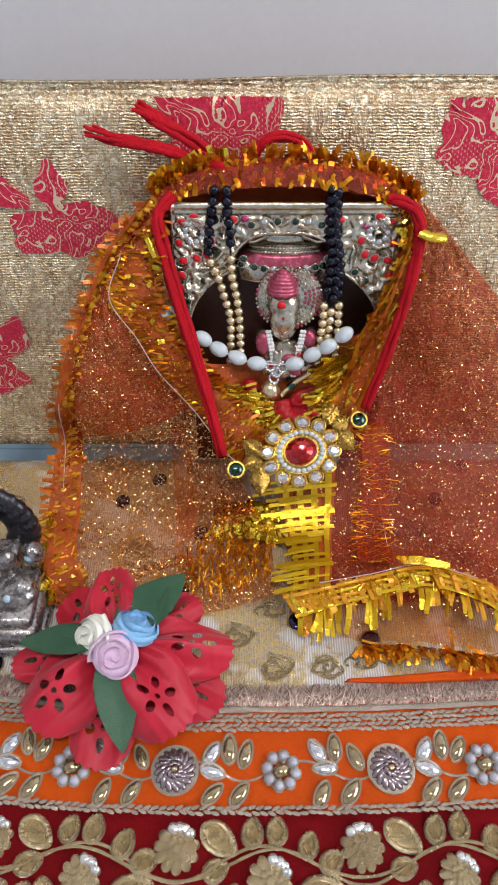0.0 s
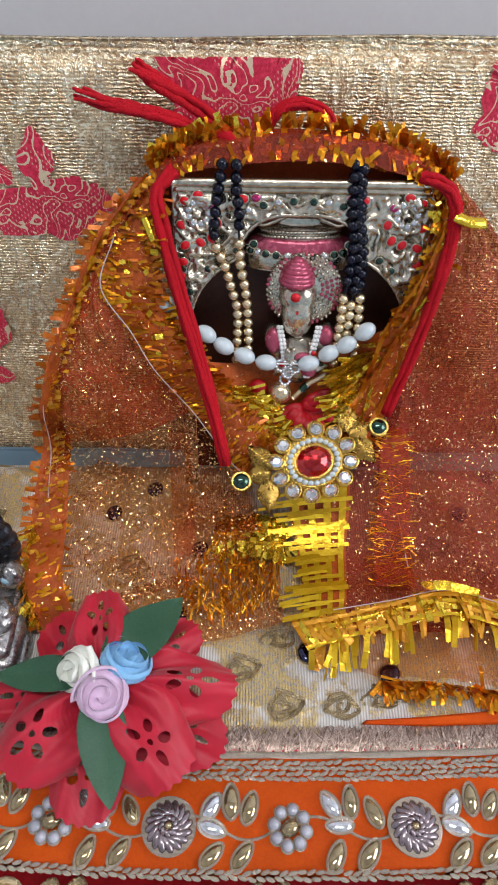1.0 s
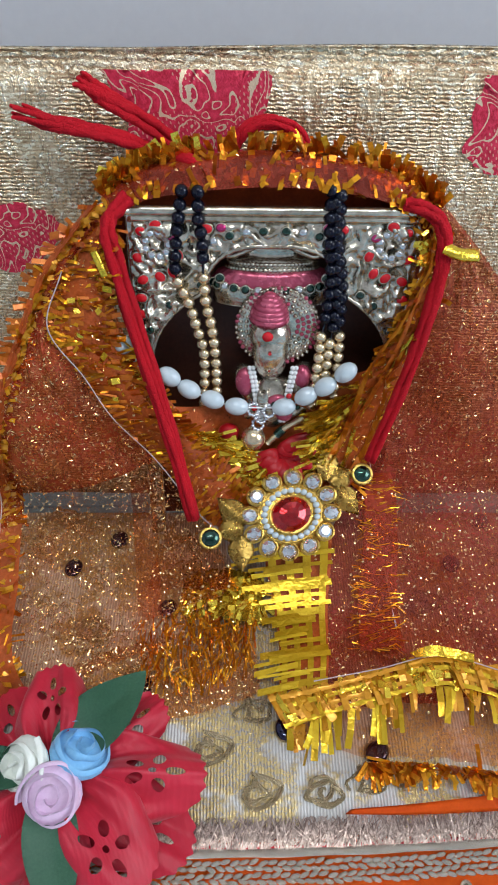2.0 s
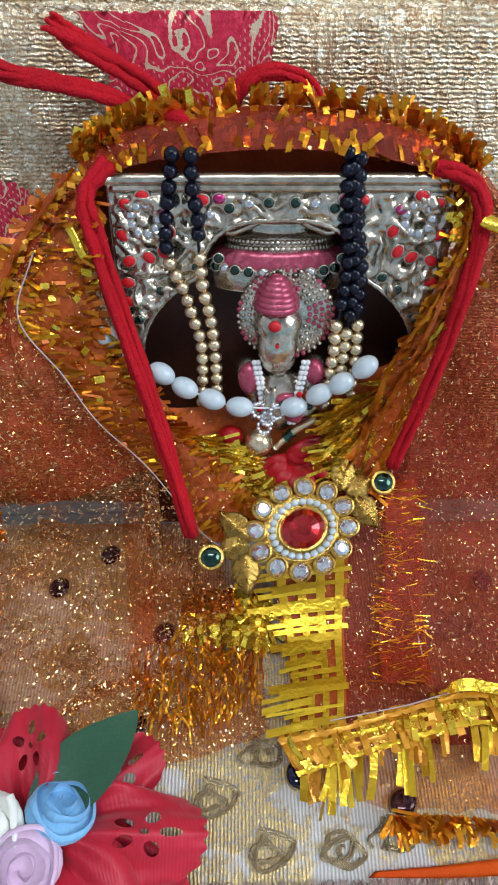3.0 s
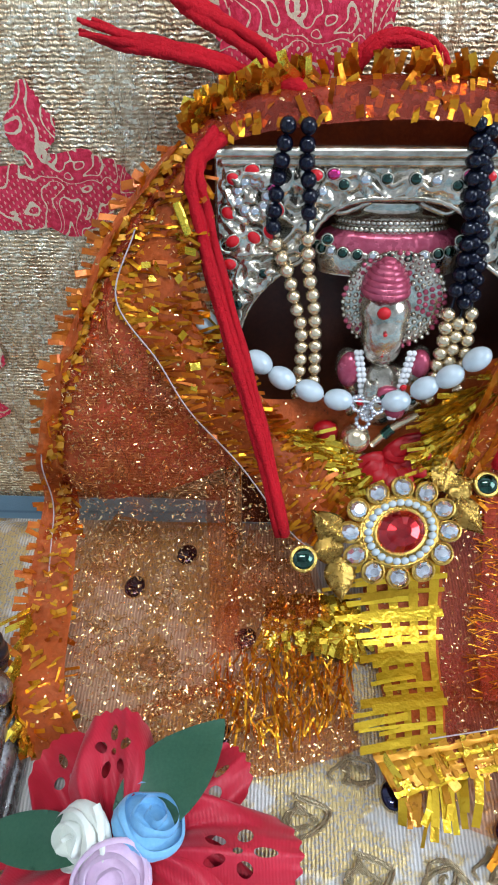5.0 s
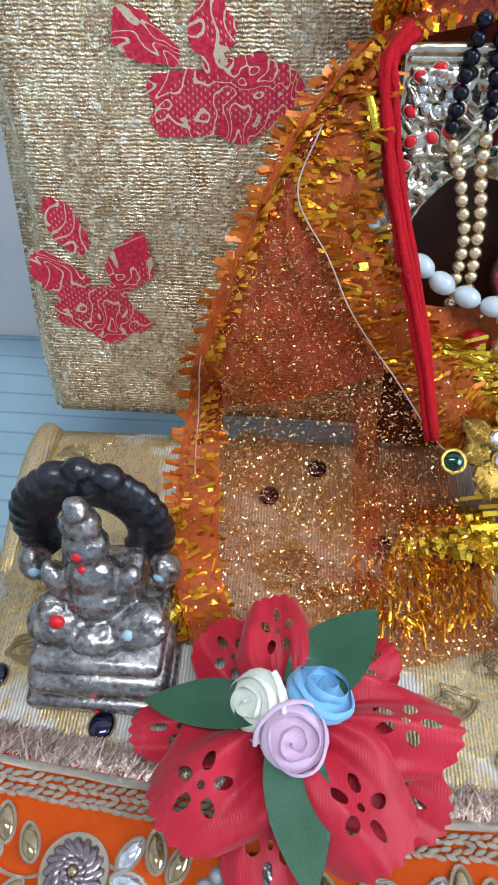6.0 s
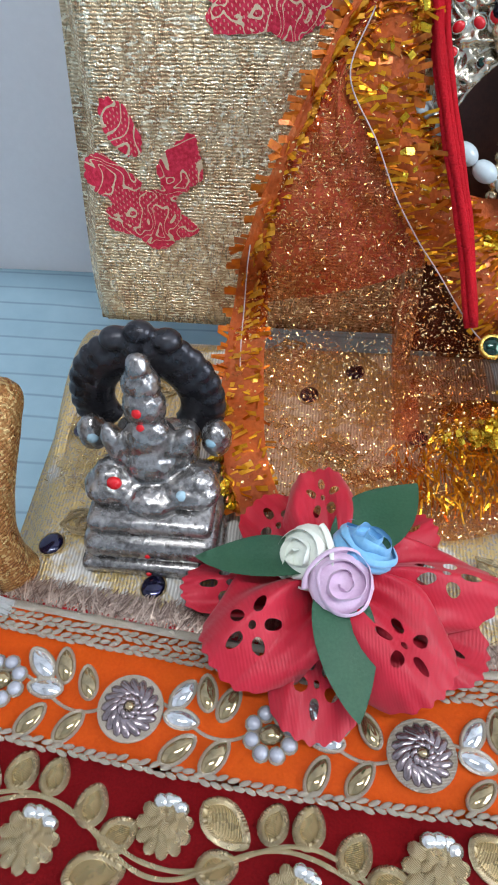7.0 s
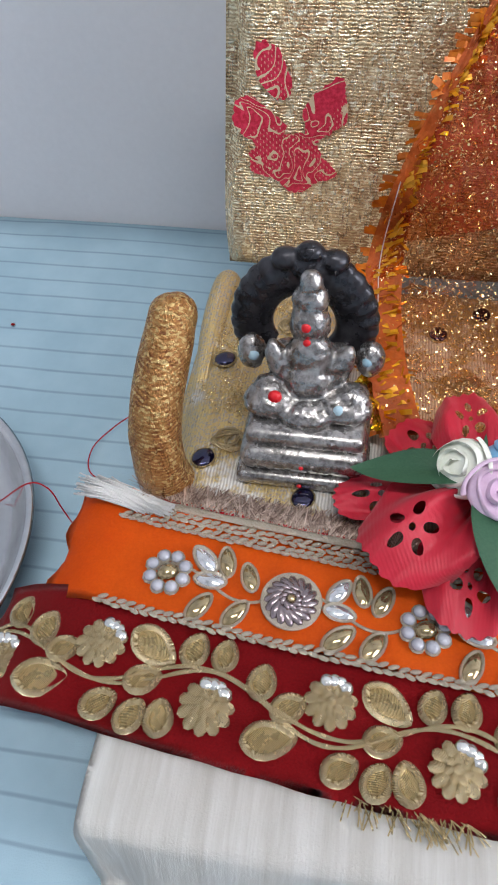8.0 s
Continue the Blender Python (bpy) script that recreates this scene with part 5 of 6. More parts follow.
# turban of wound rings
for k, (rr, zz) in enumerate(((0.0066, 0.1522), (0.0064, 0.1535), (0.0060, 0.1548), (0.0053, 0.1561), (0.0044, 0.1573), (0.0033, 0.1584), (0.0020, 0.1593))):
    lathe(bm, [(rr * 0.5, 0.0014), (rr * 0.97, 0.0010), (rr * 1.02, 0.0), (rr, -0.0010), (rr * 0.5, -0.0013)], Matrix.Translation(sh(-0.0018, zz, -0.0005)) @ tilt, 24, 1)
# painted sash, garland and mark
for x, z, o, s in ((-0.0094, 0.1282, -0.0006, (0.0036, 0.0034, 0.0056)), (0.0104, 0.1302, -0.0006, (0.0032, 0.0030, 0.0046)), (0.0020, 0.1215, 0.0024, (0.0040, 0.0018, 0.0034)), (0.0046, 0.1170, 0.0030, (0.0030, 0.0020, 0.0026))):
    ball(bm, at(sh(x, z, o), s, (-14, 0, 0)), 14, 9, 1)
for x, z, o, s in ((-0.0024, 0.1480, 0.0054, 0.0019), (-0.0014, 0.1355, 0.0042, 0.0008), (-0.0016, 0.1425, 0.0066, 0.0006)):
    ball(bm, at(sh(x, z, o), (s, s * 0.7, s)), 10, 6, 2)
for sgn in (-1, 1):
    for row in range(2):
        for i in range(13):
            ball(bm, at(sh(sgn * (0.0068 + 0.0012 * row - 0.00030 * i), 0.1345 - 0.0016 * i, 0.0012 + 0.00022 * i), 0.0009), 7, 5, 3)
for x, z, mat in ((0.0006, 0.1222, 4), (-0.0062, 0.1205, 2), (0.0058, 0.1255, 2), (0.0090, 0.1210, 4)):
    ball(bm, at(sh(x, z, 0.0044), (0.0011, 0.0008, 0.0011)), 8, 5, mat)
bmesh.ops.recalc_face_normals(bm, faces=bm.faces)
tagged(part("seated_statue", bm, [SILVER, PINKPAINT, REDPAINT, WHITETHREAD, GREENSTONE]), "small white metal seated statue with pink painted halo and turban", "statue")

# ---- bead strands hung over the shrine ----


def shared_ball(name, r, mat, squash=1.0, u=14, v=9):
    b = bmesh.new()
    ball(b, at((0, 0, 0), (r, r, r * squash)), u, v)
    return mesh_of(b, name, mat)


black_me, gold_me = shared_ball("bead", 0.00205, BLACKBEAD), shared_ball("bead", 0.00200, GOLDBEAD)


def off_panel(x, z, off):
    return Vector((x, panel_y(z) - off, z))


def string_beads(owner, pts, me, pitch, name="bead"):
    line = smooth_line(pts, 200)
    gone, last = 0.0, line[0]
    piece(name, me, Matrix.Translation(last), owner)
    for a, b in zip(line, line[1:]):
        gone += (b - a).length
        if gone >= pitch:
            gone -= pitch
            piece(name, me, Matrix.Translation(b), owner)


def strand_cord(owner, pts, r=0.0004, mat=None):
    part("string", tube(bmesh.new(), pts, r, 40, 5), mat or BLACKBEAD, owner)


HANG = 0.0248                            # how far the strands hang out from the board
STRANDS = ((((-0.0132, 0.1935), (-0.0145, 0.1858), (-0.0156, 0.1784), (-0.0163, 0.1694)), ((-0.0156, 0.1655), (-0.0123, 0.1583), (-0.0100, 0.1499), (-0.0079, 0.1417), (-0.0079, 0.1296), (-0.0088, 0.1150)), "strand of black beads above pale gold ones"),
           (((-0.0084, 0.1935), (-0.0085, 0.1858), (-0.0074, 0.1783), (-0.0075, 0.1711)), ((-0.0073, 0.1672), (-0.0068, 0.1590), (-0.0049, 0.1499), (-0.0039, 0.1400), (-0.0036, 0.1277), (-0.0042, 0.1150)), "strand of black beads above pale gold ones"),
           (((0.0311, 0.1935), (0.0320, 0.1782), (0.0332, 0.1675), (0.0323, 0.1520)), ((0.0314, 0.1481), (0.0313, 0.1398), (0.0307, 0.1329), (0.0302, 0.1200)), "long strand of black beads ending in pale gold"),
           (((0.0343, 0.1920), (0.0348, 0.1782), (0.0372, 0.1646), (0.0374, 0.1520)), ((0.0378, 0.1480), (0.0380, 0.1415), (0.0380, 0.1330), (0.0378, 0.1220)), "long strand of black beads ending in pale gold"),
           (((0.0328, 0.1900), (0.0342, 0.1750), (0.0356, 0.1600), (0.0350, 0.1490)), ((0.0346, 0.1455), (0.0343, 0.1390), (0.0340, 0.1330)), "long strand of black beads ending in pale gold"))
for black_run, gold_run, words in STRANDS:
    neck = thing("bead_strand", off_panel(black_run[0][0], 0.118, HANG), words, "necklace", "bead strands over the shrine")
    black_run, gold_run = ([off_panel(x, z, HANG + 0.0011 * math.sin(90 * x + 40 * z)) for x, z in run] for run in (black_run, gold_run))
    string_beads(neck, black_run, black_me, 0.00405)
    string_beads(neck, gold_run, gold_me, 0.00385)
    strand_cord(neck, black_run + gold_run)

# pearl necklace with a gold ball
PEARLS = [(-0.0345, 0.2231, 0.1486), (-0.0279, 0.2214, 0.1421), (-0.0196, 0.2200, 0.1365), (-0.0130, 0.2187, 0.1317), (-0.0050, 0.2177, 0.1277), (0.0034, 0.2170, 0.1250),
          (0.0199, 0.2169, 0.1249), (0.0274, 0.2181, 0.1292), (0.0338, 0.2190, 0.1330), (0.0404, 0.2205, 0.1383)]
neck = thing("pearl_necklace", (0.0085, 0.214, 0.1120), "string of white oval pearls with a gold ball pendant", "necklace")
oval = shared_ball("pearl", 0.0032, PEARL, 1.34, 18, 12)
for i, p in enumerate(PEARLS):
    q = Vector(PEARLS[min(i + 1, len(PEARLS) - 1)]) - Vector(PEARLS[max(i - 1, 0)])
    piece("pearl", oval, Matrix.Translation(p) @ q.to_track_quat("Z", "Y").to_matrix().to_4x4(), neck)
strand_cord(neck, PEARLS, 0.0003, WHITETHREAD)
part("gold_ball", lathe(bmesh.new(), [(0.0045 * math.sin(a), 0.0045 * math.cos(a)) for a in [0.02 + 3.1 * i / 14 for i in range(15)]], Matrix.Translation((0.0094, 0.2136, 0.1120)), 22), GOLDBEAD, neck)
ring_b = bmesh.new()
for i in range(10):
    ball(ring_b, at((0.0021 * math.cos(i * 0.628), 0.0021 * math.sin(i * 0.628), 0), 0.0008), 7, 5)
rondel = mesh_of(ring_b, "rondelle", CLEAR)
for p in ((0.0092, 0.2163, 0.1242), (0.0120, 0.2156, 0.1212), (0.0147, 0.2161, 0.1236), (0.0110, 0.2152, 0.1178), (0.0054, 0.2118, 0.1062), (0.0045, 0.2107, 0.1022), (0.0129, 0.2111, 0.1036)):
    piece("rondelle", rondel, at(p, 1, (40, 30, 0)), neck)

def ball_mesh(place, r):
    b = bmesh.new()
    ball(b, at(place, (r, r * 0.8, r)), 14, 9)
    return b


# small flute lying across, and the red cloth petals below
bm = tube(bmesh.new(), [(0.0147, 0.2140, 0.1085), (0.0203, 0.2156, 0.1145), (0.0274, 0.2168, 0.1194)], 0.0012, 16, 8)
flute = thing("toy_flute", (0.019, 0.215, 0.112), "tiny gold flute with a green band", "ornament")
part("pipe", bm, GOLDBEAD, flute)
part("ring", tube(bmesh.new(), [(0.0180, 0.2149, 0.1120), (0.0192, 0.2153, 0.1133), (0.0203, 0.2156, 0.1145)], 0.0017, 6, 8), GREENSTONE, flute)
blossom = thing("red_blossom", (0.0170, 0.211, 0.098), "glossy red blossom with narrow petals", "flower")
for i in range(8):
    a = radians(-25 + 25 * i)
    b = bmesh.new()
    ball(b, at((0.0070, 0, 0), (0.0076, 0.0030, 0.0009)), 14, 7)
    for v in b.verts:
        v.co.z += 0.0012 * math.sin(v.co.x * 420 + i) - 18 * v.co.y ** 2
    bmesh.ops.transform(b, matrix=Matrix.Translation((0.0185, 0.2128, 0.1055)) @ Matrix.Rotation(radians(42), 4, "X") @ Matrix.Rotation(-a, 4, "Z") @ Matrix.Rotation(radians(-10), 4, "Y"), verts=b.verts)
    part("petal", b, DARKRED, blossom)
part("bud", ball_mesh((0.0005, 0.2160, 0.1120), 0.0040), DARKRED, blossom)


# ---- the sheer veil ----
veil = thing("veil", (0.02, 0.17, TOP), "sheer orange glitter veil with gold foil fringe draped over the shrine", "veil")


def folds(amp, fu, fv, seed):
    def f(u, v):
        return Vector((0, -1, 0.6)) * amp * (noise.noise(Vector((u * fu, v * fv, seed))) + 0.5 * noise.noise(Vector((u * fu * 3, v * fv * 3, seed + 5))))
    return f


E_LEFT = [(-0.040, 0.244, 0.186), (-0.056, 0.232, 0.170), (-0.066, 0.220, 0.152), (-0.0755, 0.211, 0.133), (-0.0830, 0.207, 0.112), (-0.0885, 0.202, 0.092), (-0.0900, 0.180, 0.081), (-0.0870, 0.150, 0.074), (-0.080, 0.134, 0.0625)]
I_LEFT = [(-0.037, 0.243, 0.186), (-0.0500, 0.232, 0.1715), (-0.0555, 0.221, 0.1590), (-0.0460, 0.212, 0.1470), (-0.0380, 0.204, 0.1360), (-0.0240, 0.199, 0.1180), (-0.0075, 0.187, 0.0970), (0.0000, 0.178, 0.0760), (0.0060, 0.168, 0.0625)]
def between(p, q, f, c=(0, 0, 0)):
    return tuple((1 - f) * a + f * b + d for a, b, d in zip(p, q, c))


bm = bmesh.new()
loft(bm, [I_LEFT[:6], [between(p, q, 0.45, (0, -0.004, -0.002)) for p, q in zip(I_LEFT[:6], E_LEFT[:6])], E_LEFT[:6]], 40, 70, folds(0.0016, 5, 9, 1))
part("left_drape", bm, NET, veil, "sheer orange glitter net")
bm = bmesh.new()
loft(bm, [I_LEFT[5:], [between(p, q, 0.45, (0, -0.004, -0.002) if k == 0 else (0, 0, -0.004 if k < 3 else 0)) for k, (p, q) in enumerate(zip(I_LEFT[5:], E_LEFT[5:]))], E_LEFT[5:]], 40, 50, folds(0.0016, 5, 9, 1))
part("lower_drape", bm, NETTHIN, veil, "thin sheer orange net")
bm = bmesh.new()
loft(bm, [[(-0.080, 0.134, 0.0628), (-0.045, 0.152, 0.0655), (-0.015, 0.160, 0.0640), (0.010, 0.166, 0.0625)], [(-0.076, 0.130, 0.0606), (-0.045, 0.136, 0.0606), (-0.020, 0.131, 0.0600), (0.012, 0.140, 0.0600)]], 24, 60, folds(0.0012, 6, 8, 4))
part("front_drape", bm, NETTHIN, veil, "thin sheer orange net")
for top, low, seed in (((-0.036, -0.027, 0.2010, 0.1050), (-0.033, -0.024, 0.1660, 0.0670), 72), ((-0.022, -0.004, 0.1930, 0.0930), (-0.030, 0.004, 0.1750, 0.0710), 73)):
    bm = bmesh.new()
    loft(bm, [[(top[k] + (low[k] - top[k]) * v, top[2] + (low[2] - top[2]) * v - 0.003, top[3] + (low[3] - top[3]) * v + 0.002) for v in (0, 0.33, 0.66, 1)] for k in (0, 1)], 14, 30, folds(0.0022, 4, 7, seed))
    part("net_fold", bm, NETTHIN, veil, "overlapping fold of orange net")
I_RIGHT = [(0.064, 0.244, 0.188), (0.0700, 0.238, 0.1770), (0.0690, 0.230, 0.1620), (0.0640, 0.222, 0.1450), (0.0580, 0.214, 0.1220), (0.0520, 0.206, 0.1020), (0.0400, 0.190, 0.0830), (0.0330, 0.172, 0.0645), (0.026, 0.150, 0.0625), (0.022, 0.136, 0.0630)]
E_RIGHT = [(0.067, 0.245, 0.187), (0.082, 0.243, 0.172), (0.104, 0.236, 0.152), (0.122, 0.228, 0.134), (0.140, 0.220, 0.114), (0.156, 0.208, 0.094), (0.163, 0.190, 0.078), (0.160, 0.168, 0.066), (0.140, 0.148, 0.0640), (0.112, 0.140, 0.0640)]
bm = bmesh.new()
loft(bm, [I_RIGHT, [tuple(0.5 * a + 0.5 * b + c for a, b, c in zip(p, q, (0, -0.003, -0.001))) for p, q in zip(I_RIGHT, E_RIGHT)], E_RIGHT], 44, 90, folds(0.0022, 5, 8, 2))
part("right_drape", bm, NETRIGHT, veil, "sheer orange glitter net")

BACK = [(-0.038, 0.246, 0.188), (-0.026, 0.250, 0.1945), (-0.008, 0.2515, 0.1985), (0.018, 0.252, 0.1998), (0.044, 0.2505, 0.1965), (0.058, 0.248, 0.191), (0.067, 0.244, 0.185)]
FRONT = [(-0.0345, 0.239, 0.1835), (-0.026, 0.240, 0.1895), (-0.008, 0.2405, 0.1930), (0.018, 0.2405, 0.1945), (0.044, 0.240, 0.1915), (0.055, 0.239, 0.1868), (0.0625, 0.237, 0.180)]
bm = bmesh.new()
loft(bm, [BACK, [tuple(0.5 * (a + b) + c for a, b, c in zip(p, q, (0, 0, 0.0025))) for p, q in zip(BACK, FRONT)], FRONT], 14, 80, folds(0.0009, 4, 14, 3))
part("hood", bm, NET, veil, "pleated orange net hood")
# net behind the shrine; its dark colour paints the shade inside the hood
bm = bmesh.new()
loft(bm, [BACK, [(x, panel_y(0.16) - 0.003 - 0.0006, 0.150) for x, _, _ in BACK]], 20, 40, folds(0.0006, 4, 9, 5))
part("back_fall", bm, VEILSHADE, veil, "pleated orange net behind the shrine, darkened as in shade")
IN_LEFT = [(-0.0345, 0.237, 0.184), (-0.0365, 0.230, 0.172), (-0.0345, 0.222, 0.159), (-0.0275, 0.214, 0.148), (-0.0180, 0.207, 0.1370), (-0.0060, 0.202, 0.1230), (0.0040, 0.196, 0.1120), (0.0120, 0.190, 0.1040)]
OUT_LEFT = [(-0.0375, 0.243, 0.1855), (-0.0505, 0.231, 0.1715), (-0.0560, 0.220, 0.1590), (-0.0465, 0.211, 0.1470), (-0.0385, 0.203, 0.1360), (-0.0245, 0.198, 0.1180), (-0.0080, 0.187, 0.0980), (0.0040, 0.183, 0.0935)]
IN_RIGHT = [(0.0615, 0.236, 0.181), (0.0610, 0.232, 0.173), (0.0570, 0.225, 0.160), (0.0490, 0.217, 0.1470), (0.0420, 0.210, 0.1360), (0.0370, 0.204, 0.1220), (0.0300, 0.197, 0.1100)]
OUT_RIGHT = [(0.0650, 0.243, 0.187), (0.0705, 0.237, 0.1760), (0.0695, 0.229, 0.1620), (0.0645, 0.221, 0.1450), (0.0585, 0.213, 0.1220), (0.0520, 0.206, 0.1030), (0.0420, 0.196, 0.0960)]
for nm, a, b in (("left_band", IN_LEFT, OUT_LEFT), ("right_band", IN_RIGHT, OUT_RIGHT)):
    bm = bmesh.new()
    loft(bm, [a, [tuple(0.5 * (p + q) + c for p, q, c in zip(s, t, (0, -0.002, 0.001))) for s, t in zip(a, b)], b], 12, 70, folds(0.0008, 4, 16, 6))
    part(nm, bm, NETDENSE, veil, "gathered amber band round the face opening")
bm = bmesh.new()
loft(bm, [IN_LEFT[4:], [(0.050, 0.217, 0.146), (0.043, 0.210, 0.134), (0.038, 0.2035, 0.119), (0.032, 0.1965, 0.107)]], 30, 30, lambda u, v: Vector((0, 0.006 * math.sin(math.pi * u), -0.012 * math.sin(math.pi * u) * (1 - v))))
part("bib", bm, NETDENSE, veil, "gathered amber net below the face opening")


def fringe(name, lines, count, length, width, material, seed, aim=None, jitter=0.35, lift=0.0012, start=(0.0, 0.25), label=""):
    """Foil strips that spring from a line towards another line, or along aim."""
    bm = bmesh.new()
    rnd = random.Random(seed)
    a = smooth_line(lines[0], 240)
    b = smooth_line(lines[1], 240) if len(lines) > 1 else None
    for _ in range(count):
        k = rnd.randrange(2, 237)
        along = (a[k + 2] - a[k - 2]).normalized()
        if b:
            across = b[k] - a[k]
            p = a[k] + across * rnd.uniform(*start)
            d = across.normalized() if across.length > 1e-5 else Vector((1, 0, 0))
        else:
            p, d = a[k].copy(), Vector(aim).normalized()
        d = (d + Vector((rnd.gauss(0, jitter), rnd.gauss(0, jitter), rnd.gauss(0, jitter)))).normalized()
        ln = rnd.uniform(*length)
        w = rnd.uniform(*width) * 0.5
        side = (along + 0.5 * Vector((rnd.gauss(0, 1), rnd.gauss(0, 1), rnd.gauss(0, 1))) * 0.6).normalized()
        side = (side - d * side.dot(d)).normalized()
        up = Vector((0, -0.6, 0.8)) * rnd.uniform(0.2, 1.0) * lift
        q = [p + up * 0.3, p + d * ln * 0.5 + up, p + d * ln + up * rnd.uniform(-0.2, 1.2)]
        vs = [bm.verts.new(c + side * s * w) for c in q for s in (-1, 1)]
        bm.faces.new((vs[0], vs[1], vs[3], vs[2]))
        bm.faces.new((vs[2], vs[3], vs[5], vs[4]))
    ob = part(name, bm, material, veil, label, smooth=False)
    return tagged(ob, kind="stuff")


fringe("band_fringe", [OUT_LEFT, IN_LEFT], 800, (0.004, 0.009), (0.0006, 0.0013), FOILAMBER, 1, start=(-0.1, 0.75), jitter=0.22, lift=0.0022)
fringe("band_film", [OUT_LEFT, IN_LEFT], 350, (0.003, 0.009), (0.0008, 0.0018), FILM, 31, start=(-0.1, 0.8), jitter=0.3, lift=0.0022)
fringe("band_fringe", [OUT_LEFT, IN_LEFT], 70, (0.003, 0.006), (0.0010, 0.0020), FOILGOLD, 2, start=(0.1, 0.95), jitter=0.45, lift=0.003)
fringe("band_fringe", [OUT_RIGHT, IN_RIGHT], 460, (0.003, 0.0075), (0.0008, 0.0018), FOILAMBER, 3, start=(0.0, 0.8), jitter=0.4, lift=0.0018)
for k in range(5):
    f = 0.05 + 0.19 * k
    bm = bmesh.new()
    loft(bm, [[between(p_, q_, f + d + 0.13 * math.sin(1.7 * i + 2.1 * k), (0, -0.0022, 0.0018 + 0.0006 * math.sin(2.3 * i + k))) for i, (p_, q_) in enumerate(zip(IN_RIGHT, OUT_RIGHT))] for d in (0.0, 0.11)], 3, 46, folds(0.0024, 2, 22, 40 + k))
    part("foil_ribbon", bm, (FOILAMBER, FILM, FOILGOLD)[k % 3], veil, "crumpled foil ribbon")
fringe("band_fringe", [OUT_RIGHT, IN_RIGHT], 70, (0.003, 0.006), (0.0010, 0.0020), FOILGOLD, 4, start=(0.0, 0.9), jitter=0.45, lift=0.003)
fringe("bib_fringe", [[(-0.014, 0.204, 0.128), (0.000, 0.198, 0.113), (0.010, 0.191, 0.104)], [(0.008, 0.204, 0.122), (0.012, 0.199, 0.113), (0.016, 0.193, 0.107)]], 260, (0.005, 0.011), (0.0010, 0.0019), FOILGOLD, 5, jitter=0.25, lift=0.003, start=(-0.1, 0.6))
fringe("bib_fringe", [[(0.052, 0.216, 0.140), (0.046, 0.209, 0.120), (0.040, 0.200, 0.104)], [(0.026, 0.205, 0.134), (0.026, 0.200, 0.118), (0.026, 0.196, 0.108)]], 300, (0.006, 0.014), (0.0010, 0.0019), FOILGOLD, 6, jitter=0.2, lift=0.003, start=(-0.1, 0.6))
fringe("edge_fringe", [E_LEFT], 110, (0.003, 0.0075), (0.0012, 0.0024), FILM, 7, aim=(-1, -0.05, 0.05), jitter=0.25)
bm = bmesh.new()
loft(bm, [[between(p, (p[0] - 0.002, p[1], p[2]), 1.0, (0, -0.001, 0.0006)) for p in E_LEFT], [between(p, q, 0.10, (0.004 if k > 4 else 0, -0.001, 0.0008)) for k, (p, q) in enumerate(zip(E_LEFT, I_LEFT))]], 8, 90, folds(0.0008, 2, 20, 33))
part("edge_hem", bm, NETDENSE, veil, "doubled orange hem")
fringe("edge_band", [E_LEFT, [tuple(0.86 * a + 0.14 * b for a, b in zip(p, q)) for p, q in zip(E_LEFT, I_LEFT)]], 460, (0.0025, 0.006), (0.0006, 0.0014), FOILAMBER, 8, start=(-0.2, 0.9), jitter=0.5, lift=0.001)
fringe("edge_band", [E_LEFT, [between(p, q, 0.14) for p, q in zip(E_LEFT, I_LEFT)]], 300, (0.003, 0.006), (0.0010, 0.0018), FILMGOLD, 58, start=(-0.2, 0.7), jitter=0.3, lift=0.0016)
fringe("edge_foil", [[(-0.0900, 0.170, 0.0790), (-0.0875, 0.150, 0.0735), (-0.082, 0.138, 0.0645)]], 70, (0.004, 0.010), (0.0012, 0.0024), FOILGOLD, 9, aim=(-0.3, -0.7, -0.1), jitter=0.5, lift=0.003)
fringe("hood_fringe", [BACK], 200, (0.003, 0.007), (0.0012, 0.0024), FOILAMBER, 10, aim=(0, 0.15, 1), jitter=0.35)
fringe("hood_fringe", [FRONT, BACK], 260, (0.002, 0.0060), (0.0010, 0.0022), FOILAMBER, 12, start=(-0.1, 0.8), jitter=0.4, lift=0.0022)
fringe("hood_foil", [BACK[:3]], 26, (0.003, 0.008), (0.0018, 0.0034), FOILGOLD, 13, aim=(-0.2, -0.3, 0.8), jitter=0.4)
fringe("tassel", [[(-0.016, 0.182, 0.067), (0.000, 0.183, 0.070), (0.014, 0.180, 0.070)], [(-0.018, 0.166, 0.064), (0.000, 0.168, 0.0655), (0.012, 0.166, 0.065)]], 300, (0.003, 0.009), (0.0012, 0.0026), FOILGOLD, 14, start=(0.0, 0.8), jitter=0.4, lift=0.004, label="bright crumpled gold foil tassel")
fringe("tassel", [[(-0.034, 0.166, 0.0640), (-0.010, 0.168, 0.0655), (0.012, 0.168, 0.0650)], [(-0.030, 0.140, 0.0620), (-0.012, 0.138, 0.0620), (0.008, 0.146, 0.0620)]], 380, (0.003, 0.009), (0.0003, 0.0008), FOILAMBER, 15, start=(0.0, 0.8), jitter=0.5, lift=0.002, label="amber foil threads")
SEAM_A = [(0.0535, 0.2055, 0.1010), (0.0530, 0.190, 0.0850), (0.0500, 0.170, 0.0685), (0.0480, 0.152, 0.0665)]
SEAM_B = [(0.0650, 0.2060, 0.1010), (0.0660, 0.190, 0.0850), (0.0650, 0.170, 0.0680), (0.0640, 0.152, 0.0665)]
bm = bmesh.new()
loft(bm, [SEAM_A, SEAM_B], 8, 50, folds(0.0006, 3, 14, 15))
part("seam_band", bm, NET, veil, "doubled orange net seam")
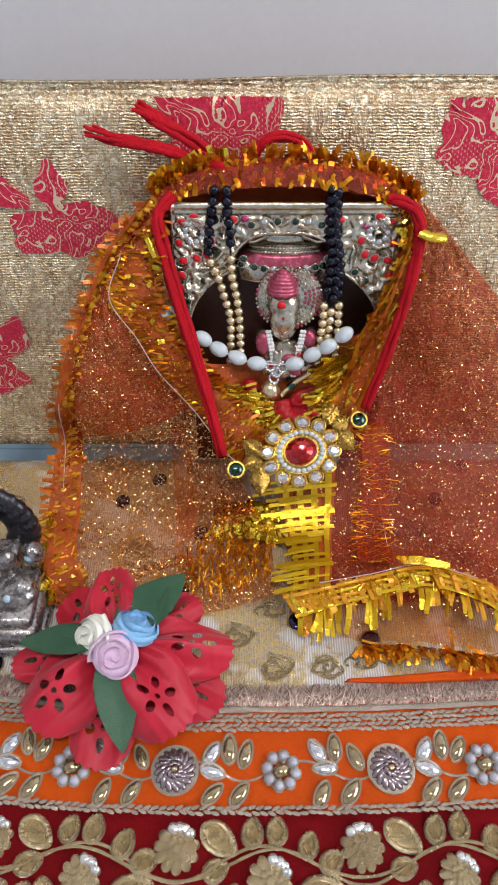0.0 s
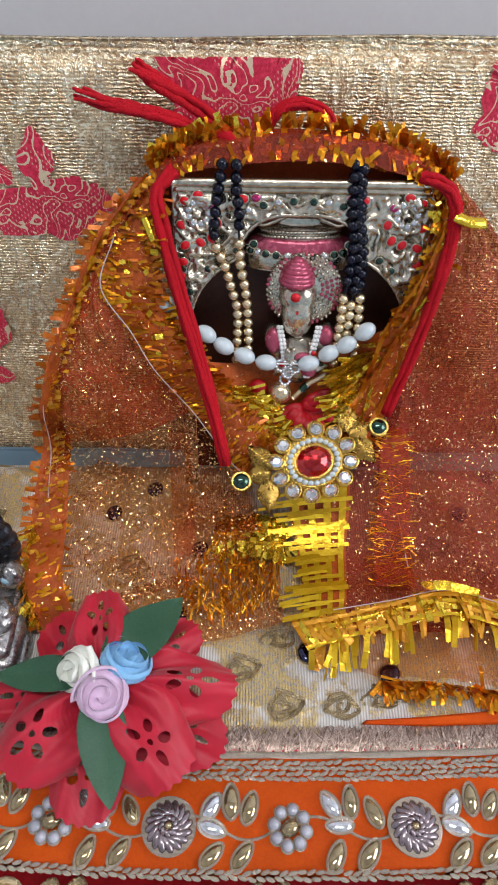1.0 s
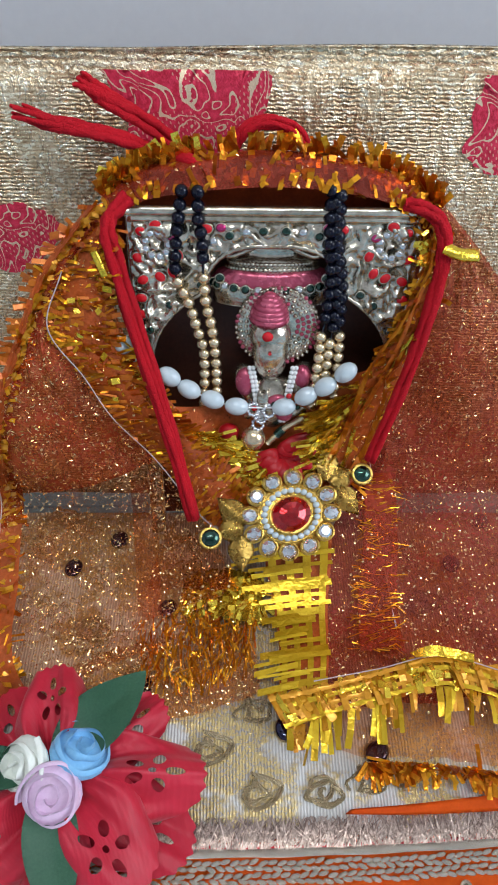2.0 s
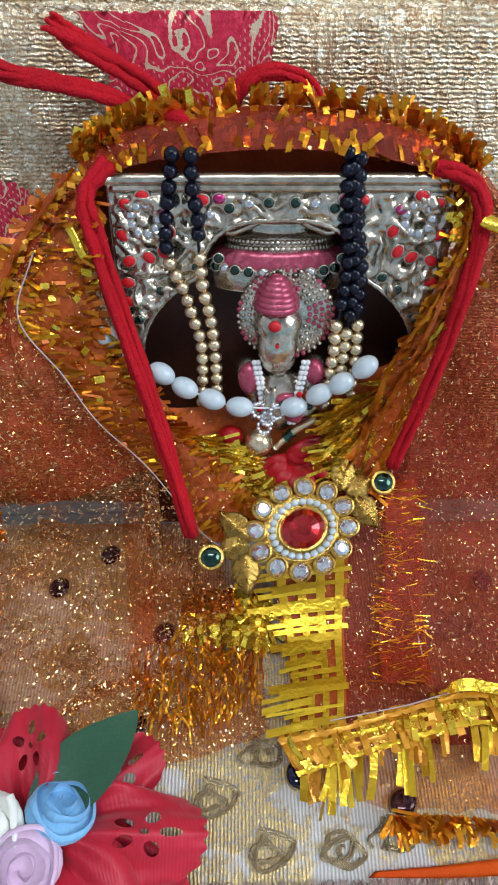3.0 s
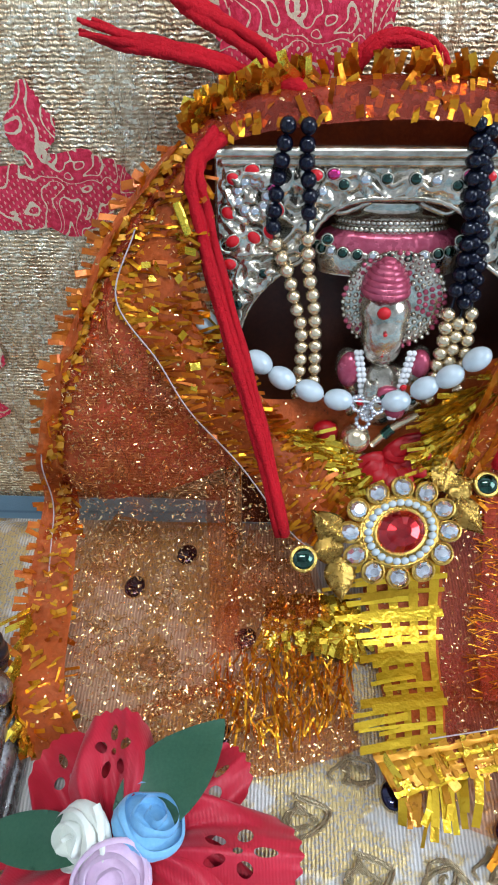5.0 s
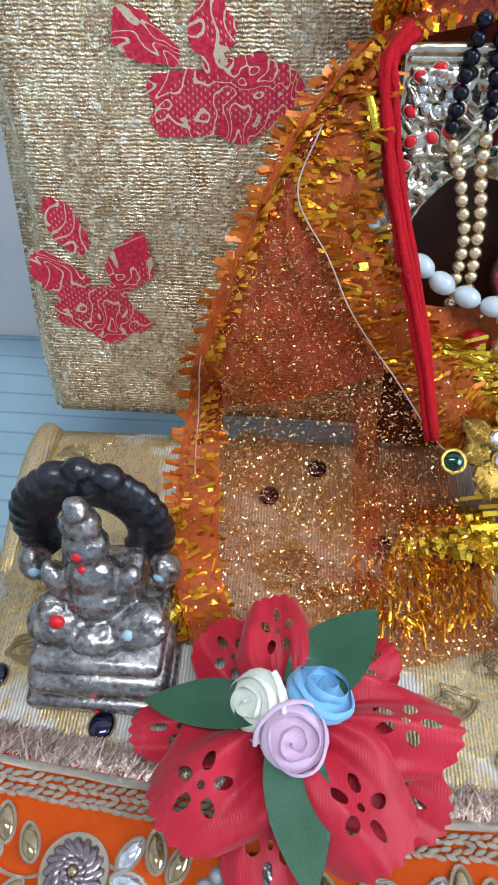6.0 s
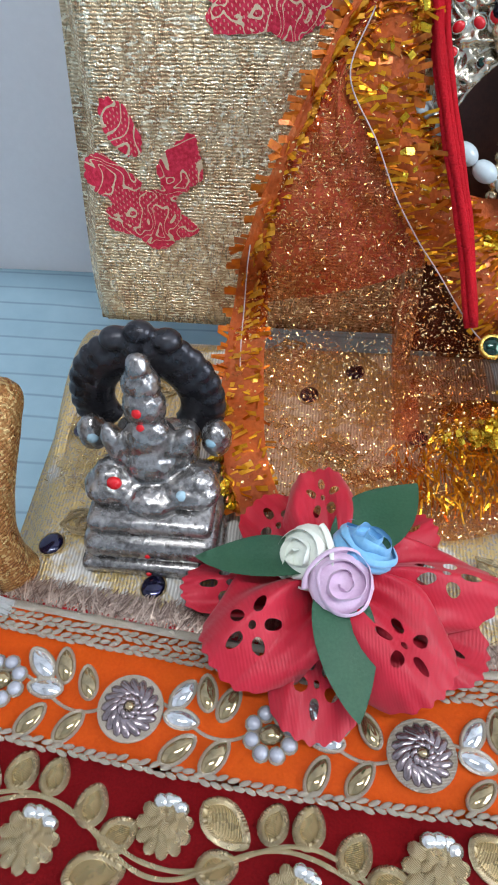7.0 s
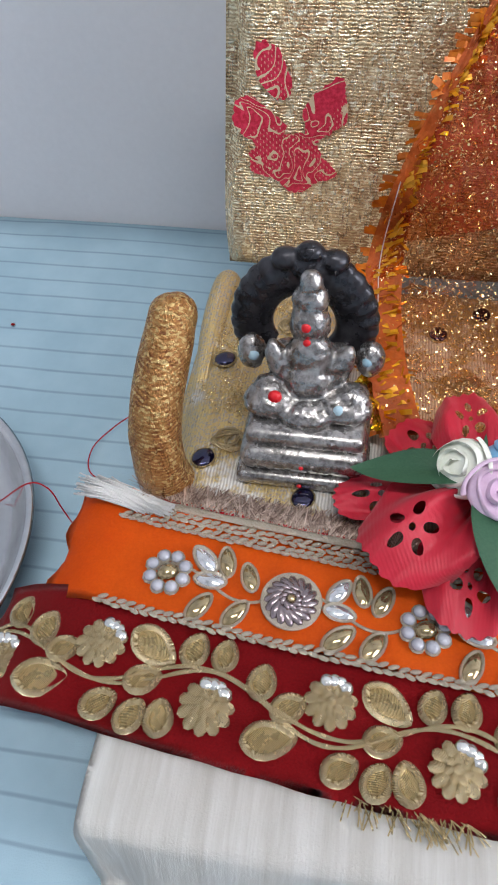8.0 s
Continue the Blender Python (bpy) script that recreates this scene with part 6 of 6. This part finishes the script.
fringe("seam_thread", [SEAM_A, SEAM_B], 260, (0.002, 0.006), (0.0002, 0.0004), FOILAMBER, 16, start=(-0.3, 0.9), jitter=0.35, lift=0.0006)
# woven gold ribbon falling from the brooch
RL = [(0.0140, 0.184, 0.0880), (0.0150, 0.179, 0.0740), (0.0180, 0.168, 0.0655), (0.0190, 0.152, 0.0640), (0.0180, 0.138, 0.0655)]
RR = [(0.0400, 0.188, 0.0900), (0.0400, 0.181, 0.0750), (0.0385, 0.170, 0.0660), (0.0370, 0.154, 0.0645), (0.0350, 0.140, 0.0660)]
bm = bmesh.new()
loft(bm, [RL, RR], 6, 30)
part("ribbon", bm, NETDENSE, veil)
for i in range(4):
    f0, f1 = 0.04 + 0.26 * i, 0.16 + 0.26 * i
    bm = bmesh.new()
    loft(bm, [[tuple(a + (b - a) * f + c for a, b, c in zip(p, q, (0, -0.0012, 0.0014))) for p, q in zip(RL, RR)] for f in (f0, f1)], 3, 40, folds(0.0006, 1, 20, i))
    part("ribbon_strip", bm, RIBBONGOLD, veil, "flat gold foil ribbon strip")
bm = bmesh.new()
rnd = random.Random(21)
ll, rl = smooth_line(RL, 40), smooth_line(RR, 40)
for k in [n for n in range(1, 39) if n % 4]:
    a = ll[k] + (ll[k] - rl[k]) * rnd.uniform(-0.05, 0.60) + Vector((0, -0.0012, 0.0018 + rnd.uniform(-0.0006, 0.0008)))
    b = rl[k] + Vector((rnd.uniform(-0.012, 0.001), -0.0010, 0.0016))
    d = (ll[min(k + 1, 39)] - ll[k - 1]).normalized() * rnd.uniform(0.0005, 0.0013)
    mid = a.lerp(b, 0.5) + Vector((0, 0, 0.0006))
    vs = [bm.verts.new(c + s * d) for c in (a, mid, b) for s in (-1, 1)]
    bm.faces.new((vs[0], vs[1], vs[3], vs[2]))
    bm.faces.new((vs[2], vs[3], vs[5], vs[4]))
tagged(part("ribbon_weft", bm, RIBBONGOLD, veil, "cross strips of gold foil", smooth=False), kind="stuff")
# hem with hanging foil
HEM = [(0.014, 0.137, 0.0655), (0.030, 0.139, 0.0675), (0.052, 0.144, 0.0690), (0.075, 0.149, 0.0690), (0.098, 0.144, 0.0675), (0.112, 0.134, 0.0640)]
HEM2 = [(0.020, 0.126, 0.0650), (0.034, 0.130, 0.0670), (0.054, 0.135, 0.0685), (0.076, 0.139, 0.0685), (0.099, 0.132, 0.0670), (0.112, 0.122, 0.0635)]
bm = bmesh.new()
loft(bm, [HEM, HEM2], 8, 80, folds(0.001, 3, 18, 9))
part("hem_band", bm, NETDENSE, veil)
for k in range(4):
    f = 0.02 + 0.27 * k
    bm = bmesh.new()
    loft(bm, [[between(p_, q_, f + d, (0, -0.0006, 0.0014)) for p_, q_ in zip(HEM, HEM2)] for d in (0.0, 0.15)], 3, 70, folds(0.0007, 1, 26, 60 + k))
    part("hem_strip", bm, (FILMGOLD, RIBBONGOLD)[k % 2], veil, "long strip of yellow film")
fringe("hem_weave", [HEM, HEM2], 170, (0.006, 0.011), (0.0014, 0.0026), FILMGOLD, 37, start=(-0.15, 0.15), jitter=0.10, lift=0.0024)
fringe("hem_weave", [HEM, HEM2], 60, (0.004, 0.009), (0.0014, 0.0024), FOILGOLD, 17, start=(-0.2, 0.4), jitter=0.16, lift=0.0030)
fringe("hem_fringe", [HEM2], 40, (0.004, 0.010), (0.0012, 0.0022), FILMGOLD, 38, aim=(-0.05, -1, -0.12), jitter=0.2, lift=0.001)
fringe("hem_fringe", [HEM2], 30, (0.007, 0.015), (0.0015, 0.0026), RIBBONGOLD, 18, aim=(-0.1, -1, -0.12), jitter=0.16, lift=0.002, label="hanging gold foil strips")
fringe("hem_fringe", [[(0.046, 0.1165, 0.0615), (0.066, 0.1160, 0.0620), (0.090, 0.1130, 0.0620), (0.112, 0.110, 0.0610)]], 240, (0.003, 0.009), (0.0008, 0.0018), FOILAMBER, 19, aim=(-0.05, -0.7, 0.05), jitter=0.5, lift=0.002)
bm = bmesh.new()
loft(bm, [HEM2, [(0.045, 0.118, 0.0615), (0.060, 0.1175, 0.062), (0.072, 0.117, 0.062), (0.085, 0.1155, 0.062), (0.100, 0.113, 0.0615), (0.114, 0.108, 0.0608)]], 10, 60, folds(0.0012, 3, 9, 12))
part("hem_drape", bm, NETTHIN, veil)
bm = bmesh.new()
loft(bm, [[(0.0600, 0.1435, 0.0860), (0.0660, 0.1460, 0.0760), (0.0740, 0.1480, 0.0720), (0.0860, 0.1460, 0.0710)], [(0.0618, 0.1440, 0.0865), (0.0670, 0.1490, 0.0770), (0.0745, 0.1510, 0.0735), (0.0865, 0.1485, 0.0725)]], 3, 30)
part("foil_twist", bm, FOILGOLD, veil)
# stitching lines
for pts in ([tuple(c + d for c, d in zip(p, (0, -0.0018, 0.0010))) for p in OUT_LEFT[1:]], [(0.0545, 0.208, 0.104), (0.0580, 0.193, 0.0860), (0.0620, 0.176, 0.0690), (0.0630, 0.160, 0.0660)],
            [(0.030, 0.1405, 0.0695), (0.052, 0.1440, 0.0710), (0.075, 0.1485, 0.0712), (0.098, 0.1430, 0.0695)], [(-0.0835, 0.205, 0.112), (-0.0865, 0.1975, 0.0925), (-0.0860, 0.180, 0.0825), (-0.0820, 0.152, 0.0745)]):
    part("stitching", tube(bmesh.new(), pts, 0.00022, 60, 5), STITCH, veil, "pale stitching thread")

# ---- red cord tied round the shrine ----
cord = thing("tie_cord", (0.02, 0.2, 0.1), "soft red cotton cord tied round the veiled shrine", "cord")


def yarn(name, pts, r, seed, spread=1.0, frayed=0.0):
    """A soft cord of six loosely laid yarns that part company where it frays."""
    rnd = random.Random(seed)
    line = smooth_line(pts, 46)
    for k in range(6):
        turn, wob, gone = 2 * math.pi * k / 6, rnd.uniform(0, 6), rnd.uniform(0.0, 0.06) * frayed
        run = []
        for i, p in enumerate(line[int(gone * 46):]):
            u = i / 45
            d = (line[min(i + 1, 45)] - line[max(i - 1, 0)]).normalized()
            side = d.cross(Vector((0.1, -0.6, 0.79))).normalized()
            out = side.cross(d)
            loose = r * (0.58 + 0.30 * math.sin(5 * u + wob) * spread + 1.2 * frayed * max(0.0, 0.28 - u))
            a = turn + 3.2 * u + 0.5 * math.sin(7 * u + wob)
            run.append(p + side * loose * math.cos(a) + out * 0.7 * loose * math.sin(a))
        bm = tube(bmesh.new(), run, lambda u: r * (0.60 - 0.12 * u if not frayed else 0.22 + 0.36 * min(1, u * 3)), 60, 6, 0.9, 0.16)
        part(name, bm, REDWOOL, cord)


yarn("left_run", [(-0.0290, 0.2405, 0.1905), (-0.0317, 0.2376, 0.1888), (-0.0343, 0.2351, 0.1868), (-0.0350, 0.2320, 0.1827), (-0.0342, 0.2304, 0.1764), (-0.0308, 0.2253, 0.1607), (-0.0243, 0.2140, 0.1404), (-0.0182, 0.2022, 0.1221), (-0.0115, 0.1885, 0.0965)], 0.0023, 1)
yarn("right_run", [(0.0540, 0.2405, 0.1900), (0.0583, 0.2386, 0.1892), (0.0641, 0.2362, 0.1857), (0.0666, 0.2318, 0.1781), (0.0653, 0.2255, 0.1598), (0.0606, 0.2175, 0.1357), (0.0525, 0.2080, 0.1060)], 0.0023, 2)
yarn("loose_end", [(-0.0630, 0.2575, 0.2085), (-0.0516, 0.2560, 0.2059), (-0.0444, 0.2557, 0.2046), (-0.0324, 0.2550, 0.2021), (-0.0203, 0.2539, 0.1976), (-0.0115, 0.2520, 0.1959)], 0.0025, 3, frayed=1.0)
yarn("loose_end", [(-0.0430, 0.2606, 0.2160), (-0.0398, 0.2601, 0.2139), (-0.0337, 0.2593, 0.2107), (-0.0223, 0.2577, 0.2046), (-0.0110, 0.2545, 0.1962)], 0.0024, 4, frayed=1.0)
yarn("loop", [(0.0000, 0.2530, 0.1950), (0.0025, 0.2555, 0.2000), (0.0055, 0.2565, 0.2038), (0.0117, 0.2571, 0.2060), (0.0193, 0.2566, 0.2044), (0.0232, 0.2555, 0.2005), (0.0240, 0.2535, 0.1955)], 0.0019, 5, 0.5)
part("knot", tube(bmesh.new(), [(-0.0150, 0.2520, 0.1975), (-0.0105, 0.2485, 0.1980), (-0.0070, 0.2500, 0.1945)], 0.0019, 16, 10, 0.4, 0.1), REDWOOL, cord)

# gold clips on the cord
for nm, pts in (("clip", [(0.0660, 0.2310, 0.1810), (0.0705, 0.2290, 0.1800), (0.0765, 0.2300, 0.1790)]), ("clip", [(-0.0395, 0.2285, 0.1805), (-0.0380, 0.2270, 0.1765), (-0.0368, 0.2262, 0.1725)])):
    c = thing("foil_clip", pts[0], "folded bright gold foil clip pinching the cord", "clip", "foil clips")
    part("strip", tube(bmesh.new(), pts, 0.0021 if pts[0][0] > 0 else 0.0012, 14, 8, 0, 0, 0.4), FOILGOLD, c)

# the gathered cloth and its cord settle close against the shrine and the seat
IN = Vector((0, 0.62, -0.785))
SAG = ((0.055, 0.002), (0.075, 0.008), (0.090, 0.012), (0.104, 0.0135), (0.125, 0.017), (0.140, 0.013), (0.160, 0.004), (0.172, 0.0), (9.0, 0.0))


def ease(a, b, x):
    u = max(0.0, min(1.0, (x - a) / (b - a)))
    return u * u * (3 - 2 * u)


def settle(p):
    sag = 0.0
    for (z0, s0), (z1, s1) in zip(SAG, SAG[1:]):
        if z0 <= p.z < z1:
            sag = s0 + (s1 - s0) * (p.z - z0) / (z1 - z0)
    sag *= ease(0.146, 0.168, p.y) * (1 - ease(0.035, 0.075, -p.x) * ease(0.090, 0.110, p.z)) * (1 - 0.5 * ease(0.06, 0.10, p.x))
    off = 0.0245 if abs(p.x - SC) < 0.047 else 0.003
    room = max(0.0, min((panel_y(p.z, off) - p.y) / 0.824, (p.z - 0.0592) / 0.785))
    return p + IN * min(sag, 0.85 * room)


for ob in veil.children:
    ob.data.vertices.foreach_set("co", [c for v in ob.data.vertices for c in settle(v.co)])

# ---- the brooch ----
BX = Vector((0.0566, 0.0210, 0.0060)).normalized()
BN = Vector((-0.12, -0.56, 0.80))
BN = (BN - BX * BN.dot(BX)).normalized()
BY = BN.cross(BX)
BM = Matrix((BX, BY, BN)).transposed().to_4x4()
BM.translation = Vector((0.0228, 0.1922, 0.0942))
BM = BM @ Matrix.Scale(1.03, 4)
brooch = thing("brooch", BM.translation - BN * 0.003, "gold brooch with red stone ringed by pearls and clear stones", "brooch")


def bpart(name, bm, mat, label=""):
    bmesh.ops.transform(bm, matrix=BM, verts=bm.verts)
    return part(name, bm, mat, brooch, label)


EL = Matrix.Diagonal((0.97, 0.83, 1, 1))
bpart("mount", lathe(bmesh.new(), [(0.0, -0.0006), (0.0138, -0.0004), (0.0142, 0.0006), (0.0120, 0.0016), (0.0, 0.0016)], EL, 40), GOLD, "gold mount")
bpart("rim", lathe(bmesh.new(), [(0.0114, 0.0010), (0.0119, 0.0020), (0.0114, 0.0024), (0.0109, 0.0010)], EL, 40), GOLD)
bpart("rim", lathe(bmesh.new(), [(0.0077, 0.0012), (0.0083, 0.0028), (0.0078, 0.0032), (0.0070, 0.0020)], EL, 36), GOLD)
ruby = lathe(bmesh.new(), [(0.0076, 0.0018), (0.0071, 0.0034), (0.0050, 0.0050), (0.0024, 0.0056), (0.0, 0.0057)], EL, 14)
ruby_ob = bpart("centre_stone", ruby, REDSTONE, "oval cut red stone")
ruby_ob.data.polygons.foreach_set("use_smooth", [False] * len(ruby_ob.data.polygons))
small_pearl = shared_ball("seed_pearl", 0.00130, PEARL)
for i in range(25):
    a = 2 * math.pi * i / 25
    piece("seed_pearl", small_pearl, BM @ EL @ at((0.0099 * math.cos(a), 0.0099 * math.sin(a), 0.0022)), brooch)
b = bmesh.new()
lathe(b, [(0.0031, 0.0006), (0.0027, 0.0017), (0.0015, 0.0025), (0.0, 0.0025)], Matrix(), 8)
lathe(b, [(0.0030, -0.0004), (0.0038, -0.0002), (0.0038, 0.0013), (0.0032, 0.0016), (0.0029, 0.0009)], Matrix(), 18, 1)
clear_stone = mesh_of(b, "clear_stone", [CLEAR, GOLD], smooth=False)
for i in range(12):
    a = 2 * math.pi * (i + 0.3) / 12
    piece("clear_stone", clear_stone, BM @ EL @ at((0.0152 * math.cos(a), 0.0152 * math.sin(a), 0.0008), 1, (6 * math.sin(a), -6 * math.cos(a), i * 31)), brooch)


def gold_leaf(length, width):
    bm = bmesh.new()
    n, k = 18, 8
    grid = []
    for i in range(n + 1):
        v = i / n
        w = width * 0.5 * math.sin(math.pi * min(0.995, 0.05 + 0.95 * v ** 0.8)) ** 1.15
        grid.append([bm.verts.new((length * v, (2 * j / k - 1) * w, 0.0012 + 0.0014 * (1 - abs(2 * j / k - 1)) + 0.0005 * math.sin(v * 50 - 7 * abs(2 * j / k - 1)))) for j in range(k + 1)])
    for i in range(n):
        for j in range(k):
            bm.faces.new((grid[i][j], grid[i + 1][j], grid[i + 1][j + 1], grid[i][j + 1]))
    bmesh.ops.solidify(bm, geom=list(bm.faces), thickness=-0.0006)
    return bm


for s in (-1, 1):
    for dx, dy, rot, ln in ((0.0160, 0.0010, 62, 0.0125), (0.0190, -0.0020, -72, 0.0120), (0.0170, 0.0, 8, 0.0095)):
        g = gold_leaf(ln * 1.08, 0.0092)
        bmesh.ops.transform(g, matrix=Matrix.Translation((s * dx, dy + (0.0055 if s > 0 else 0.0015), 0.0)) @ Matrix.Rotation(radians(rot if s > 0 else 180 - rot), 4, "Z"), verts=g.verts)
        bpart("gold_leaf", g, GOLD, "veined gold leaf")
    p = (s * 0.0292, 0.0045 if s > 0 else 0.0020, 0.0020)
    g = bmesh.new()
    ball(g, at(p, (0.0036, 0.0034, 0.0020)), 16, 9)
    bpart("green_stone", g, GREENSTONE, "dark green end stone")
    bpart("stone_rim", lathe(bmesh.new(), [(0.0034, -0.0008), (0.0040, -0.0004), (0.0039, 0.0010), (0.0034, 0.0010)], Matrix.Translation(p), 20), GOLD)

# scrap of orange cloth and the maroon hem at the seat's edge
bm = bmesh.new()
loft(bm, [[(0.040, 0.1030, 0.0598), (0.060, 0.1042, 0.0602), (0.082, 0.1062, 0.0602), (0.112, 0.1085, 0.0600)], [(0.038, 0.1015, 0.0597), (0.060, 0.1012, 0.0599), (0.082, 0.1018, 0.0599), (0.112, 0.1030, 0.0598)]], 4, 30)
bmesh.ops.solidify(bm, geom=list(bm.faces), thickness=0.0004)
tagged(part("cloth_scrap", bm, ORANGE), "narrow strip of bright orange cloth on the seat", "cloth")


# glitter flecks caught in the net
def flecks(name, drape, count, seed):
    rnd = random.Random(seed)
    me = drape.data
    polys = me.polygons
    weights = np.cumsum([f.area for f in polys])
    bm = bmesh.new()
    for _ in range(count):
        f = polys[int(np.searchsorted(weights, rnd.random() * weights[-1]))]
        a, b, c, d = (me.vertices[i].co for i in f.vertices[:4])
        u, v = rnd.random(), rnd.random()
        p = a.lerp(b, u).lerp(d.lerp(c, u), v)
        n = (f.normal * (1 if f.normal.dot(Vector((0, -0.6, 0.8))) > 0 else -1))
        n = (n + Vector((rnd.gauss(0, 0.5), rnd.gauss(0, 0.5), rnd.gauss(0, 0.5)))).normalized()
        s = n.orthogonal().normalized()
        t = n.cross(s)
        w, l = rnd.uniform(0.00008, 0.00018), rnd.uniform(0.0002, 0.0006)
        ang = rnd.uniform(0, 6.28)
        s, t = s * math.cos(ang) + t * math.sin(ang), t * math.cos(ang) - s * math.sin(ang)
        p = p + n * 0.0004
        bm.faces.new([bm.verts.new(p + s * l * i + t * w * j) for i, j in ((-1, -1), (1, -1), (1, 1), (-1, 1))])
    tagged(part(name, bm, GLITTER, veil, "", smooth=False), kind="stuff")


for drape_name, count in (("left_drape", 1700), ("lower_drape", 4500), ("front_drape", 2000), ("right_drape", 6000), ("left_band", 500), ("right_band", 400), ("hood", 60)):
    flecks("glitter", next(o for o in veil.children if o.name.split(".")[0] == drape_name), count, count)
